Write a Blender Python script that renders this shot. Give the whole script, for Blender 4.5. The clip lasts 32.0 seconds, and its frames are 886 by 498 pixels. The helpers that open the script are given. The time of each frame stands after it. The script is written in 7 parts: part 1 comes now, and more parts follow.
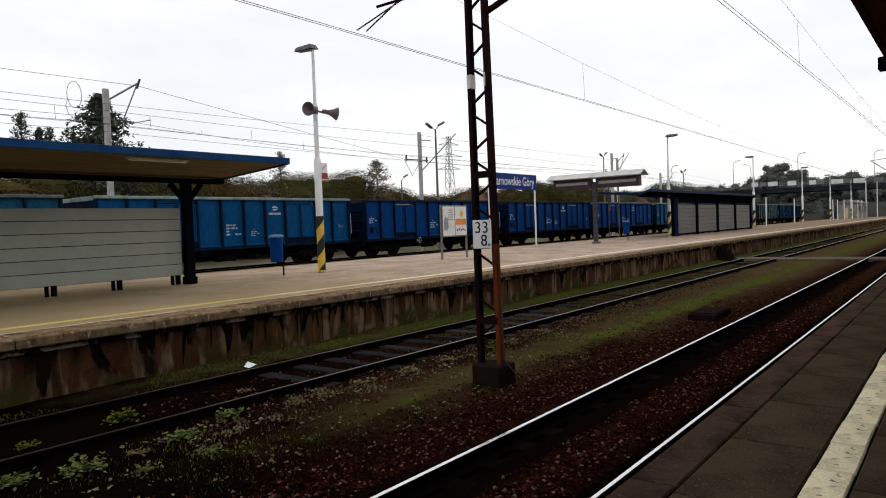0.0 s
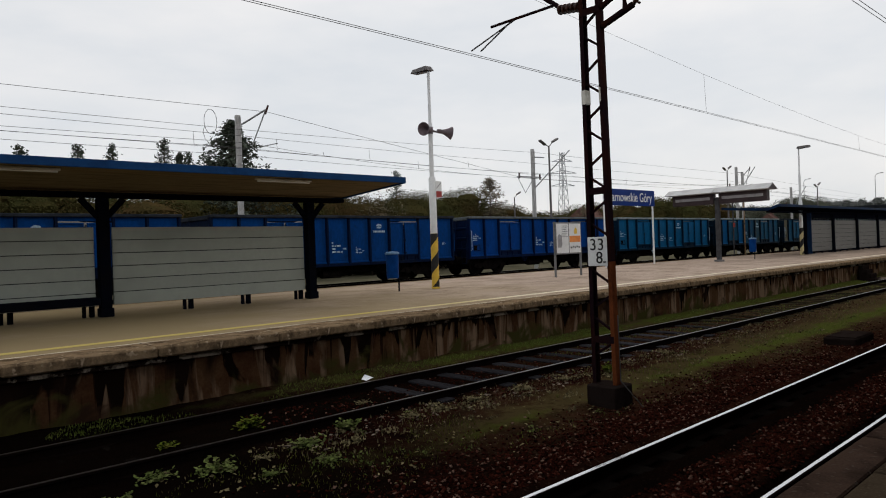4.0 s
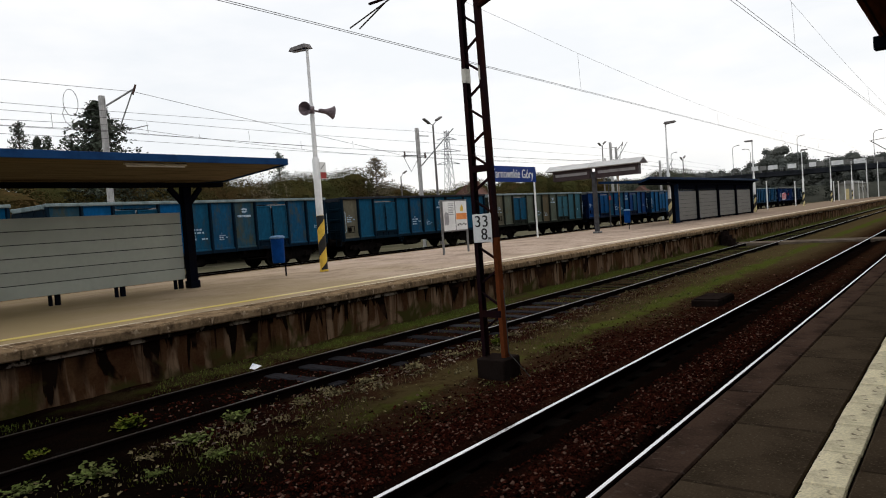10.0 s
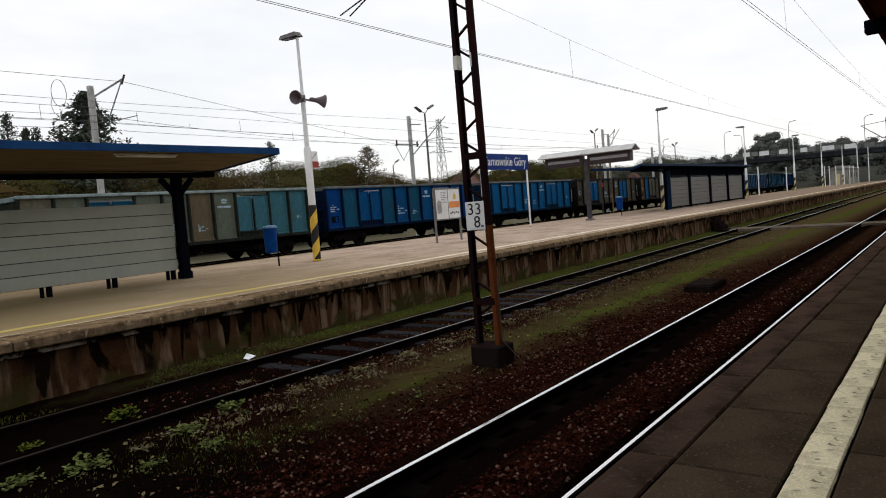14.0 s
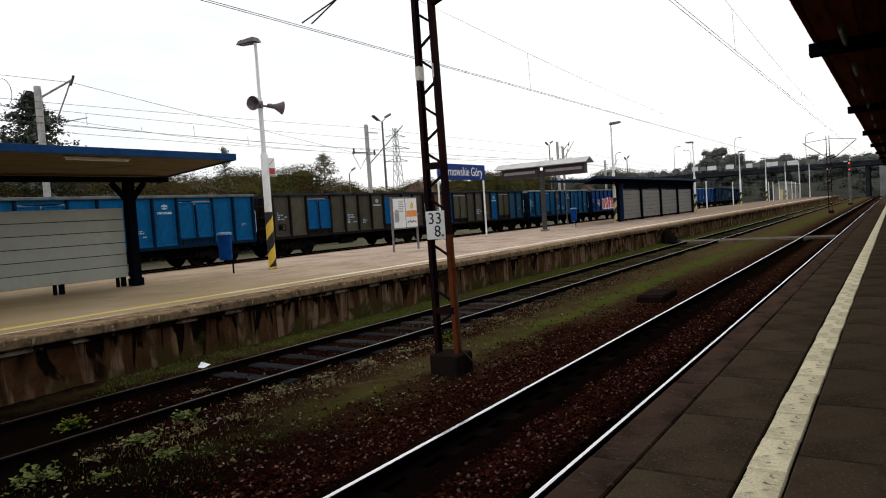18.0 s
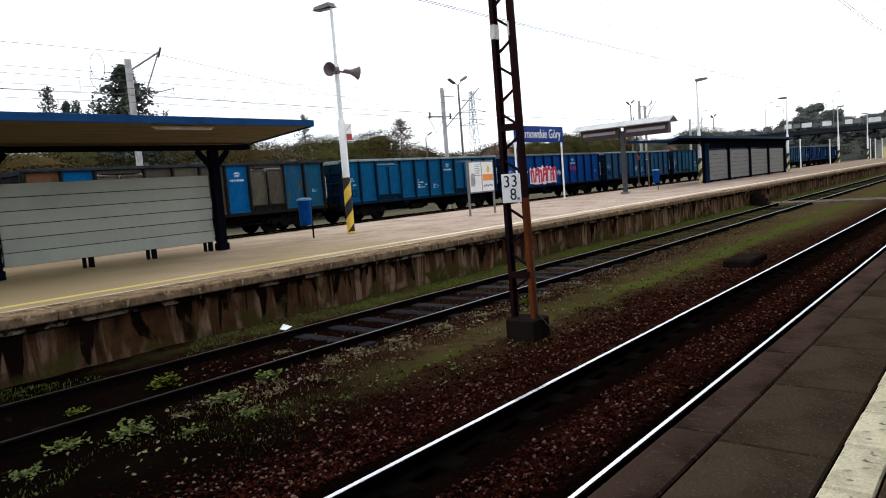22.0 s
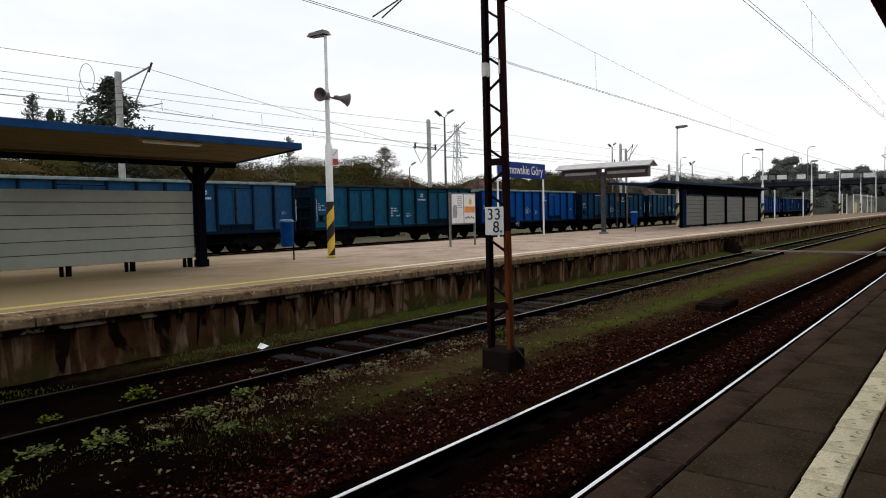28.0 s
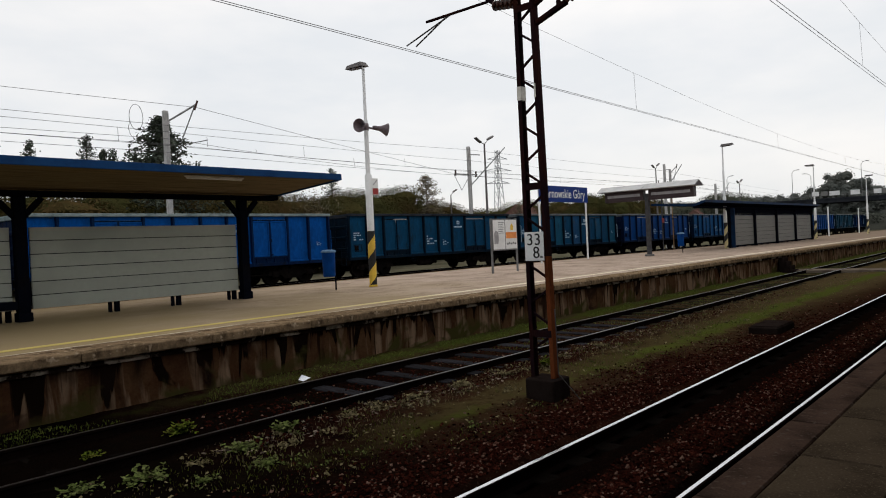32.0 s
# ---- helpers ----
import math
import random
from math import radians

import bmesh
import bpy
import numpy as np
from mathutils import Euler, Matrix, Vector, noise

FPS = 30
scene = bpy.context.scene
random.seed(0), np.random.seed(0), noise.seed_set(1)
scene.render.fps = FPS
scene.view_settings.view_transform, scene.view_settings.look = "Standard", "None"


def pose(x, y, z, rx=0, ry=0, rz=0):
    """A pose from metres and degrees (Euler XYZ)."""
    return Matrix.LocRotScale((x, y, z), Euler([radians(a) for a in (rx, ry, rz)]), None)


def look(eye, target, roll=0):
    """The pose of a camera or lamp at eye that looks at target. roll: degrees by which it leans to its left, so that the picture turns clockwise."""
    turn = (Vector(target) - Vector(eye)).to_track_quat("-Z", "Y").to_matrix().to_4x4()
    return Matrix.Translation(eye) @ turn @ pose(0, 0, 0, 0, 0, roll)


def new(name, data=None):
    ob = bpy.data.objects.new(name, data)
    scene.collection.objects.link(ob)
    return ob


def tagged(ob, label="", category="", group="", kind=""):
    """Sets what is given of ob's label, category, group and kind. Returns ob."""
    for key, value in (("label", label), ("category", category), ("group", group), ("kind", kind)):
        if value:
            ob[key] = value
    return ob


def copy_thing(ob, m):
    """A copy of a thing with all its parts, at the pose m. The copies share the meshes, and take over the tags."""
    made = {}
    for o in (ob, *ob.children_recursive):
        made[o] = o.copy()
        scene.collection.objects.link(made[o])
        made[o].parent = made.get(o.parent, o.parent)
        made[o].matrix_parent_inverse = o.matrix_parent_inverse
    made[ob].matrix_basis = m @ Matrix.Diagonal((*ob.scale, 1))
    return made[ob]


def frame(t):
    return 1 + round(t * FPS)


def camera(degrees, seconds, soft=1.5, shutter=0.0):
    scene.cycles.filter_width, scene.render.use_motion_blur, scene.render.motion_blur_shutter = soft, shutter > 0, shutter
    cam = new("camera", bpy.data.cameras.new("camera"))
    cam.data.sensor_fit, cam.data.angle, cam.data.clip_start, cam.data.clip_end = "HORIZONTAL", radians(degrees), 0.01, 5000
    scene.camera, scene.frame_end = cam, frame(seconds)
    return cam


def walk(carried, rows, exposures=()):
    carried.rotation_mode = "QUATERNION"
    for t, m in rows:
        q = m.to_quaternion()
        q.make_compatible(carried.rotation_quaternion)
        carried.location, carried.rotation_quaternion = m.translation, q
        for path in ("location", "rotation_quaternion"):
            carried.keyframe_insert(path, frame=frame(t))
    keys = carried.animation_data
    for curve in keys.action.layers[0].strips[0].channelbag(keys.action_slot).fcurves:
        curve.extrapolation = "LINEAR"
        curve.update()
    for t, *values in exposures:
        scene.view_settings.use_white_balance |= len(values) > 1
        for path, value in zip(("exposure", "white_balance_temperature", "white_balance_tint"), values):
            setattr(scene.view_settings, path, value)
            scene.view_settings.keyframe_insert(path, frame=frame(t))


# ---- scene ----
cam = camera(65.0, 32.0, soft=1.05)
PATH = [
    (0, (0.084, -0.038, 1.589), (1.674, 1.174, 1.524), -2.1),
    (0.5, (-0.041, -0.115, 1.582), (1.545, 1.102, 1.52), -1.8),
    (1, (0.077, -0.037, 1.583), (1.669, 1.172, 1.516), -1.8),
    (1.5, (0.085, -0.032, 1.586), (1.691, 1.158, 1.523), -2.2),
    (2, (0.092, -0.039, 1.591), (1.694, 1.156, 1.522), -2.6),
    (2.5, (0.065, -0.049, 1.591), (1.604, 1.228, 1.625), -2.6),
    (3, (0.087, -0.033, 1.596), (1.517, 1.365, 1.659), -2.1),
    (3.5, (0.031, -0.061, 1.585), (1.412, 1.386, 1.599), -1.9),
    (5.5, (0.1, -0.038, 1.597), (1.533, 1.355, 1.526), -4.2),
    (6, (0.092, -0.051, 1.604), (1.619, 1.238, 1.543), -4.1),
    (6.5, (0.095, -0.04, 1.601), (1.625, 1.246, 1.531), -3.8),
    (7, (0.075, -0.065, 1.604), (1.621, 1.202, 1.546), -3.6),
    (7.5, (0.082, -0.05, 1.601), (1.652, 1.186, 1.523), -3.8),
    (8, (0.074, -0.063, 1.593), (1.648, 1.169, 1.514), -4.1),
    (8.5, (0.09, -0.052, 1.598), (1.662, 1.18, 1.499), -3.6),
    (9, (0.107, -0.038, 1.595), (1.687, 1.183, 1.495), -3.5),
    (9.5, (0.091, -0.052, 1.586), (1.676, 1.165, 1.5), -3.8),
    (10, (0.093, -0.053, 1.592), (1.679, 1.164, 1.513), -4.1),
    (10.5, (0.086, -0.043, 1.591), (1.663, 1.186, 1.516), -4.1),
    (11, (0.091, -0.041, 1.589), (1.67, 1.182, 1.495), -4.0),
    (11.5, (0.083, -0.045, 1.595), (1.66, 1.182, 1.495), -4.3),
    (12, (0.083, -0.047, 1.586), (1.659, 1.181, 1.488), -4.6),
    (12.5, (0.093, -0.045, 1.588), (1.672, 1.178, 1.482), -4.5),
    (13, (0.097, -0.042, 1.591), (1.673, 1.184, 1.477), -4.3),
    (13.5, (0.105, -0.041, 1.591), (1.687, 1.177, 1.465), -4.2),
    (14, (0.098, -0.049, 1.583), (1.693, 1.153, 1.47), -4.6),
    (14.5, (0.098, -0.044, 1.59), (1.685, 1.168, 1.482), -4.7),
    (16.5, (0.066, -0.035, 1.6), (1.649, 1.181, 1.474), -3.7),
    (17, (0.051, -0.027, 1.597), (1.667, 1.148, 1.492), -3.5),
    (17.5, (0.027, -0.017, 1.595), (1.67, 1.119, 1.497), -3.4),
    (18, (0.01, -0.02, 1.588), (1.68, 1.075, 1.492), -3.8),
    (18.5, (0.018, -0.006, 1.582), (1.698, 1.076, 1.489), -3.9),
    (19, (-0.004, -0.02, 1.58), (1.668, 1.075, 1.503), -4.1),
    (19.5, (0.067, -0.009, 1.587), (1.754, 1.065, 1.564), -5.4),
    (20, (0.062, -0.031, 1.585), (1.624, 1.217, 1.511), -5.7),
    (20.5, (0.073, -0.026, 1.583), (1.57, 1.297, 1.484), -5.2),
    (21, (0.122, 0.005, 1.577), (1.634, 1.305, 1.42), -4.9),
    (21.5, (0.107, 0.015, 1.572), (1.631, 1.296, 1.382), -4.2),
    (22, (0.112, 0.025, 1.573), (1.642, 1.3, 1.391), -4.5),
    (22.5, (0.106, 0.018, 1.567), (1.646, 1.281, 1.388), -5.1),
    (23, (0.127, 0.027, 1.585), (1.682, 1.271, 1.407), -5.4),
    (23.5, (0.137, 0.024, 1.583), (1.757, 1.181, 1.385), -5.2),
    (24, (0.157, 0.042, 1.577), (1.731, 1.251, 1.326), -4.7),
    (24.5, (0.094, 0.006, 1.581), (1.612, 1.285, 1.338), -4.7),
    (26.5, (0.055, -0.035, 1.573), (1.591, 1.229, 1.365), -2.3),
    (27, (0.003, -0.027, 1.57), (1.567, 1.209, 1.406), -1.1),
    (27.5, (-0.048, -0.041, 1.558), (1.557, 1.149, 1.469), -1.4),
    (28, (-0.082, -0.048, 1.56), (1.495, 1.177, 1.462), -1.2),
    (28.5, (0.057, 0.042, 1.567), (1.657, 1.24, 1.487), -1.6),
    (29, (0.029, 0.02, 1.563), (1.634, 1.21, 1.469), -2.0),
    (29.5, (0.034, 0.001, 1.554), (1.655, 1.166, 1.43), -2.3),
    (30, (0.093, 0.013, 1.563), (1.769, 1.101, 1.472), -1.6),
    (30.5, (0.139, 0.022, 1.563), (1.793, 1.141, 1.454), -2.3),
    (31, (0.118, 0.008, 1.579), (1.72, 1.202, 1.492), -3.3),
    (31.5, (0.093, -0.002, 1.563), (1.669, 1.23, 1.557), -2.9),
    (32, (0.09, 0.005, 1.564), (1.591, 1.326, 1.547), -2.7),
]
# the film's own brightness and white balance: it darkens when much sky comes into view
EXPOSURES = [(0.0, 0.0, 6500, 10), (2.2, 0.0, 6500, 10), (2.9, -0.38, 6400, 10), (3.5, -0.38, 6400, 10), (5.5, 0.0, 6500, 10), (14.5, 0.0, 6500, 10), (16.5, 0.15, 6500, 10), (18.0, 0.10, 6500, 10), (19.0, 0.04, 6500, 10), (20.2, -0.12, 6500, 10), (20.6, 0.1, 6500, 10), (21.0, 0.42, 6200, 10), (22.0, 0.55, 6060, 10), (24.5, 0.6, 6000, 10), (26.5, 0.87, 5700, 10), (27.0, 0.84, 5700, 10), (27.6, 0.30, 6300, 10), (28.0, 0.02, 6400, 10), (29.0, 0.1, 6500, 10), (30.0, 0.28, 6500, 10), (31.0, 0.15, 6500, 10), (31.8, -0.18, 6500, 10), (32.0, -0.18, 6500, 10)]
walk(cam, [(t, look(eye, target, roll)) for t, eye, target, roll in PATH], EXPOSURES)

# ---------------------------------------------------------------- light
def build_world():
    w = bpy.data.worlds.new("overcast_sky")
    scene.world = w
    w.use_nodes = True
    nt = w.node_tree
    nt.nodes.clear()
    N, K = nt.nodes.new, nt.links.new
    out, bg = N("ShaderNodeOutputWorld"), N("ShaderNodeBackground")
    sky = N("ShaderNodeTexSky")
    sky.sky_type, sky.sun_disc = "NISHITA", False
    sky.sun_elevation, sky.sun_rotation = radians(48), radians(60)
    sky.air_density, sky.dust_density = 1.0, 3.0
    dim = N("ShaderNodeMix")
    dim.data_type, dim.blend_type = "RGBA", "MULTIPLY"
    dim.inputs[0].default_value = 1.0
    dim.inputs[7].default_value = (0.10, 0.10, 0.10, 1)
    K(sky.outputs[0], dim.inputs[6])
    co, mp, ns = N("ShaderNodeTexCoord"), N("ShaderNodeMapping"), N("ShaderNodeTexNoise")
    mp.inputs["Scale"].default_value = (1.0, 1.0, 3.0)
    ns.inputs["Scale"].default_value, ns.inputs["Detail"].default_value, ns.inputs["Roughness"].default_value = 2.6, 5.0, 0.55
    K(co.outputs["Generated"], mp.inputs[0])
    K(mp.outputs[0], ns.inputs[0])
    ramp = N("ShaderNodeValToRGB")
    ramp.color_ramp.elements[0].position, ramp.color_ramp.elements[0].color = 0.36, (0.94, 0.97, 1.0, 1)
    ramp.color_ramp.elements[1].position, ramp.color_ramp.elements[1].color = 0.64, (1.13, 1.115, 1.10, 1)
    K(ns.outputs["Fac"], ramp.inputs[0])
    mix = N("ShaderNodeMix")
    mix.data_type = "RGBA"
    mix.inputs[0].default_value = 0.88
    K(dim.outputs[2], mix.inputs[6])
    K(ramp.outputs[0], mix.inputs[7])
    bg.inputs[1].default_value = 1.0
    K(mix.outputs[2], bg.inputs[0])
    K(bg.outputs[0], out.inputs[0])


build_world()
sun = new("sun", bpy.data.lights.new("sun", "SUN"))
sun.data.energy, sun.data.angle, sun.data.color = 0.5, radians(20), (1.0, 0.96, 0.9)
sun.matrix_world = look((60, 45, 70), (0, 0, 0))


# ---------------------------------------------------------------- materials
def mat(name, base, alt=None, scale=3.0, fine=40.0, rough=0.75, metal=0.0, bump=0.25, depth=0.01, alt_low=0.45, alt_high=0.62,
        speck=None, speck_scale=120.0, stretch=(1, 1, 1), vary=0.0, island=False, grain_amount=0.16):
    """A procedural surface: base and alt mixed by large noise, grain by fine noise, specks, bump, and a change from piece to piece."""
    m = bpy.data.materials.new(name)
    m.use_nodes = True
    nt = m.node_tree
    N, K = nt.nodes.new, nt.links.new
    b = nt.nodes["Principled BSDF"]
    b.inputs["Roughness"].default_value, b.inputs["Metallic"].default_value = rough, metal
    if "Specular IOR Level" in b.inputs:
        b.inputs["Specular IOR Level"].default_value = 0.0 if rough >= 0.7 else 0.2
    co, mp = N("ShaderNodeTexCoord"), N("ShaderNodeMapping")
    mp.inputs["Scale"].default_value = stretch
    K(co.outputs["Object"], mp.inputs[0])
    alt = alt or tuple(c * 0.7 for c in base)
    big = N("ShaderNodeTexNoise")
    big.inputs["Scale"].default_value, big.inputs["Detail"].default_value, big.inputs["Roughness"].default_value = scale, 6.0, 0.65
    K(mp.outputs[0], big.inputs[0])
    r1 = N("ShaderNodeValToRGB")
    r1.color_ramp.elements[0].position, r1.color_ramp.elements[1].position = alt_low, alt_high
    K(big.outputs["Fac"], r1.inputs[0])
    mx = N("ShaderNodeMix")
    mx.data_type = "RGBA"
    mx.inputs[6].default_value, mx.inputs[7].default_value = (*base, 1), (*alt, 1)
    K(r1.outputs[0], mx.inputs[0])
    col = mx.outputs[2]
    grain = N("ShaderNodeTexNoise")
    grain.inputs["Scale"].default_value, grain.inputs["Detail"].default_value = fine, 4.0
    K(mp.outputs[0], grain.inputs[0])
    gm = N("ShaderNodeMapRange")
    gm.inputs[1].default_value, gm.inputs[2].default_value, gm.inputs[3].default_value, gm.inputs[4].default_value = 0.3, 0.7, 1 - grain_amount, 1 + grain_amount
    K(grain.outputs["Fac"], gm.inputs[0])
    mul = N("ShaderNodeMix")
    mul.data_type, mul.blend_type = "RGBA", "MULTIPLY"
    mul.inputs[0].default_value = 1.0
    K(col, mul.inputs[6])
    K(gm.outputs[0], mul.inputs[7])
    col = mul.outputs[2]
    if speck:
        sp = N("ShaderNodeTexNoise")
        sp.inputs["Scale"].default_value, sp.inputs["Detail"].default_value = speck_scale, 2.0
        K(co.outputs["Object"], sp.inputs[0])
        sr = N("ShaderNodeValToRGB")
        sr.color_ramp.elements[0].position, sr.color_ramp.elements[1].position = 0.6, 0.7
        K(sp.outputs["Fac"], sr.inputs[0])
        sm = N("ShaderNodeMix")
        sm.data_type = "RGBA"
        K(sr.outputs[0], sm.inputs[0])
        K(col, sm.inputs[6])
        sm.inputs[7].default_value = (*speck, 1)
        col = sm.outputs[2]
    if vary:
        if island:
            rnd = N("ShaderNodeNewGeometry").outputs["Random Per Island"]
        else:
            rnd = N("ShaderNodeObjectInfo").outputs["Random"]
        vm = N("ShaderNodeMapRange")
        vm.inputs[3].default_value, vm.inputs[4].default_value = 1 - vary, 1 + vary
        K(rnd, vm.inputs[0])
        v2 = N("ShaderNodeMix")
        v2.data_type, v2.blend_type = "RGBA", "MULTIPLY"
        v2.inputs[0].default_value = 1.0
        K(col, v2.inputs[6])
        K(vm.outputs[0], v2.inputs[7])
        col = v2.outputs[2]
    K(col, b.inputs["Base Color"])
    if bump:
        bp = N("ShaderNodeBump")
        bp.inputs["Strength"].default_value, bp.inputs["Distance"].default_value = bump, depth
        K(grain.outputs["Fac"], bp.inputs["Height"])
        K(bp.outputs[0], b.inputs["Normal"])
    return m


def glow(name, colour, strength):
    m = bpy.data.materials.new(name)
    m.use_nodes = True
    b = m.node_tree.nodes["Principled BSDF"]
    b.inputs["Base Color"].default_value = (*colour, 1)
    b.inputs["Emission Color"].default_value = (*colour, 1)
    b.inputs["Emission Strength"].default_value = strength
    return m


def pale_some(m, above, colour):
    """Give the few loose pieces whose random number is high a paler colour."""
    nt = m.node_tree
    b = nt.nodes["Principled BSDF"]
    old = b.inputs["Base Color"].links[0].from_socket
    geo, mr, mx = nt.nodes.new("ShaderNodeNewGeometry"), nt.nodes.new("ShaderNodeMapRange"), nt.nodes.new("ShaderNodeMix")
    mr.inputs[1].default_value, mr.inputs[2].default_value = above, 1.0
    nt.links.new(geo.outputs["Random Per Island"], mr.inputs[0])
    mx.data_type = "RGBA"
    nt.links.new(mr.outputs[0], mx.inputs[0])
    nt.links.new(old, mx.inputs[6])
    mx.inputs[7].default_value = (*colour, 1)
    nt.links.new(mx.outputs[2], b.inputs["Base Color"])


M = {}
M["soil"] = mat("soil", (0.020, 0.012, 0.009), (0.012, 0.007, 0.006), 1.5, 30, 0.95, bump=0.6, depth=0.03)
M["far_ground"] = mat("far_ground", (0.118, 0.106, 0.072), (0.074, 0.070, 0.044), 0.25, 6, 0.95, bump=0.4, depth=0.05)
M["ballast"] = mat("ballast", (0.0165, 0.0040, 0.0026), (0.037, 0.0098, 0.0062), 6, 30, 0.9, bump=0.5, depth=0.01, vary=0.8, island=True)
pale_some(M["ballast"], 0.88, (0.17, 0.105, 0.080))
M["pale_stone"] = mat("pale_stone", (0.17, 0.135, 0.11), (0.10, 0.075, 0.06), 6, 30, 0.9, bump=0.4, depth=0.01, vary=0.5, island=True)
M["rail_side"] = mat("rail_side", (0.0060, 0.0036, 0.0030), (0.0035, 0.0024, 0.0022), 4, 60, 0.85, 0.0, bump=0.3, depth=0.003)
M["rail_top"] = mat("rail_top", (0.62, 0.62, 0.64), (0.5, 0.5, 0.52), 3, 60, 0.22, 1.0, bump=0.05, depth=0.001, stretch=(0.2, 6, 6))
M["rail_top_dull"] = mat("rail_top_dull", (0.15, 0.14, 0.135), (0.07, 0.062, 0.058), 3, 60, 0.30, 0.35, bump=0.05, depth=0.001, stretch=(0.3, 6, 6))
M["rail_top_shaded"] = mat("rail_top_shaded", (0.15, 0.14, 0.135), (0.07, 0.062, 0.058), 3, 60, 0.30, 0.35, bump=0.05, depth=0.001, stretch=(0.3, 6, 6))
M["sleeper"] = mat("sleeper", (0.031, 0.030, 0.034), (0.012, 0.010, 0.010), 5, 60, 0.8, bump=0.5, depth=0.006, stretch=(6, 0.8, 3), vary=0.45)
M["mossy_sleeper"] = mat("mossy_sleeper", (0.026, 0.022, 0.014), (0.012, 0.011, 0.006), 5, 60, 0.85, bump=0.5, depth=0.006, stretch=(6, 0.8, 3), vary=0.4)
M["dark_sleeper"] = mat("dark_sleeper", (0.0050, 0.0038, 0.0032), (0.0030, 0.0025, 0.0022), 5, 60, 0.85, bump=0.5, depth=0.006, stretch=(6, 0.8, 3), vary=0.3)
M["grass"] = mat("grass", (0.060, 0.082, 0.010), (0.088, 0.086, 0.018), 4, 40, 0.8, bump=0.1, vary=0.5, island=True)
M["wall_grass"] = mat("wall_grass", (0.085, 0.115, 0.022), (0.120, 0.125, 0.034), 1.2, 40, 0.8, bump=0.1, vary=0.45, island=True)
M["weed"] = mat("weed", (0.078, 0.100, 0.028), (0.115, 0.126, 0.047), 8, 40, 0.7, bump=0.1, vary=0.35, island=True)
M["dry_weed"] = mat("dry_weed", (0.16, 0.134, 0.074), (0.100, 0.082, 0.040), 8, 40, 0.8, bump=0.1, vary=0.5, island=True)
M["paving"] = mat("paving", (0.056, 0.041, 0.027), (0.036, 0.0262, 0.0175), 1.6, 60, 0.95, bump=0.3, depth=0.004, speck=(0.085, 0.068, 0.046), speck_scale=45, vary=0.10)
M["coping_near"] = mat("coping_near", (0.060, 0.038, 0.028), (0.028, 0.018, 0.014), 1.2, 60, 0.95, bump=0.5, depth=0.006, speck=(0.075, 0.055, 0.045), speck_scale=18, vary=0.15)
M["white_line"] = mat("white_line", (0.72, 0.65, 0.45), (0.54, 0.48, 0.33), 5, 70, 0.8, bump=0.3, depth=0.004, speck=(0.20, 0.17, 0.12), speck_scale=14, vary=0.08)
M["platform_top"] = mat("platform_top", (0.475, 0.368, 0.294), (0.335, 0.255, 0.197), 0.7, 25, 0.85, bump=0.25, depth=0.004, speck=(0.50, 0.41, 0.31), speck_scale=3.5, vary=0.10)
M["coping"] = mat("coping", (0.200, 0.138, 0.082), (0.075, 0.050, 0.029), 3.0, 40, 0.85, bump=0.7, depth=0.012, vary=0.12, speck=(0.33, 0.25, 0.17), speck_scale=9)
M["yellow_line"] = mat("yellow_line", (0.74, 0.66, 0.50), (0.60, 0.52, 0.39), 1.5, 40, 0.75, bump=0.1, vary=0.08)
M["edge_line"] = mat("edge_line", (0.56, 0.48, 0.37), (0.26, 0.20, 0.14), 0.9, 40, 0.85, bump=0.2)
M["joint"] = mat("joint", (0.012, 0.010, 0.008), (0.008, 0.007, 0.006), 5, 40, 0.95, bump=0.4)
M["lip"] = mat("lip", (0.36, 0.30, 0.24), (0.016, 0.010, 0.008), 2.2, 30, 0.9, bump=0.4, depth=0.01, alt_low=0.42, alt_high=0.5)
M["concrete"] = mat("concrete", (0.48, 0.47, 0.46), (0.36, 0.35, 0.34), 2, 40, 0.85, bump=0.3, depth=0.004)
M["dark_concrete"] = mat("dark_concrete", (0.016, 0.0115, 0.010), (0.009, 0.006, 0.005), 3, 40, 0.9, bump=0.5, depth=0.006)
M["mast"] = mat("mast", (0.012, 0.0065, 0.0085), (0.024, 0.008, 0.006), 2.5, 60, 0.7, 0.1, bump=0.25, depth=0.002, stretch=(1, 1, 0.4))
M["mast_rust"] = mat("mast_rust", (0.125, 0.036, 0.013), (0.05, 0.016, 0.008), 3, 60, 0.8, bump=0.3, depth=0.002, stretch=(1, 1, 0.4))
M["white_paint"] = mat("white_paint", (0.76, 0.76, 0.75), (0.66, 0.66, 0.65), 2, 30, 0.5, bump=0.05, depth=0.002, grain_amount=0.05)
M["dirty_white"] = mat("dirty_white", (0.60, 0.58, 0.52), (0.46, 0.43, 0.37), 3, 30, 0.6, bump=0.1, depth=0.002, grain_amount=0.05)
M["black_paint"] = mat("black_paint", (0.018, 0.018, 0.018), (0.028, 0.027, 0.025), 3, 30, 0.6, bump=0.05, grain_amount=0.05)
M["yellow_paint"] = mat("yellow_paint", (0.70, 0.46, 0.06), (0.58, 0.38, 0.06), 3, 30, 0.55, bump=0.05, grain_amount=0.05)
M["pale_yellow"] = mat("pale_yellow", (0.60, 0.50, 0.25), (0.50, 0.42, 0.24), 3, 30, 0.6, bump=0.05, grain_amount=0.05)
M["red_paint"] = mat("red_paint", (0.36, 0.055, 0.045), (0.30, 0.045, 0.04), 5, 30, 0.6, bump=0.05, grain_amount=0.05)
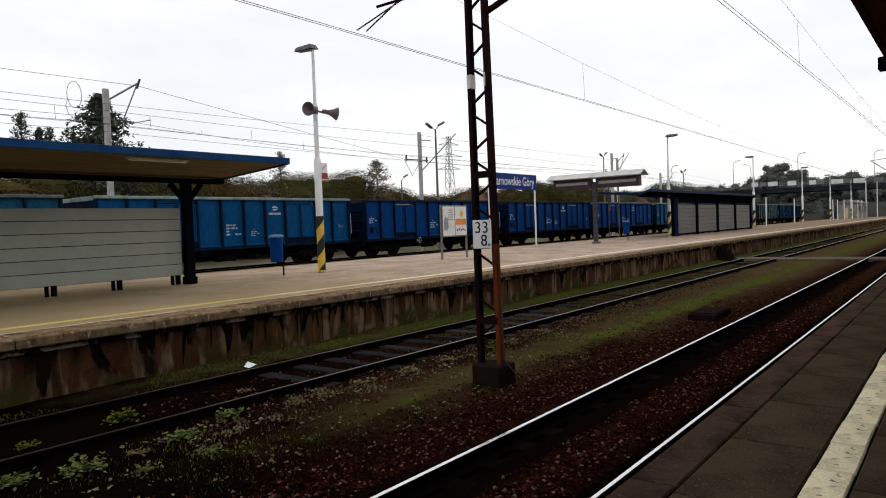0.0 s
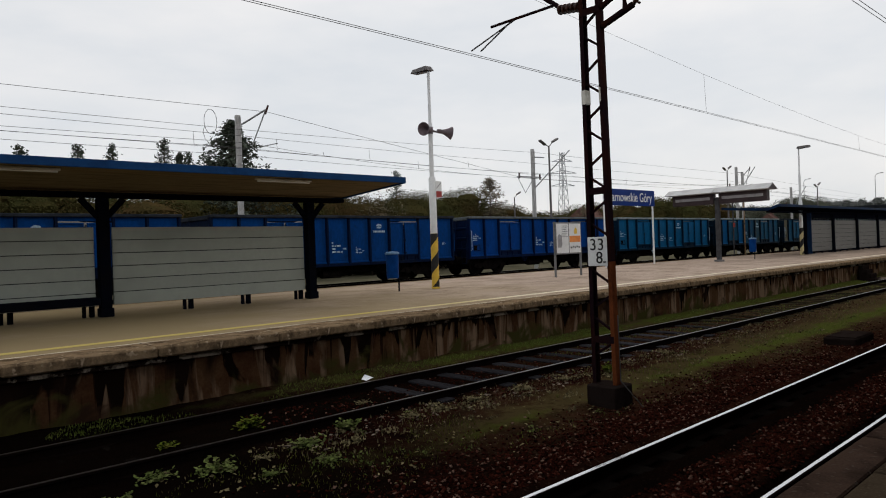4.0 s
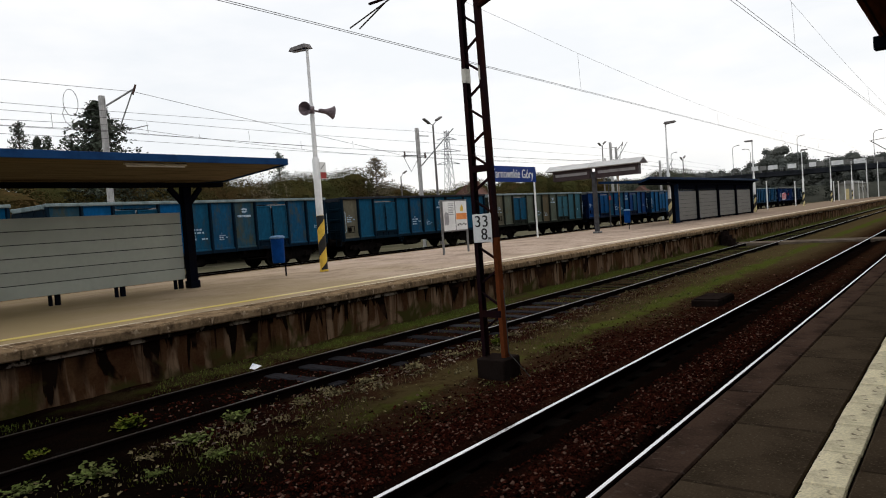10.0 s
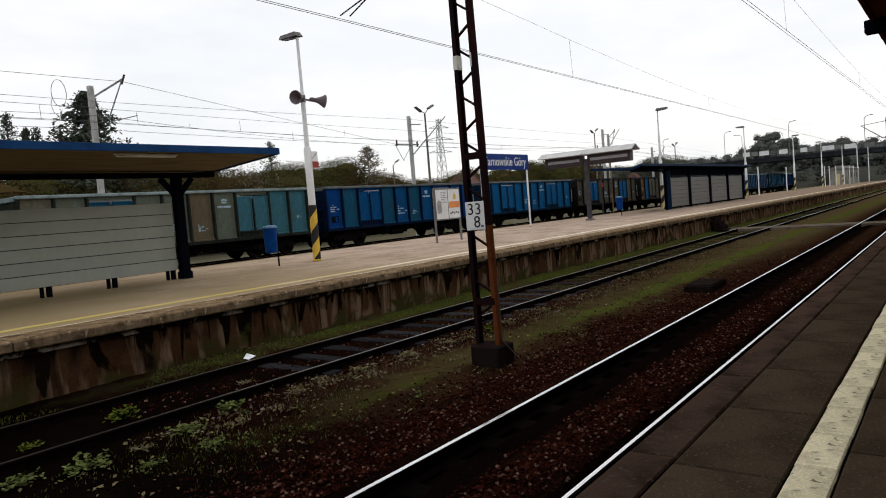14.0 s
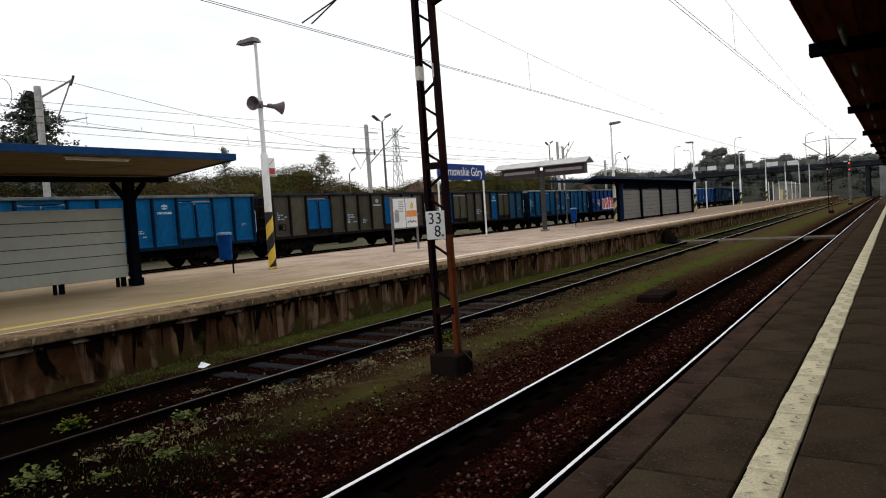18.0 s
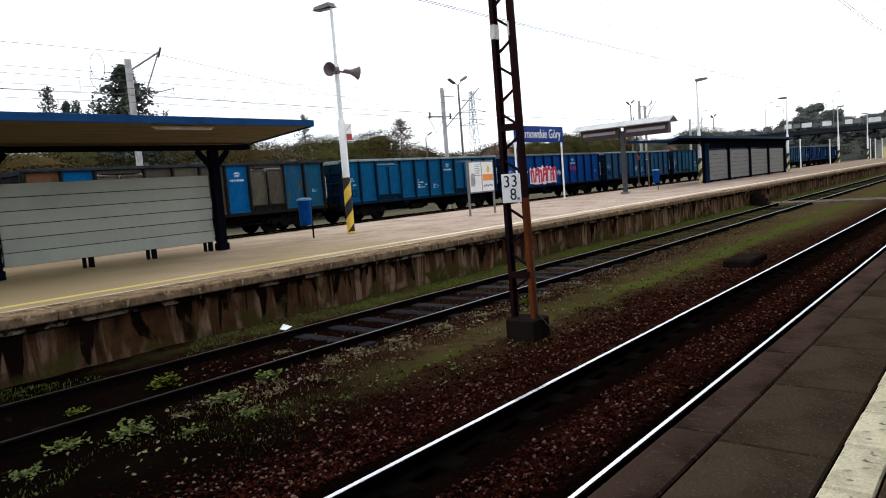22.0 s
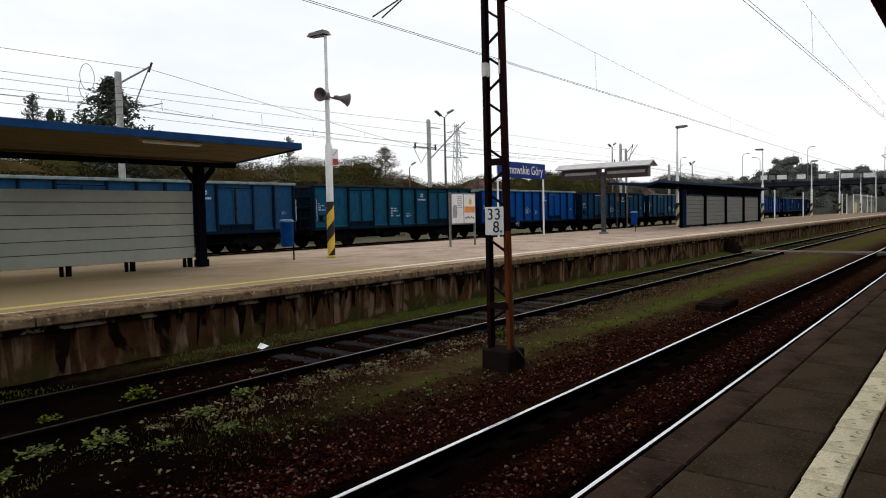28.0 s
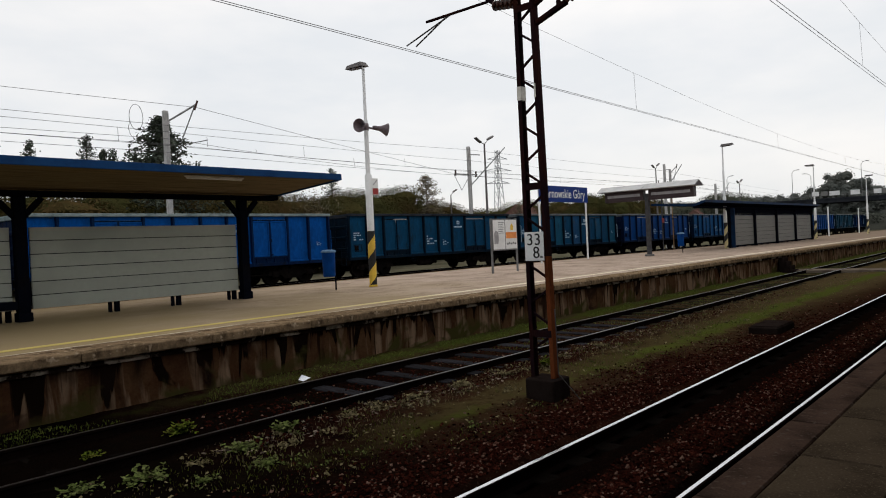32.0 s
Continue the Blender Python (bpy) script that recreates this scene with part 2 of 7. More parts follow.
M["orange_paint"] = mat("orange_paint", (0.75, 0.27, 0.07), (0.66, 0.22, 0.06), 5, 30, 0.5, bump=0.03, grain_amount=0.05)
M["blue_paint"] = mat("blue_paint", (0.010, 0.046, 0.135), (0.007, 0.032, 0.10), 2, 30, 0.5, bump=0.08, depth=0.002, grain_amount=0.06)
M["bin_blue"] = mat("bin_blue", (0.003, 0.046, 0.205), (0.002, 0.032, 0.15), 3, 30, 0.5, bump=0.08, depth=0.002, grain_amount=0.06)
M["bin_lid"] = mat("bin_lid", (0.17, 0.27, 0.40), (0.10, 0.18, 0.30), 3, 30, 0.8, bump=0.08, depth=0.002)
M["sign_blue"] = mat("sign_blue", (0.014, 0.038, 0.185), (0.012, 0.032, 0.15), 1, 30, 0.45, bump=0.02, grain_amount=0.04)
M["post_grey"] = mat("post_grey", (0.070, 0.070, 0.075), (0.045, 0.045, 0.048), 4, 40, 0.7, bump=0.1, depth=0.002)
M["rust_post"] = mat("rust_post", (0.22, 0.15, 0.085), (0.15, 0.10, 0.06), 4, 40, 0.8, bump=0.1, depth=0.002)
M["rim_pale"] = mat("rim_pale", (0.235, 0.285, 0.285), (0.13, 0.17, 0.175), 2, 30, 0.8, bump=0.2, depth=0.004)
M["rim_dark"] = mat("rim_dark", (0.030, 0.034, 0.042), (0.016, 0.018, 0.022), 2, 30, 0.8, bump=0.2, depth=0.004)
M["rim"] = mat("rim", (0.110, 0.125, 0.130), (0.060, 0.070, 0.075), 2, 30, 0.6, bump=0.2, depth=0.004)
# ribbed shutter grey, darkened in its colour for shade under the roof
M["shaded_shutter"] = mat("shaded_shutter", (0.17, 0.163, 0.145), (0.115, 0.11, 0.10), 2, 30, 0.5, 0.4, bump=0.1, depth=0.004, stretch=(0.3, 1, 14), vary=0.05)
# far bank colour, greyed to paint in haze
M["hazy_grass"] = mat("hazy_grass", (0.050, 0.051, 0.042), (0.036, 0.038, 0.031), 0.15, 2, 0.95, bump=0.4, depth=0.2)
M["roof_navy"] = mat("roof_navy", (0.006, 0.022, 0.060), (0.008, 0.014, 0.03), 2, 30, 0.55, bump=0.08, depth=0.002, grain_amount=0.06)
# distant wall and bush colours, with haze painted in
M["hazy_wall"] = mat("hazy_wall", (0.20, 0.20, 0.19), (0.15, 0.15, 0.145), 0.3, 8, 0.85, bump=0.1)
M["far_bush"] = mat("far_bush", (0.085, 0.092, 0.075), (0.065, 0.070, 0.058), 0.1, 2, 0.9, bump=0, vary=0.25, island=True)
M["navy"] = mat("navy", (0.0035, 0.0045, 0.0085), (0.005, 0.005, 0.007), 3, 40, 0.97, bump=0.1, depth=0.002)
M["grey_metal"] = mat("grey_metal", (0.20, 0.20, 0.20), (0.14, 0.14, 0.14), 4, 40, 0.5, 0.5, bump=0.1, depth=0.002)
# pylon steel, lightened in its colour to stand for haze
M["pylon_grey"] = mat("pylon_grey", (0.24, 0.25, 0.26), (0.19, 0.20, 0.21), 1, 20, 0.8, bump=0)
M["lamp_grey"] = mat("lamp_grey", (0.15, 0.135, 0.13), (0.10, 0.09, 0.09), 4, 30, 0.6, bump=0.1, depth=0.002)
M["horn_grey"] = mat("horn_grey", (0.17, 0.13, 0.14), (0.11, 0.085, 0.09), 4, 30, 0.6, bump=0.1, depth=0.002)
M["panel_grey"] = mat("panel_grey", (0.34, 0.36, 0.315), (0.28, 0.30, 0.262), 0.5, 8, 0.6, bump=0.03, depth=0.002, vary=0.04, grain_amount=0.04)
M["soffit"] = mat("soffit", (0.19, 0.15, 0.09), (0.13, 0.10, 0.06), 2, 40, 0.7, bump=0.15, depth=0.003, stretch=(0.4, 4, 1))
M["wood_dark"] = mat("wood_dark", (0.085, 0.030, 0.011), (0.05, 0.017, 0.007), 2, 40, 0.7, bump=0.3, depth=0.003, stretch=(0.3, 5, 1), vary=0.15)
# brighter copy of wood_dark, with daylight at the roof edge painted in
M["wood_lit"] = mat("wood_lit", (0.17, 0.052, 0.017), (0.09, 0.030, 0.011), 2, 40, 0.7, bump=0.3, depth=0.003, stretch=(0.3, 5, 1), vary=0.1)
M["steel_dark"] = mat("steel_dark", (0.006, 0.0052, 0.005), (0.011, 0.0085, 0.0075), 4, 50, 0.75, 0.0, bump=0.3, depth=0.004)
M["wheel_steel"] = mat("wheel_steel", (0.008, 0.0065, 0.006), (0.014, 0.011, 0.009), 4, 50, 0.75, 0.0, bump=0.2, depth=0.003)
M["tyre_steel"] = mat("tyre_steel", (0.20, 0.19, 0.18), (0.12, 0.11, 0.10), 4, 50, 0.4, 0.9, bump=0.1, depth=0.002)
M["coal"] = mat("coal", (0.012, 0.012, 0.013), (0.025, 0.024, 0.024), 6, 30, 0.6, bump=1.0, depth=0.05)
M["wire"] = mat("wire", (0.07, 0.065, 0.065), (0.05, 0.05, 0.05), 4, 30, 0.6, 0.3, bump=0)
M["insulator"] = mat("insulator", (0.055, 0.020, 0.014), (0.04, 0.015, 0.01), 4, 30, 0.3, bump=0.05)
M["roof_sheet"] = mat("roof_sheet", (0.42, 0.42, 0.42), (0.33, 0.33, 0.33), 2, 40, 0.55, 0.1, bump=0.1)
M["display"] = mat("display", (0.050, 0.034, 0.036), (0.035, 0.022, 0.024), 3, 40, 0.5, bump=0.05)
M["display_strip"] = mat("display_strip", (0.34, 0.33, 0.34), (0.26, 0.25, 0.26), 4, 40, 0.3, bump=0.02)
M["bark"] = mat("bark", (0.075, 0.055, 0.040), (0.045, 0.034, 0.025), 5, 30, 0.9, bump=0.6, depth=0.02, stretch=(3, 3, 0.6))
M["leaf_dark"] = mat("leaf_dark", (0.056, 0.056, 0.020), (0.080, 0.062, 0.023), 0.35, 10, 0.8, bump=0, vary=0.22, island=True)
M["leaf_mid"] = mat("leaf_mid", (0.062, 0.050, 0.019), (0.090, 0.057, 0.024), 0.3, 10, 0.8, bump=0, vary=0.22, island=True)
M["leaf_yellow"] = mat("leaf_yellow", (0.14, 0.125, 0.030), (0.10, 0.095, 0.03), 0.5, 10, 0.8, bump=0, vary=0.4, island=True)
M["needle"] = mat("needle", (0.062, 0.076, 0.058), (0.088, 0.096, 0.072), 0.6, 10, 0.85, bump=0, vary=0.5, island=True)
M["larch"] = mat("larch", (0.190, 0.155, 0.105), (0.140, 0.132, 0.088), 0.6, 10, 0.85, bump=0, vary=0.45, island=True)
# leaf colours of distant trees, paled to paint in haze
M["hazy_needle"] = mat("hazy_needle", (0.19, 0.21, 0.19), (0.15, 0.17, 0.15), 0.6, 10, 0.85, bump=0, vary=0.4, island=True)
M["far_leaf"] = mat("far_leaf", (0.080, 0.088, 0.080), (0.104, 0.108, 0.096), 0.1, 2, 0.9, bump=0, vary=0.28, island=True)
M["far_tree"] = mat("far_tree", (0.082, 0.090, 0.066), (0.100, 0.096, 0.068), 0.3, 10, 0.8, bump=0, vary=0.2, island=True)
M["bridge"] = mat("bridge", (0.030, 0.033, 0.040), (0.02, 0.022, 0.026), 0.5, 8, 0.8, bump=0.1)
M["beige"] = mat("beige", (0.25, 0.255, 0.22), (0.19, 0.19, 0.165), 1, 20, 0.8, bump=0.1, grain_amount=0.05)
M["tile_red"] = mat("tile_red", (0.15, 0.085, 0.07), (0.11, 0.065, 0.055), 1, 20, 0.8, bump=0.2)
M["render_wall"] = mat("render_wall", (0.42, 0.38, 0.33), (0.34, 0.31, 0.27), 1, 20, 0.85, bump=0.1)
M["window_dark"] = mat("window_dark", (0.02, 0.024, 0.03), (0.03, 0.034, 0.04), 2, 10, 0.15, bump=0)
M["panel_white"] = mat("panel_white", (0.76, 0.77, 0.77), (0.66, 0.67, 0.68), 1, 20, 0.4, bump=0, grain_amount=0.05)
M["red_light"] = glow("red_light", (1.0, 0.06, 0.04), 3.0)
M["tube_off"] = mat("tube_off", (0.66, 0.66, 0.62), (0.56, 0.55, 0.50), 3, 20, 0.4, bump=0, grain_amount=0.05)
M["mark_white"] = mat("mark_white", (0.42, 0.52, 0.60), (0.16, 0.26, 0.38), 6, 30, 0.6, bump=0, grain_amount=0.05)
M["graffiti_red"] = mat("graffiti_red", (0.50, 0.035, 0.055), (0.42, 0.03, 0.05), 4, 30, 0.5, bump=0, grain_amount=0.05)
M["graffiti_white"] = mat("graffiti_white", (0.74, 0.70, 0.74), (0.66, 0.62, 0.68), 4, 30, 0.5, bump=0, grain_amount=0.05)
M["litter"] = mat("litter", (0.82, 0.84, 0.88), (0.7, 0.72, 0.75), 6, 30, 0.5, bump=0.1)
M["crossing"] = mat("crossing", (0.13, 0.105, 0.08), (0.09, 0.07, 0.055), 2, 40, 0.85, bump=0.3, vary=0.2)


def stained_wall():
    """Platform wall: brown concrete with pale and dark streaks that run down it."""
    m = mat("stained_wall", (0.072, 0.037, 0.018), (0.044, 0.020, 0.010), 1.2, 30, 0.9, bump=0.4, depth=0.008)
    nt = m.node_tree
    N, K = nt.nodes.new, nt.links.new
    b = nt.nodes["Principled BSDF"]
    old = b.inputs["Base Color"].links[0].from_socket
    co, sep = N("ShaderNodeTexCoord"), N("ShaderNodeSeparateXYZ")
    K(co.outputs["Object"], sep.inputs[0])

    def streak(scale, zs, lo, hi, colour, old, hang=0.0, near=0.0, shift=0.0):
        """Noise drawn out downwards; hang: how much more of it there is towards the top, near: towards the near end."""
        mp, ns, rp, mx = N("ShaderNodeMapping"), N("ShaderNodeTexNoise"), N("ShaderNodeValToRGB"), N("ShaderNodeMix")
        mp.inputs["Scale"].default_value, mp.inputs["Location"].default_value = (scale, 1, zs), (shift, shift, 0)
        ns.inputs["Scale"].default_value, ns.inputs["Detail"].default_value, ns.inputs["Distortion"].default_value = 1.0, 5.0, 1.0
        K(co.outputs["Object"], mp.inputs[0])
        K(mp.outputs[0], ns.inputs[0])
        fac = ns.outputs["Fac"]
        for axis, lo_at, hi_at, size in ((2, -0.65, 0.03, hang), (0, 13.0, 2.0, near)):
            if size:
                mr, ad = N("ShaderNodeMapRange"), N("ShaderNodeMath")
                mr.inputs[1].default_value, mr.inputs[2].default_value, mr.inputs[3].default_value, mr.inputs[4].default_value = lo_at, hi_at, -size, size
                K(sep.outputs[axis], mr.inputs[0])
                K(mr.outputs[0], ad.inputs[0])
                K(fac, ad.inputs[1])
                fac = ad.outputs[0]
        rp.color_ramp.elements[0].position, rp.color_ramp.elements[1].position = lo, hi
        K(fac, rp.inputs[0])
        mx.data_type = "RGBA"
        K(rp.outputs[0], mx.inputs[0])
        K(old, mx.inputs[6])
        mx.inputs[7].default_value = (*colour, 1)
        return mx.outputs[2]

    c = streak(3.4, 0.60, 0.51, 0.66, (0.180, 0.120, 0.076), old, -0.03, -0.05)
    # dark streaks; their increase towards the top paints in shade under the coping
    c = streak(8.0, 0.35, 0.57, 0.66, (0.016, 0.008, 0.005), c, 0.04, 0.0, 4.0)
    c = streak(2.3, 0.42, 0.575, 0.605, (0.006, 0.0035, 0.0025), c, 0.075, 0.06, 9.0)
    c = streak(0.7, 0.8, 0.54, 0.62, (0.026, 0.014, 0.009), c, 0.0, 0.04)
    # large near-black patches paint in the darkness of the wall's near end
    c = streak(0.9, 0.5, 0.63, 0.74, (0.010, 0.0055, 0.004), c, 0.02, 0.13, 15.0)
    c = streak(1.3, 1.6, 0.55, 0.68, (0.040, 0.036, 0.011), c, -0.14, 0.0, 21.0)  # moss at the foot
    K(c, b.inputs["Base Color"])
    return m


M["stained_wall"] = stained_wall()


def scuffs(m):
    """Dark scuffs and damp marks drawn out along the platform."""
    nt = m.node_tree
    N, K = nt.nodes.new, nt.links.new
    b = nt.nodes["Principled BSDF"]
    co = N("ShaderNodeTexCoord")
    for sx, sy, lo, hi, colour in ((0.35, 2.6, 0.56, 0.70, (0.20, 0.145, 0.105)), (1.1, 4.5, 0.60, 0.68, (0.13, 0.090, 0.065)), (0.5, 1.5, 0.62, 0.72, (0.46, 0.38, 0.30))):
        old = b.inputs["Base Color"].links[0].from_socket
        mp, ns, rp, mx = N("ShaderNodeMapping"), N("ShaderNodeTexNoise"), N("ShaderNodeValToRGB"), N("ShaderNodeMix")
        mp.inputs["Scale"].default_value = (sx, sy, 1)
        mp.inputs["Location"].default_value = (sx * 31, sy * 7, 0)
        ns.inputs["Scale"].default_value, ns.inputs["Detail"].default_value, ns.inputs["Roughness"].default_value = 1.0, 7.0, 0.7
        K(co.outputs["Object"], mp.inputs[0])
        K(mp.outputs[0], ns.inputs[0])
        rp.color_ramp.elements[0].position, rp.color_ramp.elements[1].position = lo, hi
        K(ns.outputs["Fac"], rp.inputs[0])
        mx.data_type = "RGBA"
        K(rp.outputs[0], mx.inputs[0])
        K(old, mx.inputs[6])
        mx.inputs[7].default_value = (*colour, 1)
        K(mx.outputs[2], b.inputs["Base Color"])


def wear_and_shade(m, x0, x1, near):
    """Wear and painted shade along x: near replaces the colour at x0 and fades out towards x1, in blotches."""
    nt = m.node_tree
    N, K = nt.nodes.new, nt.links.new
    b = nt.nodes["Principled BSDF"]
    old = b.inputs["Base Color"].links[0].from_socket
    co, sep, mr, ns, add, mx = N("ShaderNodeTexCoord"), N("ShaderNodeSeparateXYZ"), N("ShaderNodeMapRange"), N("ShaderNodeTexNoise"), N("ShaderNodeMath"), N("ShaderNodeMix")
    K(co.outputs["Object"], sep.inputs[0])
    mr.inputs[1].default_value, mr.inputs[2].default_value, mr.inputs[3].default_value, mr.inputs[4].default_value = x0, x1, 0.55, -0.6
    K(sep.outputs[0], mr.inputs[0])
    ns.inputs["Scale"].default_value, ns.inputs["Detail"].default_value = 0.45, 6.0
    K(co.outputs["Object"], ns.inputs[0])
    add.operation, add.use_clamp = "ADD", True
    K(mr.outputs[0], add.inputs[0])
    K(ns.outputs["Fac"], add.inputs[1])
    mx.data_type = "RGBA"
    K(add.outputs[0], mx.inputs[0])
    K(old, mx.inputs[6])
    mx.inputs[7].default_value = (*near, 1)
    K(mx.outputs[2], b.inputs["Base Color"])


scuffs(M["platform_top"])
# shade by the shelter, painted into the deck's near end
wear_and_shade(M["platform_top"], 4.0, 22.0, (0.275, 0.210, 0.118))
# a browner, darker deck tone towards the far end
wear_and_shade(M["platform_top"], 80.0, 26.0, (0.22, 0.165, 0.122))
wear_and_shade(M["yellow_line"], 8.0, 15.0, (0.50, 0.39, 0.13))
# rail tops blackened towards the near end, as painted shade
wear_and_shade(M["rail_top_shaded"], 5.0, 11.0, (0.016, 0.012, 0.010))


def paint(name, base, dirt, amount):
    """Wagon paint: faded, with vertical grime and rust."""
    m = mat(name, base, tuple(c * 0.62 + d * 0.18 for c, d in zip(base, dirt)), 0.9, 9, 0.55, bump=0.35, depth=0.012, stretch=(1, 1, 0.5))
    nt = m.node_tree
    N, K = nt.nodes.new, nt.links.new
    b = nt.nodes["Principled BSDF"]
    old = b.inputs["Base Color"].links[0].from_socket
    co, mp, ns, rp, mx = N("ShaderNodeTexCoord"), N("ShaderNodeMapping"), N("ShaderNodeTexNoise"), N("ShaderNodeValToRGB"), N("ShaderNodeMix")
    add = N("ShaderNodeVectorMath")
    inf = N("ShaderNodeObjectInfo")
    K(co.outputs["Object"], add.inputs[0])
    K(inf.outputs["Random"], add.inputs[1])
    mp.inputs["Scale"].default_value = (1.6, 1.6, 0.7)
    K(add.outputs[0], mp.inputs[0])
    ns.inputs["Scale"].default_value, ns.inputs["Detail"].default_value, ns.inputs["Roughness"].default_value = 1.7, 8.0, 0.72
    K(mp.outputs[0], ns.inputs[0])
    rp.color_ramp.elements[0].position, rp.color_ramp.elements[1].position = 0.64 - amount * 0.22, 0.78 - amount * 0.18
    K(ns.outputs["Fac"], rp.inputs[0])
    mx.data_type = "RGBA"
    K(rp.outputs[0], mx.inputs[0])
    K(old, mx.inputs[6])
    mx.inputs[7].default_value = (*dirt, 1)
    K(mx.outputs[2], b.inputs["Base Color"])
    return m


DIRT = (0.010, 0.014, 0.018)
OLIVE = (0.060, 0.062, 0.040)
TONES = {
    "azure": ((0.002, 0.060, 0.180), DIRT, 0.20), "deep": ((0.001, 0.039, 0.170), DIRT, 0.12), "royal": ((0.001, 0.043, 0.215), DIRT, 0.10),
    "teal": ((0.003, 0.090, 0.215), DIRT, 0.18), "sky": ((0.003, 0.086, 0.225), DIRT, 0.15), "clear": ((0.003, 0.074, 0.178), DIRT, 0.15), "ultra": ((0.001, 0.042, 0.200), DIRT, 0.10),
    "faded": ((0.010, 0.058, 0.140), (0.040, 0.055, 0.070), 0.45), "sea": ((0.008, 0.070, 0.130), DIRT, 0.30), "cobalt": ((0.001, 0.064, 0.275), DIRT, 0.12),
    "night": ((0.003, 0.046, 0.108), DIRT, 0.30), "worn": ((0.006, 0.062, 0.135), OLIVE, 0.62), "smear": ((0.018, 0.066, 0.105), OLIVE, 0.70), "dull": ((0.006, 0.066, 0.130), (0.030, 0.045, 0.050), 0.45),
    "grey": ((0.082, 0.074, 0.054), (0.045, 0.038, 0.028), 0.35), "green_grey": ((0.098, 0.118, 0.092), (0.11, 0.085, 0.050), 0.45), "ochre": ((0.115, 0.088, 0.052), (0.07, 0.075, 0.055), 0.5),
    "pale_teal": ((0.036, 0.122, 0.160), (0.06, 0.07, 0.055), 0.30), "brown_grey": ((0.064, 0.055, 0.042), (0.028, 0.024, 0.020), 0.40),
    "patch": ((0.003, 0.085, 0.235), DIRT, 0.10), "patch_dark": ((0.003, 0.030, 0.150), DIRT, 0.1), "rust": ((0.130, 0.062, 0.030), (0.05, 0.045, 0.035), 0.5), "khaki": ((0.125, 0.115, 0.080), (0.05, 0.05, 0.04), 0.3),
}
PAINT = {key: paint("paint_" + key, base, dirt, amount) for key, (base, dirt, amount) in TONES.items()}
# copies of the paints with shade painted in, for posts, sills, ends and insides
SHADED = {key: paint("shaded_paint_" + key, tuple(0.17 * c + 0.0015 for c in base), (0.006, 0.006, 0.007), 0.5) for key, (base, dirt, _) in TONES.items()}
for m in [*PAINT.values(), *SHADED.values(), M["bin_blue"], M["blue_paint"], M["sign_blue"], M["roof_navy"]]:
    m.node_tree.nodes["Principled BSDF"].inputs["Specular IOR Level"].default_value = 0.04


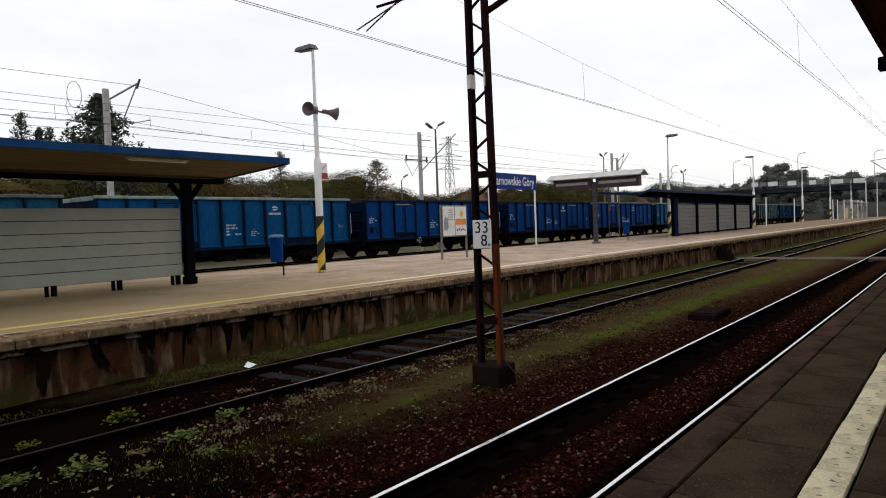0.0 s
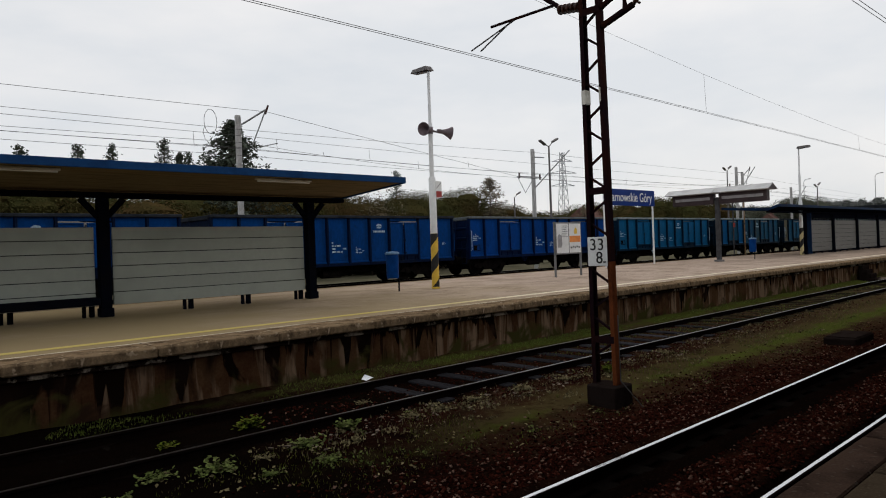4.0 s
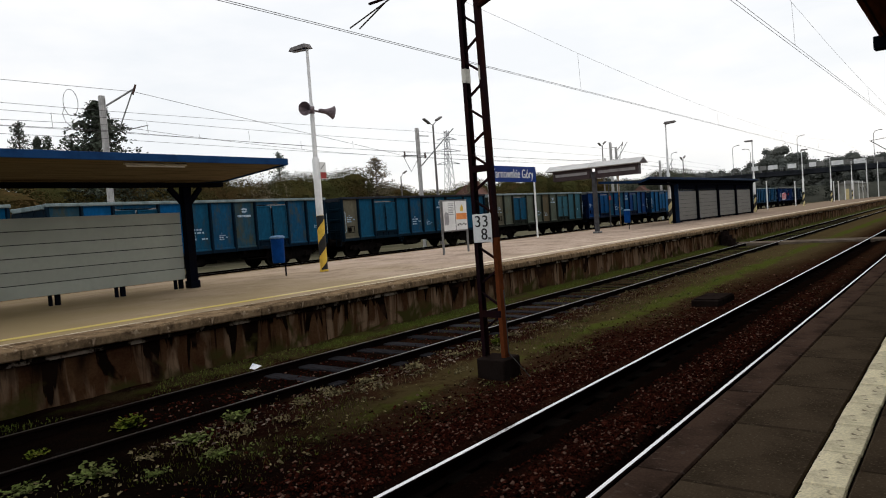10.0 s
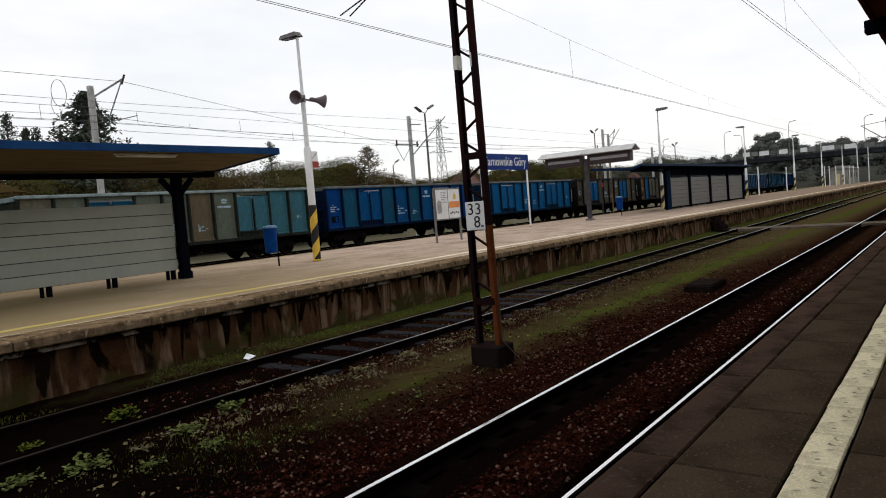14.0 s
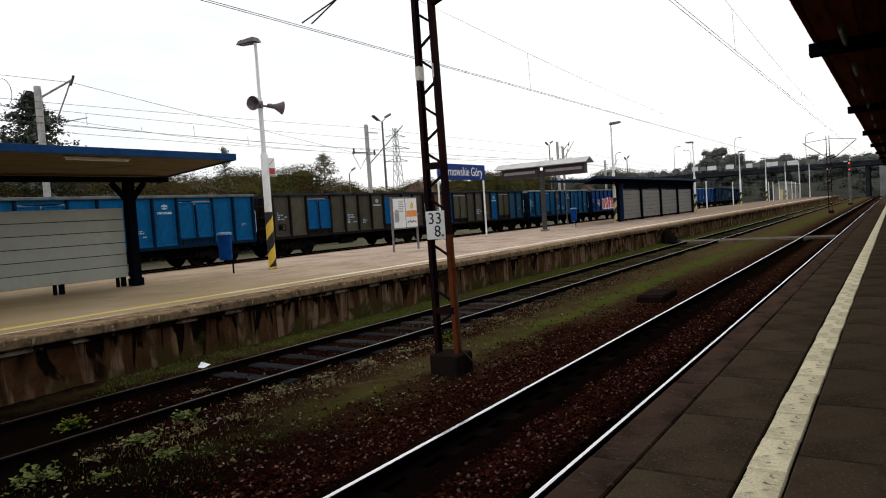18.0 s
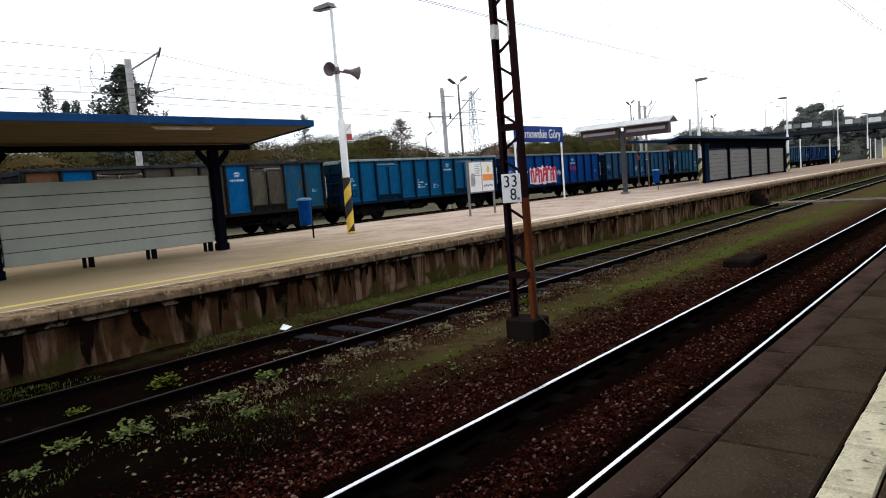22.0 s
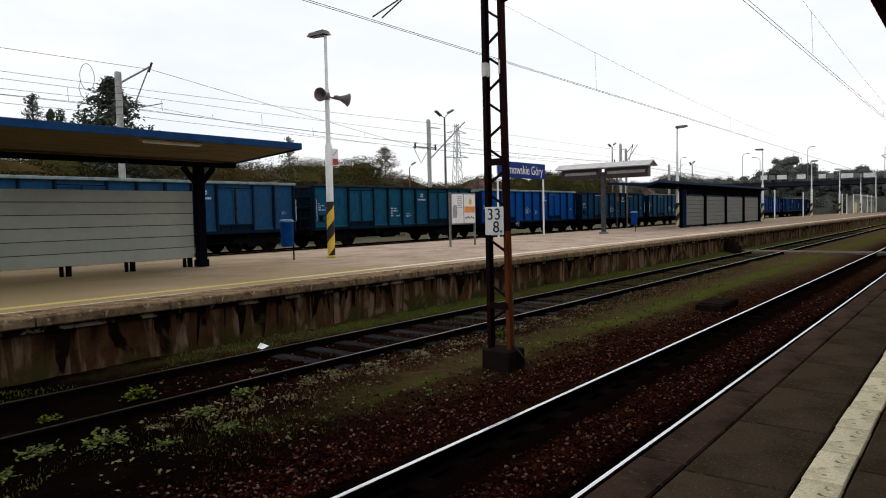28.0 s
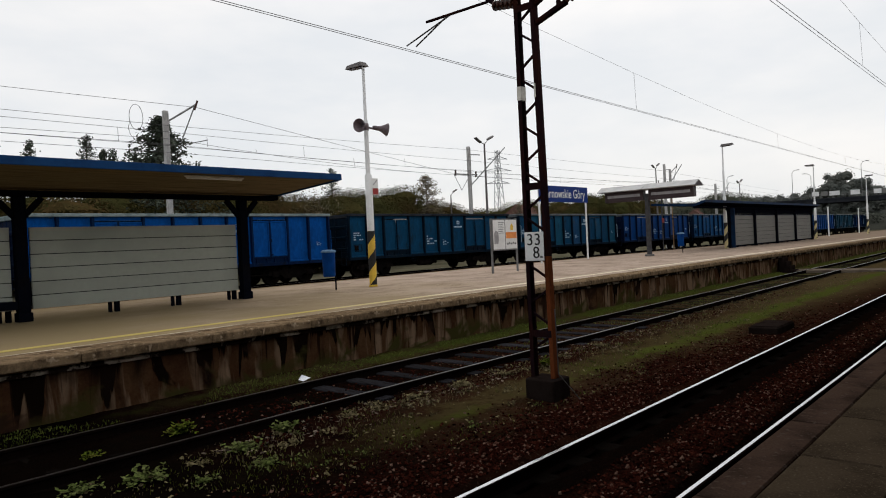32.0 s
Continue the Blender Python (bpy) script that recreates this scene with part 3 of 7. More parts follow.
# ---------------------------------------------------------------- mesh building
class Geo:
    """Collects the faces of one mesh."""

    def __init__(self):
        self.v, self.f = [], []

    def add(self, verts, faces):
        n = len(self.v)
        self.v += [tuple(p) for p in verts]
        self.f += [tuple(n + i for i in f) for f in faces]
        return self

    def box(self, x0, x1, y0, y1, z0, z1, c=0.0, m=None):
        """A box, its edges chamfered by c."""
        c = min(c, (x1 - x0) * 0.45, (y1 - y0) * 0.45, (z1 - z0) * 0.45)
        if c <= 0:
            p = [(x, y, z) for x in (x0, x1) for y in (y0, y1) for z in (z0, z1)]
            f = [(0, 1, 3, 2), (4, 6, 7, 5), (0, 4, 5, 1), (2, 3, 7, 6), (0, 2, 6, 4), (1, 5, 7, 3)]
        else:
            p, ids = [], {}
            for i, (x, sx) in enumerate(((x0, 1), (x1, -1))):
                for j, (y, sy) in enumerate(((y0, 1), (y1, -1))):
                    for k, (z, sz) in enumerate(((z0, 1), (z1, -1))):
                        ids[i, j, k] = len(p)
                        p += [(x, y + sy * c, z + sz * c), (x + sx * c, y, z + sz * c), (x + sx * c, y + sy * c, z)]
            g = lambda i, j, k, a: ids[i, j, k] + a  # noqa: E731
            f = []
            for i in (0, 1):
                q = [(g(i, 0, 0, 0)), g(i, 1, 0, 0), g(i, 1, 1, 0), g(i, 0, 1, 0)]
                f.append(tuple(q if i else q[::-1]))
                q = [g(0, i, 0, 1), g(0, i, 1, 1), g(1, i, 1, 1), g(1, i, 0, 1)]
                f.append(tuple(q if i else q[::-1]))
                q = [g(0, 0, i, 2), g(1, 0, i, 2), g(1, 1, i, 2), g(0, 1, i, 2)]
                f.append(tuple(q if i else q[::-1]))
            for i in (0, 1):
                for j in (0, 1):
                    q = [g(i, j, 0, 0), g(i, j, 0, 1), g(i, j, 1, 1), g(i, j, 1, 0)]
                    f.append(tuple(q if i == j else q[::-1]))
                    q = [g(i, 0, j, 0), g(i, 0, j, 2), g(i, 1, j, 2), g(i, 1, j, 0)]
                    f.append(tuple(q[::-1] if i == j else q))
                    q = [g(0, i, j, 1), g(0, i, j, 2), g(1, i, j, 2), g(1, i, j, 1)]
                    f.append(tuple(q if i == j else q[::-1]))
                    for k in (0, 1):
                        q = [g(i, j, k, 0), g(i, j, k, 1), g(i, j, k, 2)]
                        f.append(tuple(q if (i + j + k) % 2 else q[::-1]))
        if m is not None:
            p = [m @ Vector(q) for q in p]
        return self.add(p, f)

    def rod(self, a, b, r, n=8, r2=None, caps=True):
        """A round bar from a to b, of radius r at a and r2 at b."""
        a, b = Vector(a), Vector(b)
        r2 = r if r2 is None else r2
        d = (b - a).normalized()
        u = d.orthogonal().normalized()
        w = d.cross(u)
        ring = [(u * math.cos(2 * math.pi * i / n) + w * math.sin(2 * math.pi * i / n)) for i in range(n)]
        p = [a + q * r for q in ring] + [b + q * r2 for q in ring]
        f = [(i, (i + 1) % n, n + (i + 1) % n, n + i) for i in range(n)]
        if caps:
            f += [tuple(range(n))[::-1], tuple(range(n, 2 * n))]
        return self.add(p, f)

    def line(self, pts, r, n=5):
        """One tube through all the points."""
        pts = [Vector(p) for p in pts]
        p, up = [], Vector((0.13, 0.21, 0.97))
        for i, q in enumerate(pts):
            d = (pts[min(i + 1, len(pts) - 1)] - pts[max(i - 1, 0)]).normalized()
            u = d.cross(up)
            u = (u if u.length > 0.05 else d.orthogonal()).normalized()
            w = d.cross(u)
            p += [q + (u * math.cos(2 * math.pi * k / n) + w * math.sin(2 * math.pi * k / n)) * r for k in range(n)]
        m = len(pts)
        f = [(j * n + i, j * n + (i + 1) % n, (j + 1) * n + (i + 1) % n, (j + 1) * n + i) for j in range(m - 1) for i in range(n)]
        return self.add(p, f + [tuple(range(n))[::-1], tuple(range((m - 1) * n, m * n))])

    def bar(self, a, b, w, h, up=(0, 0, 1)):
        """A flat bar from a to b, w wide across up and h thick along it."""
        a, b = Vector(a), Vector(b)
        d = (b - a).normalized()
        s = d.cross(Vector(up))
        s = (s if s.length > 1e-4 else d.orthogonal()).normalized()
        t = s.cross(d).normalized()
        p = [e + s * i * w / 2 + t * j * h / 2 for e in (a, b) for i, j in ((-1, -1), (1, -1), (1, 1), (-1, 1))]
        return self.add(p, [(0, 3, 2, 1), (4, 5, 6, 7), (0, 1, 5, 4), (1, 2, 6, 5), (2, 3, 7, 6), (3, 0, 4, 7)])

    def prism(self, outline, a, b, axis="y"):
        """An outline in the plane across the axis (x,z / y,z / x,y), drawn out from a to b."""
        n = len(outline)
        put = {"y": lambda u, v, w: (u, w, v), "x": lambda u, v, w: (w, u, v), "z": lambda u, v, w: (u, v, w)}[axis]
        p = [put(u, v, a) for u, v in outline] + [put(u, v, b) for u, v in outline]
        f = [tuple(range(n)), tuple(range(2 * n - 1, n - 1, -1))] + [(i, n + i, n + (i + 1) % n, (i + 1) % n) for i in range(n)]
        return self.add(p, f)

    def lathe(self, profile, n=16, m=None):
        """A profile of (radius, height) turned round z."""
        p = [(r * math.cos(2 * math.pi * i / n), r * math.sin(2 * math.pi * i / n), z) for r, z in profile for i in range(n)]
        f = [(k * n + i, k * n + (i + 1) % n, (k + 1) * n + (i + 1) % n, (k + 1) * n + i) for k in range(len(profile) - 1) for i in range(n)]
        f += [tuple(range(n))[::-1], tuple(range((len(profile) - 1) * n, len(profile) * n))]
        if m is not None:
            p = [m @ Vector(q) for q in p]
        return self.add(p, f)

    def mesh(self, name, smooth=False, fix=True):
        me = bpy.data.meshes.new(name)
        me.from_pydata(self.v, [], self.f)
        if fix:
            bm = bmesh.new()
            bm.from_mesh(me)
            bmesh.ops.recalc_face_normals(bm, faces=bm.faces)
            bm.to_mesh(me)
            bm.free()
        if smooth:
            me.polygons.foreach_set("use_smooth", [True] * len(me.polygons))
            me.set_sharp_from_angle(angle=radians(40))
        me.update()
        return me


def part(name, geo, material, parent=None, label="", at=None, smooth=False):
    """One mesh object; a Geo or a mesh that is shared. The material sits on the object, so that meshes can be shared."""
    me = geo.mesh(name, smooth) if isinstance(geo, Geo) else geo
    ob = new(name, me)
    if not me.materials:
        me.materials.append(None)
    ob.material_slots[0].link = "OBJECT"
    ob.material_slots[0].material = material
    if parent is not None:
        ob.parent = parent
    if at is not None:
        ob.matrix_basis = at
    if label:
        ob["label"] = label
    return ob


def thing(name, at, label, category, group="", kind=""):
    ob = new(name)
    ob.empty_display_size = 0.2
    ob.matrix_basis = at
    return tagged(ob, label, category, group, kind)


def structure(name, geo, material, label, category="", smooth=False, kind="structure"):
    return tagged(part(name, geo, material, smooth=smooth), label, category, "", kind)


def lettering(text, size, name):
    """Built-in font outlines as a mesh, centred, in the plane x, z, facing -y."""
    cu = bpy.data.curves.new(name, "FONT")
    cu.body, cu.size, cu.align_x, cu.align_y, cu.extrude = text, size, "CENTER", "CENTER", 0.004
    ob = bpy.data.objects.new(name, cu)
    scene.collection.objects.link(ob)
    bpy.context.view_layer.update()
    me = bpy.data.meshes.new_from_object(ob.evaluated_get(bpy.context.evaluated_depsgraph_get()))
    bpy.data.objects.remove(ob)
    me.transform(pose(0, 0, 0, 90, 0, 0))
    return me


Z_RAIL, Z_NEAR, Z_FAR = -0.60, 0.0, 0.28
Y1, Y2 = (2.37, 3.875), (7.76, 9.265)
Y3, Z3 = 26.62, 0.08


def rnd(a, b):
    return random.uniform(a, b)


# ---------------------------------------------------------------- ground
def shoulder(y):
    """The ballast of the near track: banked between and beside the rails, scraped low along them."""
    if y > 5.0:
        return 0.0
    near = min(abs(y - 2.37), abs(y - 3.875))
    return 0.045 - 0.13 * max(0.0, 1 - max(0.0, near - 0.10) / 0.16)


def bumpy(x, y, s, k):
    return noise.noise(Vector((x * s, y * s, k)))


def build_ground():
    structure("ground", Geo().add([(-2500, -2500, -1.0), (2500, -2500, -1.0), (2500, 2500, -1.0), (-2500, 2500, -1.0)], [(0, 1, 2, 3)]),
              M["far_ground"], "brown earth ground that reaches the horizon", "ground")
    # the track bed between the two platforms
    xs = [-12 + 0.16 * i for i in range(270)] + [31.2 + 0.8 * i for i in range(60)] + [79.2 + 4 * i for i in range(50)]
    ys = [1.45 + 0.16 * i for i in range(57)]
    g = Geo()
    v = []
    for x in xs:
        for y in ys:
            z = -0.74 + 0.035 * bumpy(x, y, 1.3, 1) + 0.02 * bumpy(x, y, 4.5, 2)
            z += shoulder(y)
            z += 0.05 * math.exp(-((y - 6.2) / 1.0) ** 2)
            if y > 9.6:
                z += (y - 9.6) * 0.13
            v.append((x, y, z))
    n = len(ys)
    f = [(i * n + j, (i + 1) * n + j, (i + 1) * n + j + 1, i * n + j + 1) for i in range(len(xs) - 1) for j in range(n - 1)]
    g.v, g.f = v, f
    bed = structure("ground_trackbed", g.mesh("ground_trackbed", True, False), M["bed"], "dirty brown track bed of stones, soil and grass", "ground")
    return bed


def bed_material():
    """Track bed: dark soil and stones, with grass where the strip between the tracks is overgrown."""
    m = mat("track_bed", (0.0185, 0.0060, 0.0038), (0.0062, 0.0022, 0.0016), 3, 35, 0.95, bump=0.8, depth=0.03, speck=(0.058, 0.034, 0.025), speck_scale=26)
    nt = m.node_tree
    N, K = nt.nodes.new, nt.links.new
    b = nt.nodes["Principled BSDF"]
    old = b.inputs["Base Color"].links[0].from_socket
    co, sep = N("ShaderNodeTexCoord"), N("ShaderNodeSeparateXYZ")
    K(co.outputs["Object"], sep.inputs[0])
    ns = N("ShaderNodeTexNoise")
    ns.inputs["Scale"].default_value, ns.inputs["Detail"].default_value, ns.inputs["Roughness"].default_value = 1.7, 8.0, 0.78
    K(co.outputs["Object"], ns.inputs[0])

    def hump(mid, half):
        s, a, mr = N("ShaderNodeMath"), N("ShaderNodeMath"), N("ShaderNodeMapRange")
        s.operation, a.operation = "SUBTRACT", "ABSOLUTE"
        K(sep.outputs[1], s.inputs[0])
        s.inputs[1].default_value = mid
        K(s.outputs[0], a.inputs[0])
        mr.inputs[1].default_value, mr.inputs[2].default_value, mr.inputs[3].default_value, mr.inputs[4].default_value = half, 0.0, 0.0, 1.0
        K(a.outputs[0], mr.inputs[0])
        return mr.outputs[0]

    top = N("ShaderNodeMath")
    top.operation = "MAXIMUM"
    K(hump(6.1, 1.75), top.inputs[0])
    K(hump(10.15, 1.15), top.inputs[1])
    mul, rp, mx = N("ShaderNodeMath"), N("ShaderNodeValToRGB"), N("ShaderNodeMix")
    mul.operation = "MULTIPLY"
    K(top.outputs[0], mul.inputs[0])
    K(ns.outputs["Fac"], mul.inputs[1])
    rp.color_ramp.elements[0].position, rp.color_ramp.elements[1].position = 0.345, 0.46
    # the grass colour thins out towards the near end, where shade is painted in
    thin, mul2 = N("ShaderNodeMapRange"), N("ShaderNodeMath")
    thin.inputs[1].default_value, thin.inputs[2].default_value, thin.inputs[3].default_value, thin.inputs[4].default_value = 2.0, 11.0, 0.72, 1.12
    K(sep.outputs[0], thin.inputs[0])
    mul2.operation = "MULTIPLY"
    K(mul.outputs[0], mul2.inputs[0])
    K(thin.outputs[0], mul2.inputs[1])
    K(mul2.outputs[0], rp.inputs[0])
    mx.data_type = "RGBA"
    K(rp.outputs[0], mx.inputs[0])
    K(old, mx.inputs[6])
    mx.inputs[7].default_value = (0.046, 0.034, 0.0140, 1)
    # further along, the whole bed is overgrown with dry grass
    far, nz, add, mf = N("ShaderNodeMapRange"), N("ShaderNodeTexNoise"), N("ShaderNodeMath"), N("ShaderNodeMix")
    far.inputs[1].default_value, far.inputs[2].default_value, far.inputs[3].default_value, far.inputs[4].default_value = 11.0, 34.0, -0.42, 0.5
    K(sep.outputs[0], far.inputs[0])
    nz.inputs["Scale"].default_value, nz.inputs["Detail"].default_value = 0.5, 6.0
    K(co.outputs["Object"], nz.inputs[0])
    add.operation, add.use_clamp = "ADD", True
    K(far.outputs[0], add.inputs[0])
    K(nz.outputs["Fac"], add.inputs[1])
    keep = N("ShaderNodeMath")
    keep.operation = "MULTIPLY"
    K(add.outputs[0], keep.inputs[0])
    side = N("ShaderNodeMapRange")
    side.inputs[1].default_value, side.inputs[2].default_value, side.inputs[3].default_value, side.inputs[4].default_value = 4.3, 5.3, 0.12, 0.85
    K(sep.outputs[1], side.inputs[0])
    K(side.outputs[0], keep.inputs[1])
    K(keep.outputs[0], mf.inputs[0])
    mf.data_type = "RGBA"
    K(mx.outputs[2], mf.inputs[6])
    mf.inputs[7].default_value = (0.068, 0.050, 0.023, 1)
    # fresh green patches at the foot of the wall and in the middle strip
    m1, m2, n2, g1, g2, gr, mg = N("ShaderNodeMath"), N("ShaderNodeMath"), N("ShaderNodeTexNoise"), N("ShaderNodeMapRange"), N("ShaderNodeMath"), N("ShaderNodeValToRGB"), N("ShaderNodeMix")
    m1.operation, m2.operation, g2.operation = "MAXIMUM", "MULTIPLY", "MULTIPLY"
    K(hump(10.1, 1.2), m1.inputs[0])
    K(hump(5.9, 1.1), m1.inputs[1])
    n2.inputs["Scale"].default_value, n2.inputs["Detail"].default_value, n2.inputs["Roughness"].default_value = 0.6, 9.0, 0.75
    K(co.outputs["Object"], n2.inputs[0])
    K(m1.outputs[0], m2.inputs[0])
    K(n2.outputs["Fac"], m2.inputs[1])
    g1.inputs[1].default_value, g1.inputs[2].default_value, g1.inputs[3].default_value, g1.inputs[4].default_value = 3.0, 16.0, 0.85, 1.35
    K(sep.outputs[0], g1.inputs[0])
    K(m2.outputs[0], g2.inputs[0])
    K(g1.outputs[0], g2.inputs[1])
    gr.color_ramp.elements[0].position, gr.color_ramp.elements[1].position = 0.46, 0.60
    K(g2.outputs[0], gr.inputs[0])
    mg.data_type = "RGBA"
    K(gr.outputs[0], mg.inputs[0])
    K(mf.outputs[2], mg.inputs[6])
    mg.inputs[7].default_value = (0.052, 0.060, 0.0120, 1)
    # shade painted in black: along near rails, between old ones, over the near end
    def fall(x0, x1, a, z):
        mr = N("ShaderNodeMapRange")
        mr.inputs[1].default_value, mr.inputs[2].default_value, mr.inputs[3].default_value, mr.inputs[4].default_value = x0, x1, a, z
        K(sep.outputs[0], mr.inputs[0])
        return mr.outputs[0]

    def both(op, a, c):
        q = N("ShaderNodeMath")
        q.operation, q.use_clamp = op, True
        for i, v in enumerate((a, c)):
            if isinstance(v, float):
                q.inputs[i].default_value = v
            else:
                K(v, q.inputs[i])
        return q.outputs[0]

    shade_mask = both("MULTIPLY", both("MULTIPLY", hump(8.5, 1.3), 2.2), fall(7.0, 15.0, 0.92, 0.0))
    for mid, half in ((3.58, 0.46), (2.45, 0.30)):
        shade_mask = both("MAXIMUM", shade_mask, both("MULTIPLY", both("MULTIPLY", hump(mid, half), 2.0), 0.9))
    shade_mask = both("MAXIMUM", shade_mask, fall(3.7, 7.6, 0.95, 0.0))
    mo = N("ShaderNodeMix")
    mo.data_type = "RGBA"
    K(shade_mask, mo.inputs[0])
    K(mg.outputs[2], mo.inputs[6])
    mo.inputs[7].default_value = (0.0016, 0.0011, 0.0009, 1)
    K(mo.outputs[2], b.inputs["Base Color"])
    return m


M["bed"] = bed_material()
build_ground()

# ground behind the far platform, on which the goods track lies
g = Geo().box(-60, 420, 21.4, 420, -0.95, -0.30)
structure("ground_goods_yard", g, M["far_ground"], "bare brown earth of the goods yard", "ground")


# ---------------------------------------------------------------- tracks
RAIL_OUTLINE = [(-0.07, -0.17), (0.07, -0.17), (0.065, -0.155), (0.012, -0.135), (0.010, -0.045), (0.036, -0.032), (0.036, -0.006), (-0.036, -0.006),
                (-0.036, -0.032), (-0.010, -0.045), (-0.012, -0.135), (-0.065, -0.155)]


def build_track(name, ys, z, x0, x1, top, label):
    t = thing(name, pose(0, 0, 0), label, "railway track", "", "structure")
    for y in ys:
        r = part("rail", Geo().prism([(y + u, z + w) for u, w in RAIL_OUTLINE], x0, x1, "x"), M["rail_side"], t, "rusty steel rail")
        part("rail_head", Geo().box(x0, x1, y - 0.022, y + 0.022, z - 0.012, z, 0.004), top, r, "worn shiny running surface")
    return t


track_1 = build_track("track_1", Y1, Z_RAIL, -12, 260, M["rail_top"], "railway track with shiny worn rails on dark ballast")
track_2 = build_track("track_2", Y2, Z_RAIL, -12, 260, M["rail_top_shaded"], "railway track with dull rails on old wooden sleepers")
track_3 = build_track("track_3", (Y3 - 0.75, Y3 + 0.75), Z3, -60, 122, M["rail_top_dull"], "goods track behind the far platform")
g = Geo().box(-60, 122, Y3 - 1.9, Y3 + 1.9, -0.5, Z3 - 0.14, 0.1)
structure("ground_goods_ballast", g, M["soil"], "dark ballast bed under the goods track", "ground")


def arc(s):
    """A point of the goods line: straight along x, then curving away behind x = 122."""
    R, s0 = 250.0, 122.0
    if s <= s0:
        return s, Y3, 0.0
    a = (s - s0) / R
    return s0 + R * math.sin(a), Y3 + R * (1 - math.cos(a)), math.degrees(a)


g = Geo()
for k in range(30):
    for off in (-0.75, 0.75):
        p = []
        for s in (122 + 5 * k, 127 + 5 * k):
            x, y, a = arc(s)
            p.append((x - off * math.sin(radians(a)), y + off * math.cos(radians(a)), Z3 - 0.08))
        g.bar(p[0], p[1], 0.07, 0.15)
part("rail_curve", g, M["rail_side"], track_3, "rusty rails that curve away")


# ---------------------------------------------------------------- near platform, under its own canopy
def build_near_platform():
    body = Geo().box(-12, 200, -9.0, 1.50, -1.0, -0.085)
    p = structure("platform_near", body, M["dark_concrete"], "dark concrete platform with paving slabs and a painted white line", "platform")
    part("paving_bed", Geo().box(-12, 200, -9.0, 1.52, -0.0845, -0.02), M["joint"], p)
    # beyond the single slabs the paving runs on as long strips
    for y0, y1, x0, m in ((1.375, 1.665, 46, "coping_near"), (0.77, 1.365, 46, "paving"), (0.535, 0.76, 40, "white_line"), (-9, 0.525, 40, "paving")):
        part("paving_strip", Geo().box(x0, 200, y0, y1, -0.08, 0.0, 0.008), M[m], p)
    return p


near_platform = build_near_platform()


def build_canopy():
    c = thing("platform_canopy", pose(0, 0, 3.6), "brown timber canopy roof over the near platform", "canopy", "", "structure")
    part("roof_deck", Geo().box(-14, 75, -8.6, 0.80, 0.06, 0.16, 0.01), M["navy"], c, "dark roof covering")
    part("fascia", Geo().box(-14, 75, 0.802, 0.86, -0.02, 0.19, 0.008), M["wood_lit"], c, "brown edge board")
    w = 0.235
    for i in range(8):
        y = 0.795 - i * (w + 0.004)
        part("soffit_board", Geo().box(-14, 75, y - w, y, 0.0, 0.055, 0.01), M["wood_lit" if i < 2 else "wood_dark"], c)
    part("soffit_rest", Geo().box(-14, 75, -8.6, -1.125, 0.0, 0.055, 0.01), M["wood_dark"], c)
    for i in range(-3, 8):
        x = 11.0 + 9.1 * i
        part("beam", Geo().box(x - 0.10, x + 0.10, -8.6, 0.93, -0.17, -0.002, 0.012), M["navy"], c, "dark blue steel beam")
        part("column", Geo().box(x - 0.11, x + 0.11, -4.3, -4.08, -3.6, -0.172, 0.015), M["navy"], c)
    for i in range(-4, 18):
        x = 9.85 + 3.15 * i
        if abs((x + 0.5 - 11.0 + 9.1 * 3) % 9.1) < 0.2:
            continue
        b = part("lamp_batten", Geo().box(x, x + 1.05, 0.45, 0.53, -0.07, -0.004, 0.01), M["lamp_grey"], c, "grey lamp housing")
        part("tube", Geo().rod((x + 0.04, 0.49, -0.095), (x + 1.01, 0.49, -0.095), 0.022, 8), M["display_strip"], b, "unlit dusty tube")
    return c


build_canopy()
structure("wall_station", Geo().box(-14, 75, -9.3, -9.05, -0.02, 3.6), M["render_wall"], "plain plastered station wall", "wall")


# ---------------------------------------------------------------- far platform
PX0, PX1 = -40, 172


def build_far_platform():
    g = Geo().box(PX0, PX1, 10.42, 21.05, -1.0, 0.10)
    p = structure("platform_far", g, M["stained_wall"], "long island platform with tan paving and a stained wall", "platform")
    part("deck", Geo().box(PX0, PX1, 11.03, 21.05, 0.104, Z_FAR - 0.01), M["platform_top"], p, "worn tan asphalt paving")
    part("back_coping", Geo().box(PX0, PX1, 21.051, 21.35, 0.10, Z_FAR, 0.02), M["coping"], p)
    part("yellow_line", Geo().box(PX0, PX1, 11.57, 11.79, Z_FAR - 0.01, Z_FAR - 0.004), M["yellow_line"], p, "worn yellow safety line")
    part("edge_line", Geo().box(PX0, PX1, 11.035, 11.105, Z_FAR - 0.01, Z_FAR - 0.005), M["edge_line"], p, "pale worn mortar line")
    part("joint_line", Geo().box(PX0, PX1, 11.021, 11.029, Z_FAR - 0.06, Z_FAR - 0.012), M["joint"], p)
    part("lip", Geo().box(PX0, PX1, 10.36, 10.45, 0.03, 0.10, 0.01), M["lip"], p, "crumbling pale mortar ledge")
    part("ramp", Geo().prism([(PX1 + 0.01, Z_FAR - 0.01), (PX1 + 0.01, -0.9), (PX1 + 16, -0.9)], 10.5, 20.2, "y"), M["coping"], p)
    # coping far off, where single slabs cannot be told apart
    part("coping_strip", Geo().box(82, PX1, 10.24, 11.02, 0.125, Z_FAR, 0.02), M["coping"], p)
    return p


far_platform = build_far_platform()


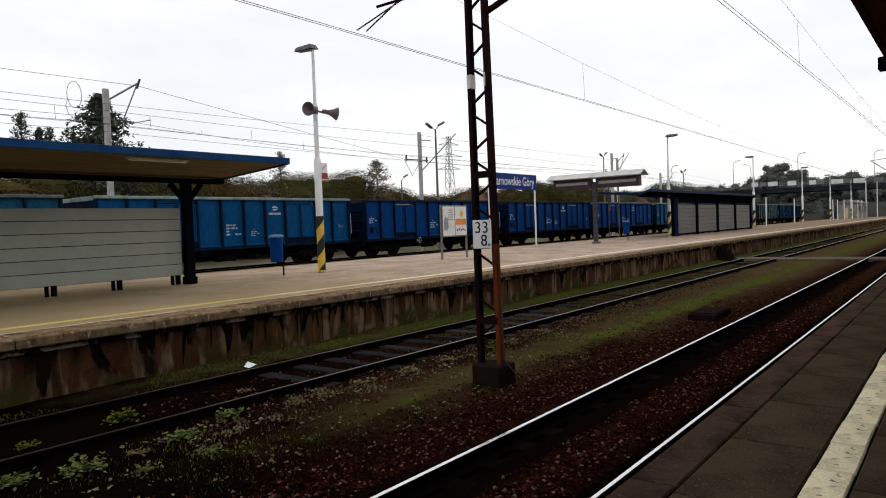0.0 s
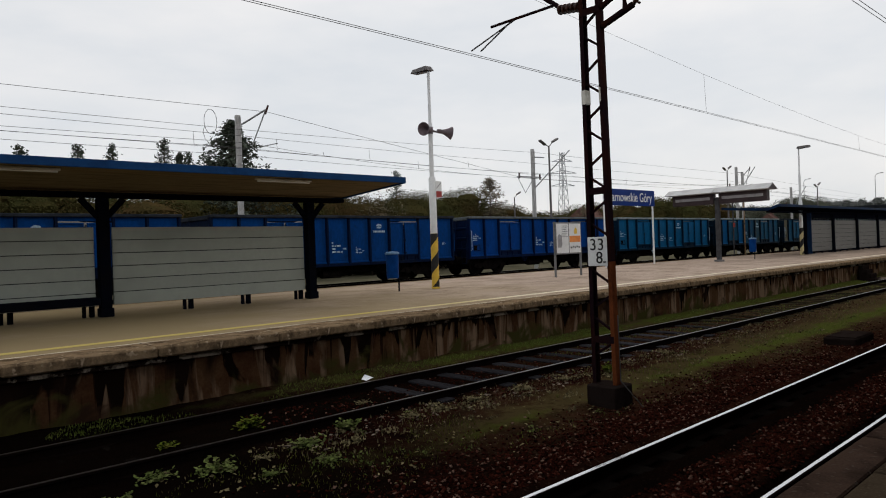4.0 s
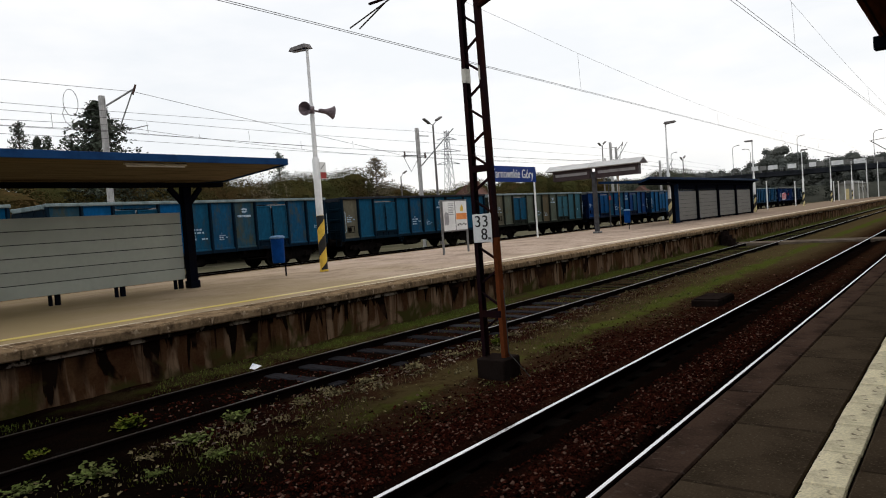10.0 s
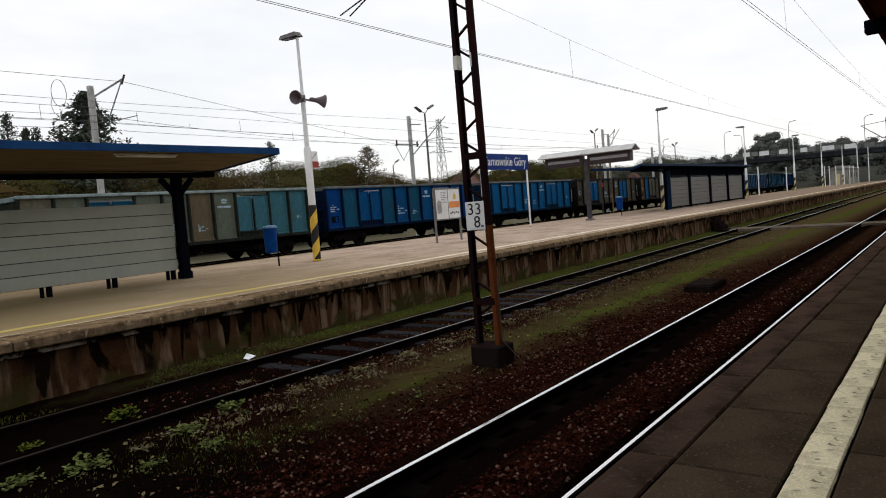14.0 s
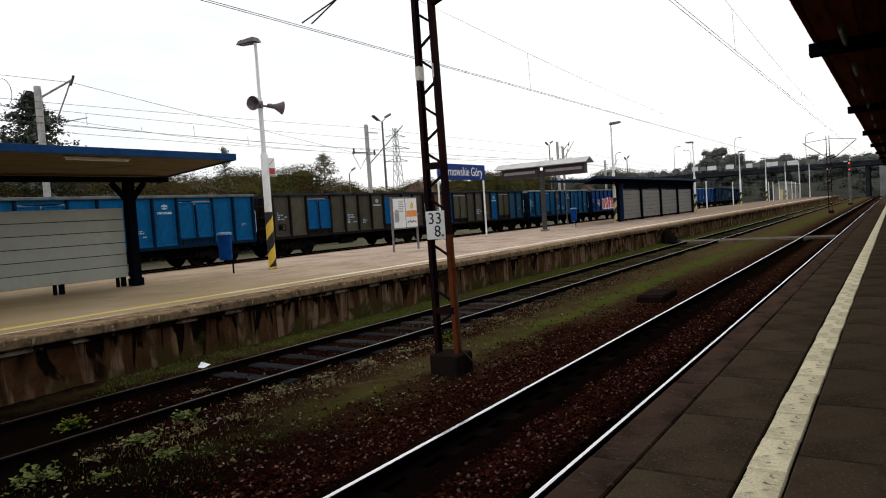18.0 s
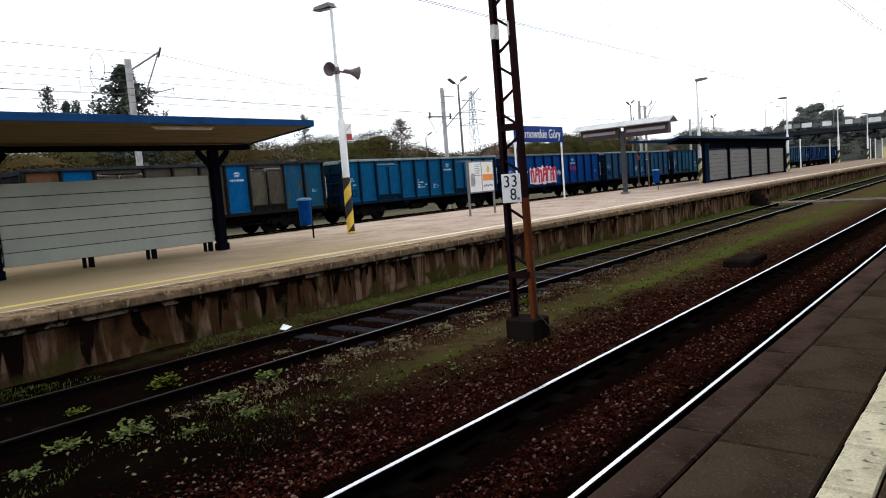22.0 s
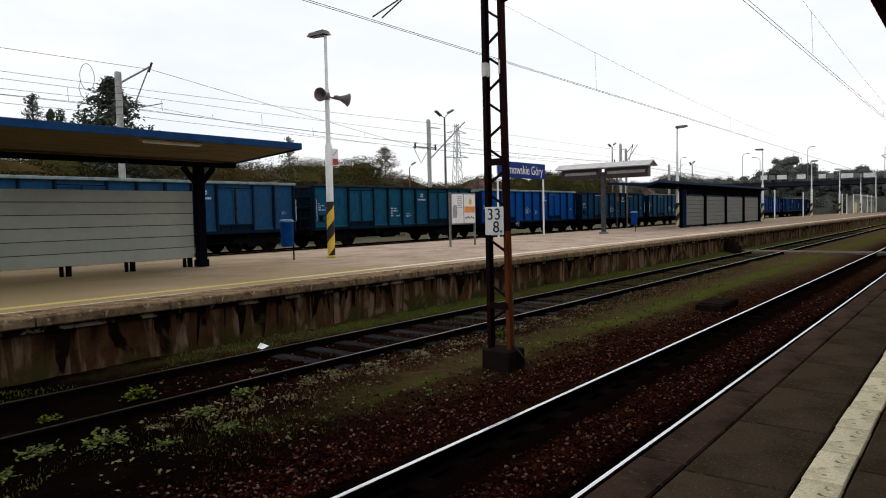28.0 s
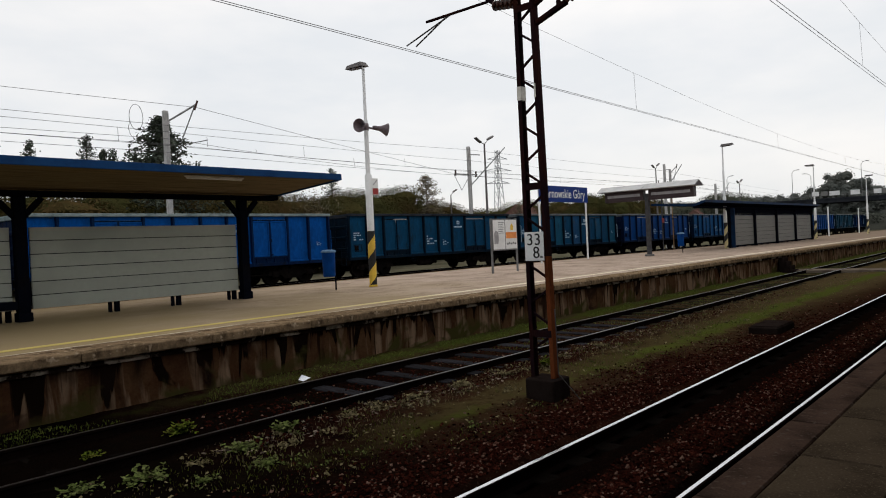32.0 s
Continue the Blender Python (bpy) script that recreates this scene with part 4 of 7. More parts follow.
def build_crossing():
    c = thing("track_crossing", pose(38.0, 0, 0), "level board crossing over both tracks", "crossing", "", "structure")
    for y0, y1 in ((1.7, 2.28), (2.48, 3.79), (3.97, 7.67), (7.87, 9.18), (9.36, 10.3)):
        for i in range(3):
            x = -0.75 + 0.5 * i
            part("board", Geo().box(x, x + 0.48, y0, y1, Z_RAIL - 0.16, Z_RAIL - 0.004, 0.012), M["crossing"], c)
    s = thing("platform_steps", pose(37.3, 9.62, -0.75), "small dark concrete steps against the far platform", "steps")
    for i in range(4):
        part("step", Geo().box(-0.45, 0.45, 0.16 * i, 0.66, 0.2 * i, 0.2 * i + 0.195, 0.012), M["dark_concrete"], s)


build_crossing()


# ---------------------------------------------------------------- the goods train
MESH = {}


def shared(key, make, smooth=False):
    if key not in MESH:
        MESH[key] = make().mesh(key, smooth)
    return MESH[key]


LW = 14.04
P, D = 1.15, 0.90
# layouts: widths of the panels along one side, d for a door leaf
LAYOUT = {"doors": "ppddppppddpp", "plain": "qqqqqqqqqqq"}
WIDTH = {"p": P, "d": D, "q": 12.8 / 11}


def g_panel(w):
    """A side sheet: slightly bellied, with a folded flange along its foot."""
    a, b = -w / 2 + 0.005, w / 2 - 0.005
    n, rows = 6, ((3.12, 0.0), (2.6, 0.012), (1.9, 0.020), (1.32, 0.010), (1.22, 0.0), (1.19, -0.045), (1.08, -0.045), (1.07, 0.0))
    v = [(a + (b - a) * i / n, dy - 0.018 * math.sin(math.pi * i / n) * (1 if 1.3 < z < 3 else 0), z) for z, dy in rows for i in range(n + 1)]
    v += [(x, 0.03, z) for x in (a, b) for z in (1.07, 3.12)]
    f = [(r * (n + 1) + i, r * (n + 1) + i + 1, (r + 1) * (n + 1) + i + 1, (r + 1) * (n + 1) + i) for r in range(len(rows) - 1) for i in range(n)]
    m = len(rows) * (n + 1)
    return Geo().add(v, f + [(m, m + 1, m + 3, m + 2)])


def g_leaf(w):
    g = Geo().box(-w / 2 + 0.05, w / 2 - 0.05, -0.025, 0.02, 1.41, 2.93, 0.006)
    for a, b, c, d in ((-w / 2 + 0.05, w / 2 - 0.05, 2.87, 2.93), (-w / 2 + 0.05, w / 2 - 0.05, 1.41, 1.47), (-w / 2 + 0.05, -w / 2 + 0.11, 1.47, 2.87), (w / 2 - 0.11, w / 2 - 0.05, 1.47, 2.87)):
        g.box(a, b, -0.065, -0.025, c, d, 0.012)
    return g


def g_door_sill(w):
    """The step under a pair of doors: a beam with two brackets."""
    g = Geo().box(-w / 2, w / 2, -0.015, 0.02, 1.02, 1.36, 0.01).box(-w / 2, w / 2, -0.07, -0.016, 1.33, 1.40, 0.012)
    for x in (-w * 0.28, w * 0.28):
        g.box(x - 0.03, x + 0.03, -0.06, -0.016, 1.05, 1.329, 0.008)
    return g


def g_header(w):
    return Geo().box(-w / 2, w / 2, -0.01, 0.02, 2.99, 3.12)


def g_post():
    return Geo().prism([(-0.062, 0.0), (-0.038, -0.11), (0.038, -0.11), (0.062, 0.0)], 1.04, 3.12, "z")


def g_shell():
    g = Geo().box(-6.4, 6.4, -1.33, 1.33, 1.10, 1.16)
    g.box(-6.4, 6.4, 1.34, 1.37, 1.16, 3.12)
    for i in range(12):
        x = -6.35 + 12.7 / 11 * i
        g.box(x - 0.05, x + 0.05, 1.372, 1.44, 1.05, 3.12)
    return g


def g_end():
    g = Geo().box(0, 0.03, -1.33, 1.33, 1.16, 3.05)
    for z in (1.55, 2.1, 2.62):
        g.prism([(-0.004, z - 0.07), (-0.07, z - 0.04), (-0.07, z + 0.04), (-0.004, z + 0.07)], -1.30, 1.30, "y")
    for y in (-1.28, -0.45, 0.45, 1.28):
        g.box(-0.10, -0.072, y - 0.05, y + 0.05, 1.0, 3.05, 0.01)
    return g


def g_toprail():
    g = Geo().box(-6.48, 6.48, -1.50, -1.29, 3.122, 3.24, 0.02)
    g.box(-6.48, 6.48, 1.29, 1.44, 3.122, 3.24, 0.02)
    g.box(-6.48, -6.34, -1.289, 1.289, 3.055, 3.225, 0.02)
    g.box(6.34, 6.48, -1.289, 1.289, 3.055, 3.225, 0.02)
    return g


def g_sill():
    g = Geo().box(-6.45, 6.45, -1.42, -1.30, 1.00, 1.145, 0.015)
    g.box(-6.45, 6.45, 1.30, 1.42, 1.00, 1.145, 0.015)
    return g


def g_frame():
    g = Geo()
    for y in (-0.62, 0.62):
        g.box(-6.3, 6.3, y - 0.05, y + 0.05, 0.72, 1.098, 0.01)
    for x in (-6.4, -4.3, -1.6, 1.6, 4.3, 6.28):
        g.box(x, x + 0.12, -1.29, 1.29, 0.86, 1.096, 0.01)
    g.box(-6.52, -6.41, -1.3, 1.3, 0.8, 1.15, 0.02).box(6.41, 6.52, -1.3, 1.3, 0.8, 1.15, 0.02)
    g.box(-2.4, 0.8, -0.5, 0.5, 0.55, 0.80, 0.04)
    g.rod((-1.2, -0.9, 0.66), (-0.2, -0.9, 0.66), 0.17, 10).rod((0.5, -0.7, 0.72), (3.2, -0.7, 0.72), 0.03, 6)
    g.bar((1.9, -1.05, 0.62), (3.4, -1.05, 0.62), 0.05, 0.05).bar((1.95, -1.05, 0.62), (1.95, -1.05, 1.0), 0.05, 0.05).bar((3.35, -1.05, 0.62), (3.35, -1.05, 1.0), 0.05, 0.05)
    return g


def g_buffer():
    m = Matrix.Rotation(radians(90), 4, "Y")
    return Geo().lathe([(0.09, 0.0), (0.09, 0.28), (0.07, 0.29), (0.07, 0.44), (0.21, 0.45), (0.22, 0.48), (0.20, 0.50)], 14, m)


def g_coupling():
    g = Geo().rod((0, 0, 0), (0.24, 0, -0.02), 0.035, 6).rod((0.24, 0, 0), (0.3, 0, -0.22), 0.03, 6).rod((0.3, 0, -0.22), (0.46, 0, -0.1), 0.03, 6)
    return g


def g_hose():
    return Geo().line([(0.05, -0.45, 0.0), (0.12, -0.45, -0.28), (0.3, -0.42, -0.42), (0.45, -0.4, -0.30)], 0.022, 6)


def g_bogie():
    g = Geo()
    for y in (-1.02, 1.02):
        g.prism([(-1.25, 0.42), (-1.2, 0.60), (-0.55, 0.64), (-0.45, 0.78), (0.45, 0.78), (0.55, 0.64), (1.2, 0.60), (1.25, 0.42), (0.6, 0.42), (0.42, 0.26), (-0.42, 0.26), (-0.6, 0.42)], y - 0.06, y + 0.06, "y")
        for x in (-0.9, 0.9):
            g.box(x - 0.16, x + 0.16, y - 0.13, y + 0.13, 0.33, 0.60, 0.03)
            g.rod((x, y - 0.15, 0.46), (x, y + 0.15, 0.46), 0.11, 10)
        for x in (-0.2, 0.0, 0.2):
            g.rod((x, y, 0.44), (x, y, 0.76), 0.075, 8)
    g.box(-0.2, 0.2, -0.96, 0.96, 0.5, 0.71, 0.03)
    for x in (-1.42, 1.42):
        g.bar((x, -0.9, 0.45), (x, 0.9, 0.45), 0.06, 0.1)
    return g


def g_wheels():
    """A wheelset on its own axle, which lies along y."""
    m = Matrix.Rotation(radians(90), 4, "X")
    g = Geo().rod((0, -1.0, 0), (0, 1.0, 0), 0.08, 10)
    for s in (-1, 1):
        q = Matrix.Translation((0, s * 0.75, 0)) @ (m if s > 0 else Matrix.Rotation(radians(-90), 4, "X"))
        g.lathe([(0.10, -0.09), (0.14, -0.09), (0.16, -0.03), (0.36, -0.045), (0.38, -0.068), (0.455, -0.068), (0.460, 0.04), (0.487, 0.05), (0.487, 0.07), (0.38, 0.07), (0.36, 0.03), (0.16, 0.02), (0.10, 0.03)], 22, q)
    return g


def g_ladder():
    g = Geo()
    g.rod((0, 0, 0.75), (0, 0, 1.9), 0.016, 6).rod((0, 0.34, 0.75), (0, 0.34, 1.9), 0.016, 6)
    for z in (0.8, 1.1, 1.4, 1.7):
        g.rod((0, 0, z), (0, 0.34, z), 0.014, 6)
    return g


def g_handrail():
    return Geo().line([(0, 0.06, 1.45), (0, 0, 1.5), (0, 0, 2.45), (0, 0.06, 2.5)], 0.017, 6)


def g_step():
    return Geo().line([(-0.24, 0, 0.98), (-0.24, -0.02, 0.56), (0.24, -0.02, 0.56), (0.24, 0, 0.98)], 0.018, 6).box(-0.24, 0.24, -0.1, 0.03, 0.55, 0.58)


def g_ring():
    g, n = Geo(), 16
    pts = [(0.17 * math.cos(2 * math.pi * i / n), 0, 0.17 * math.sin(2 * math.pi * i / n)) for i in range(n + 1)]
    g.line(pts, 0.014, 6).rod((-0.17, 0, 0), (0.17, 0, 0), 0.009, 5).rod((0, 0, -0.17), (0, 0, 0.17), 0.009, 5).rod((0, 0, 0), (0, 0.2, 0), 0.03, 6)
    return g


def g_latch():
    return Geo().bar((0, -0.075, 1.40), (0, -0.075, 2.86), 0.028, 0.025, (0, 1, 0)).box(-0.06, 0.06, -0.1, -0.066, 2.02, 2.16, 0.01).box(-0.03, 0.10, -0.1, -0.066, 1.45, 1.52, 0.01)


def g_coal(seed):
    r = random.Random(seed)
    nx, ny = 46, 9
    v = []
    humps = [(r.uniform(-5.5, 5.5), r.uniform(0.10, 0.30), r.uniform(0.5, 1.1)) for _ in range(5)]
    for i in range(nx):
        for j in range(ny):
            x, y = -6.3 + 12.6 * i / (nx - 1), -1.28 + 2.56 * j / (ny - 1)
            e = 1 - (abs(y) / 1.28) ** 2
            z = 2.82 + e * (0.16 + sum(h * math.exp(-((x - c) / w) ** 2) for c, h, w in humps)) + 0.05 * noise.noise(Vector((x * 3, y * 3, seed)))
            z -= 0.35 * max(0, abs(x) - 5.4)
            v.append((x, y, z))
    f = [(i * ny + j, (i + 1) * ny + j, (i + 1) * ny + j + 1, i * ny + j + 1) for i in range(nx - 1) for j in range(ny - 1)]
    return Geo().add(v, f)


def g_marks(seed):
    """Lines of small white stencilled lettering, too small to read."""
    r = random.Random(seed)
    g = Geo()
    for i in range(4):
        x, z = -0.34, 0.28 - 0.13 * i
        for _ in range(r.randint(2, 4)):
            w = r.uniform(0.06, 0.2)
            if r.random() < 0.8:
                g.box(x, x + w, -0.004, 0, z, z + 0.07)
            x += w + 0.05
    return g


def g_holder():
    g = Geo().box(-0.24, 0.24, -0.012, 0, 0.0, 0.03).box(-0.24, 0.24, -0.012, 0, 0.30, 0.33)
    g.box(-0.24, -0.21, -0.012, 0, 0.031, 0.299).box(0.21, 0.24, -0.012, 0, 0.031, 0.299)
    return g.box(-0.2, 0.02, -0.006, 0, 0.05, 0.28)


def g_logo():
    """A white company mark: a ring-like flash over a bar."""
    g = Geo()
    g.prism([(-0.17, 0.06), (-0.05, 0.15), (0.12, 0.12), (0.16, 0.03), (0.02, 0.06)], -0.004, 0, "y")
    g.prism([(-0.14, 0.0), (-0.02, 0.03), (0.15, -0.01), (0.04, -0.07), (-0.1, -0.06)], -0.004, 0, "y")
    x = -0.36
    for w in (0.07, 0.09, 0.08, 0.1, 0.07, 0.09, 0.08):
        g.box(x, x + w, -0.004, 0, -0.25, -0.16)
        x += w + 0.018
    return g


def g_spray_ground():
    """The white sprayed patch behind the letters, with a ragged outline and drips."""
    r = random.Random(3)
    top = [(-1.75 + 0.14 * i, 1.10 + 0.10 * math.sin(i * 1.7) + r.uniform(-0.05, 0.09) - 0.10 * abs(i - 12) / 12) for i in range(26)]
    low = [(x, r.uniform(-0.10, 0.05)) for x, _ in reversed(top)]
    return Geo().prism(top + low, -0.004, 0, "y")


def g_spray_letters():
    """Fat slanting red letters, close together, each a body with a bite taken out."""
    r = random.Random(4)
    g, x, i = Geo(), -1.62, 0
    while x < 1.30:
        w, lean = r.uniform(0.42, 0.60), r.uniform(-0.10, 0.16)
        z0, z1 = r.uniform(0.02, 0.10), r.uniform(0.90, 1.08)
        bar, m = w * 0.36, r.uniform(0.42, 0.60)
        y = -0.0008 * i
        g.prism([(x, z0), (x + bar, z0), (x + bar + lean, z1), (x + lean, z1 - 0.06)], y - 0.004, y, "y")
        g.prism([(x + bar * 0.9 + lean, z1 - 0.24), (x + w + lean, z1 - 0.20), (x + w + lean - 0.04, z1), (x + bar * 0.8 + lean, z1 + 0.02)], y - 0.0044, y, "y")
        if i % 2:
            g.prism([(x + bar * 0.9, m), (x + w, m + 0.10), (x + w * 0.95, m + 0.28), (x + bar * 0.9, m + 0.2)], y - 0.0048, y, "y")
        if i % 3 != 1:
            g.prism([(x + w * 0.62, z0 - 0.05), (x + w * 0.98, z0 + 0.04), (x + w + lean, z1 - 0.12), (x + w * 0.66 + lean, z1 - 0.1)], y - 0.0052, y, "y")
        x, i = x + w * 0.98, i + 1
    return g


def g_tag(seed):
    """A thin scrawl in one line."""
    r = random.Random(seed)
    pts = [(-0.42 + 0.07 * i, -0.004, 0.16 * math.sin(i * 1.9) + r.uniform(-0.12, 0.12)) for i in range(13)]
    return Geo().line(pts, 0.018, 4)


# number: layout, paint of the frame, paints of the panels (one name, or one per panel), load, rim
LOOKS = {
    -2: ("doors", "teal", "teal", 1, "rim"), -1: ("doors", "sea", "sea", 2, "rim"), 0: ("doors", "azure", "azure", 0, "rim_pale"), 1: ("doors", "deep", "deep", 1, "rim_dark"), 2: ("doors", "deep", "deep", 2, "rim_dark"),
    3: ("doors", "royal", "royal", 1, "rim"), 4: ("doors", "teal", "teal", 0, "rim_pale"),
    5: ("doors", "worn", ("smear", "patch", "dull", "dull", "patch", "dull", "worn", "smear", "dull", "dull", "worn", "dull"), 2, "rim_pale"),
    6: ("doors", "dull", ("khaki", "dull", "dull", "dull", "dull", "worn", "dull", "dull", "patch_dark", "dull", "dull", "dull"), 1, "rim_dark"),
    7: ("doors", "green_grey", ("khaki", "green_grey", "dull", "dull", "green_grey", "green_grey", "ochre", "green_grey", "pale_teal", "pale_teal", "pale_teal", "pale_teal"), 1, "rim_pale"),
    8: ("doors", "deep", ("deep", "dull", "azure", "azure", "dull", "azure", "dull", "azure", "deep", "dull", "azure", "deep"), 2, "rim"),
    9: ("doors", "sky", "sky", 2, "rim"),
    10: ("doors", "brown_grey", ("brown_grey", "grey", "patch", "patch", "brown_grey", "grey", "brown_grey", "grey", "patch", "patch", "grey", "brown_grey"), 1, "rim_dark"),
    11: ("doors", "brown_grey", ("rust", "patch", "grey", "grey", "brown_grey", "grey", "brown_grey", "patch", "grey", "brown_grey", "worn", "dull"), 2, "rim_dark"),
    12: ("doors", "clear", "clear", 1, "rim_pale"), 13: ("plain", "ultra", "ultra", 0, "rim"), 14: ("doors", "faded", "faded", 0, "rim_pale"), 15: ("doors", "sea", "sea", 0, "rim_dark"), 16: ("doors", "cobalt", "cobalt", 0, "rim_pale"),
    17: ("doors", "night", "night", 2, "rim_dark"), 18: ("doors", "night", ("night", "sea", "worn", "night", "sea", "night", "faded", "night", "night", "worn", "night", "sea"), 1, "rim"), 19: ("doors", "deep", "deep", 2, "rim"),
    20: ("doors", "azure", "azure", 1, "rim"), 21: ("doors", "royal", "royal", 2, "rim_dark"), 22: ("doors", "deep", "deep", 1, "rim"), 23: ("plain", "cobalt", "cobalt", 0, "rim"),
    24: ("doors", "sea", "sea", 1, "rim"), 25: ("doors", "deep", "deep", 2, "rim_dark"), 26: ("plain", "azure", "azure", 1, "rim"),
}
NAMES = {"azure": "mid-blue", "deep": "deep blue", "royal": "royal blue", "teal": "teal-blue", "sky": "clear light blue", "clear": "clean blue", "ultra": "deep blue", "faded": "faded greyish blue", "sea": "dark teal",
         "cobalt": "cobalt blue", "night": "dark grimy blue", "worn": "worn patchy blue", "dull": "dull patchy blue", "green_grey": "weathered grey-green", "brown_grey": "grimy grey-brown"}
WAGONS = {}


def build_wagon(k):
    layout, frame_paint, panels, load, rim = LOOKS[k]
    label = NAMES[frame_paint] + " open goods wagon " + ("with double doors" if layout == "doors" else "with ribbed sides") + ("" if load == 0 else " loaded with coal")
    if k == 13:
        label = "blue open goods wagon with red and white graffiti"
    w = thing("goods_wagon", pose(0, 0, 0), label, "goods wagon", "wagons of the goods train")
    fp = PAINT[frame_paint]
    part("body", shared("wagon_shell", g_shell), SHADED[frame_paint], w, "inside of the wagon body, darkened for shade")
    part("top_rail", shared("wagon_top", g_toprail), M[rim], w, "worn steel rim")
    part("sill", shared("wagon_sill", g_sill), SHADED[frame_paint], w)
    part("underframe", shared("wagon_frame", g_frame), M["steel_dark"], w, "black steel underframe")
    x, leaf = -6.4, 0
    posts = [x]
    for i, c in enumerate(LAYOUT[layout]):
        wd = WIDTH[c]
        tone = PAINT[panels if isinstance(panels, str) else panels[i]]
        if c == "d":
            d = part("door_leaf", shared("door_leaf", lambda: g_leaf(D)), tone, w, "", pose(x + wd / 2, -1.345, 0))
            part("door_header", shared("door_header", lambda: g_header(D)), fp, w, "", pose(x + wd / 2, -1.345, 0))
            leaf += 1
            part("door_sill", shared("door_sill", lambda: g_door_sill(D)), SHADED[frame_paint], w, "beam under the doors, darkened for shade", pose(x + wd / 2, -1.345, 0))
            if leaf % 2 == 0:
                part("latch", shared("latch", g_latch), SHADED[frame_paint], d, "iron door latch", pose(-wd / 2, 0, 0))
        else:
            part("panel", shared("panel_" + c, lambda wd=wd: g_panel(wd)), tone, w, "", pose(x + wd / 2, -1.345, 0))
        x += wd
        if not (c == "d" and leaf % 2 == 1):
            posts.append(x)
    for px in posts:
        part("side_post", shared("side_post", g_post), SHADED[frame_paint], w, "", pose(px, -1.346, 0))
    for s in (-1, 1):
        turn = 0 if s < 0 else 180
        part("end_wall", shared("end_wall", g_end), SHADED[frame_paint], w, "ribbed steel end wall", pose(s * 6.40, 0, 0, 0, 0, turn))
        for y in (-0.875, 0.875):
            part("buffer", shared("buffer", g_buffer, True), M["steel_dark"], w, "round steel buffer", pose(s * 6.52, y, 1.03, 0, 0, 0 if s > 0 else 180))
        part("coupling", shared("coupling", g_coupling), M["steel_dark"], w, "hanging screw coupling", pose(s * 6.52, 0, 1.0, 0, 0, 0 if s > 0 else 180))
        part("brake_hose", shared("brake_hose", g_hose), M["steel_dark"], w, "black rubber brake hose", pose(s * 6.52, 0, 1.0, 0, 0, 0 if s > 0 else 180))
        part("bogie", shared("bogie", g_bogie), M["steel_dark"], w, "black two-axle bogie", pose(s * 4.5, 0, 0.15))
    part("ladder", shared("ladder", g_ladder), SHADED[frame_paint], w, "", pose(-6.56, -1.30, 0))
    part("handrail", shared("handrail", g_handrail), M["mark_white"] if k % 3 == 0 else fp, w, "steel handrail", pose(-6.30, -1.47, 0))
    part("handrail", shared("handrail", g_handrail), M["mark_white"] if k not in (2, 3, 6, 16) else fp, w, "steel handrail", pose(6.46, -1.47, 0))
    part("step", shared("step", g_step), M["steel_dark"], w, "", pose(-2.2 + (k % 4) * 0.7, -1.36, 0))
    part("handbrake_wheel", shared("ring", g_ring), M["mark_white"] if k in (1, 4, 16) else SHADED[frame_paint], w, "", pose(-2.05, -1.42, 0.92))
    mid = lambda i: (posts[i] + posts[i + 1]) / 2  # noqa: E731
    four, six, nine = (4, 6, 9) if layout == "doors" else (3, 7, 10)
    for i, (x, z, sc) in enumerate(((mid(four), 1.72, 1.0), (mid(four + 1), 1.62, 0.6), (mid(nine), 1.85, 0.35), (mid(0), 2.05, 0.8))):
        tagged(part("markings", shared("marks_%d" % ((k + i) % 5), lambda i=i: g_marks(k + i)), M["mark_white"], w, "white stencilled lettering", pose(x, -1.366, z) @ Matrix.Diagonal((sc, 1, sc, 1))), kind="stuff")
    lx = mid(six)
    tagged(part("company_mark", shared("logo", g_logo), M["mark_white"], w, "white company mark", pose(lx, -1.366, 2.72)), kind="stuff")
    part("card_holder", shared("card_holder", g_holder), M["steel_dark"], w, "dark frame for the waybill", pose((posts[0] + posts[1]) / 2, -1.366, 1.42))
    if load:
        part("coal_load", shared("coal_%d" % load, lambda: g_coal(load), True), M["coal"], w, "heap of black coal")
    if k == 13:
        part("graffiti_ground", shared("spray_white", g_spray_ground), M["graffiti_white"], w, "white graffiti outline", pose(-2.0, -1.462, 1.24))["kind"] = "stuff"
        part("graffiti_fill", shared("spray_red", g_spray_letters), M["graffiti_red"], w, "fat red graffiti letters", pose(-2.0, -1.470, 1.27))["kind"] = "stuff"
        for x, z, seed, m in ((-4.45, 1.75, 5, "graffiti_white"), (-4.3, 2.05, 6, "graffiti_white"), (0.3, 1.95, 7, "graffiti_white"), (2.35, 2.15, 8, "graffiti_red")):
            part("graffiti_tag", shared("tag_%d" % seed, lambda seed=seed: g_tag(seed)), M[m], w, "thin sprayed scrawl", pose(x, -1.38, z))["kind"] = "stuff"
    WAGONS[k] = w
    return w


for k in LOOKS:
    build_wagon(k)
WHEELS = {}
for k, w in WAGONS.items():
    for bogie in [o for o in w.children if o.name.startswith("bogie")]:
        for x in (-0.9, 0.9):
            WHEELS.setdefault(x, []).append(part("wheelset", shared("wheelset", g_wheels, True), M["wheel_steel"], bogie, "steel wheels on an axle", pose(x, 0, 0.46)))

SPEED, GAP0 = 7.162, 25.91


def train_at(t):
    """How far the train has come at t seconds: nearly even, a little slower in the middle."""
    return -SPEED * t + 0.30 * ((t - 17.0) / 16.0) ** 2 - 0.22


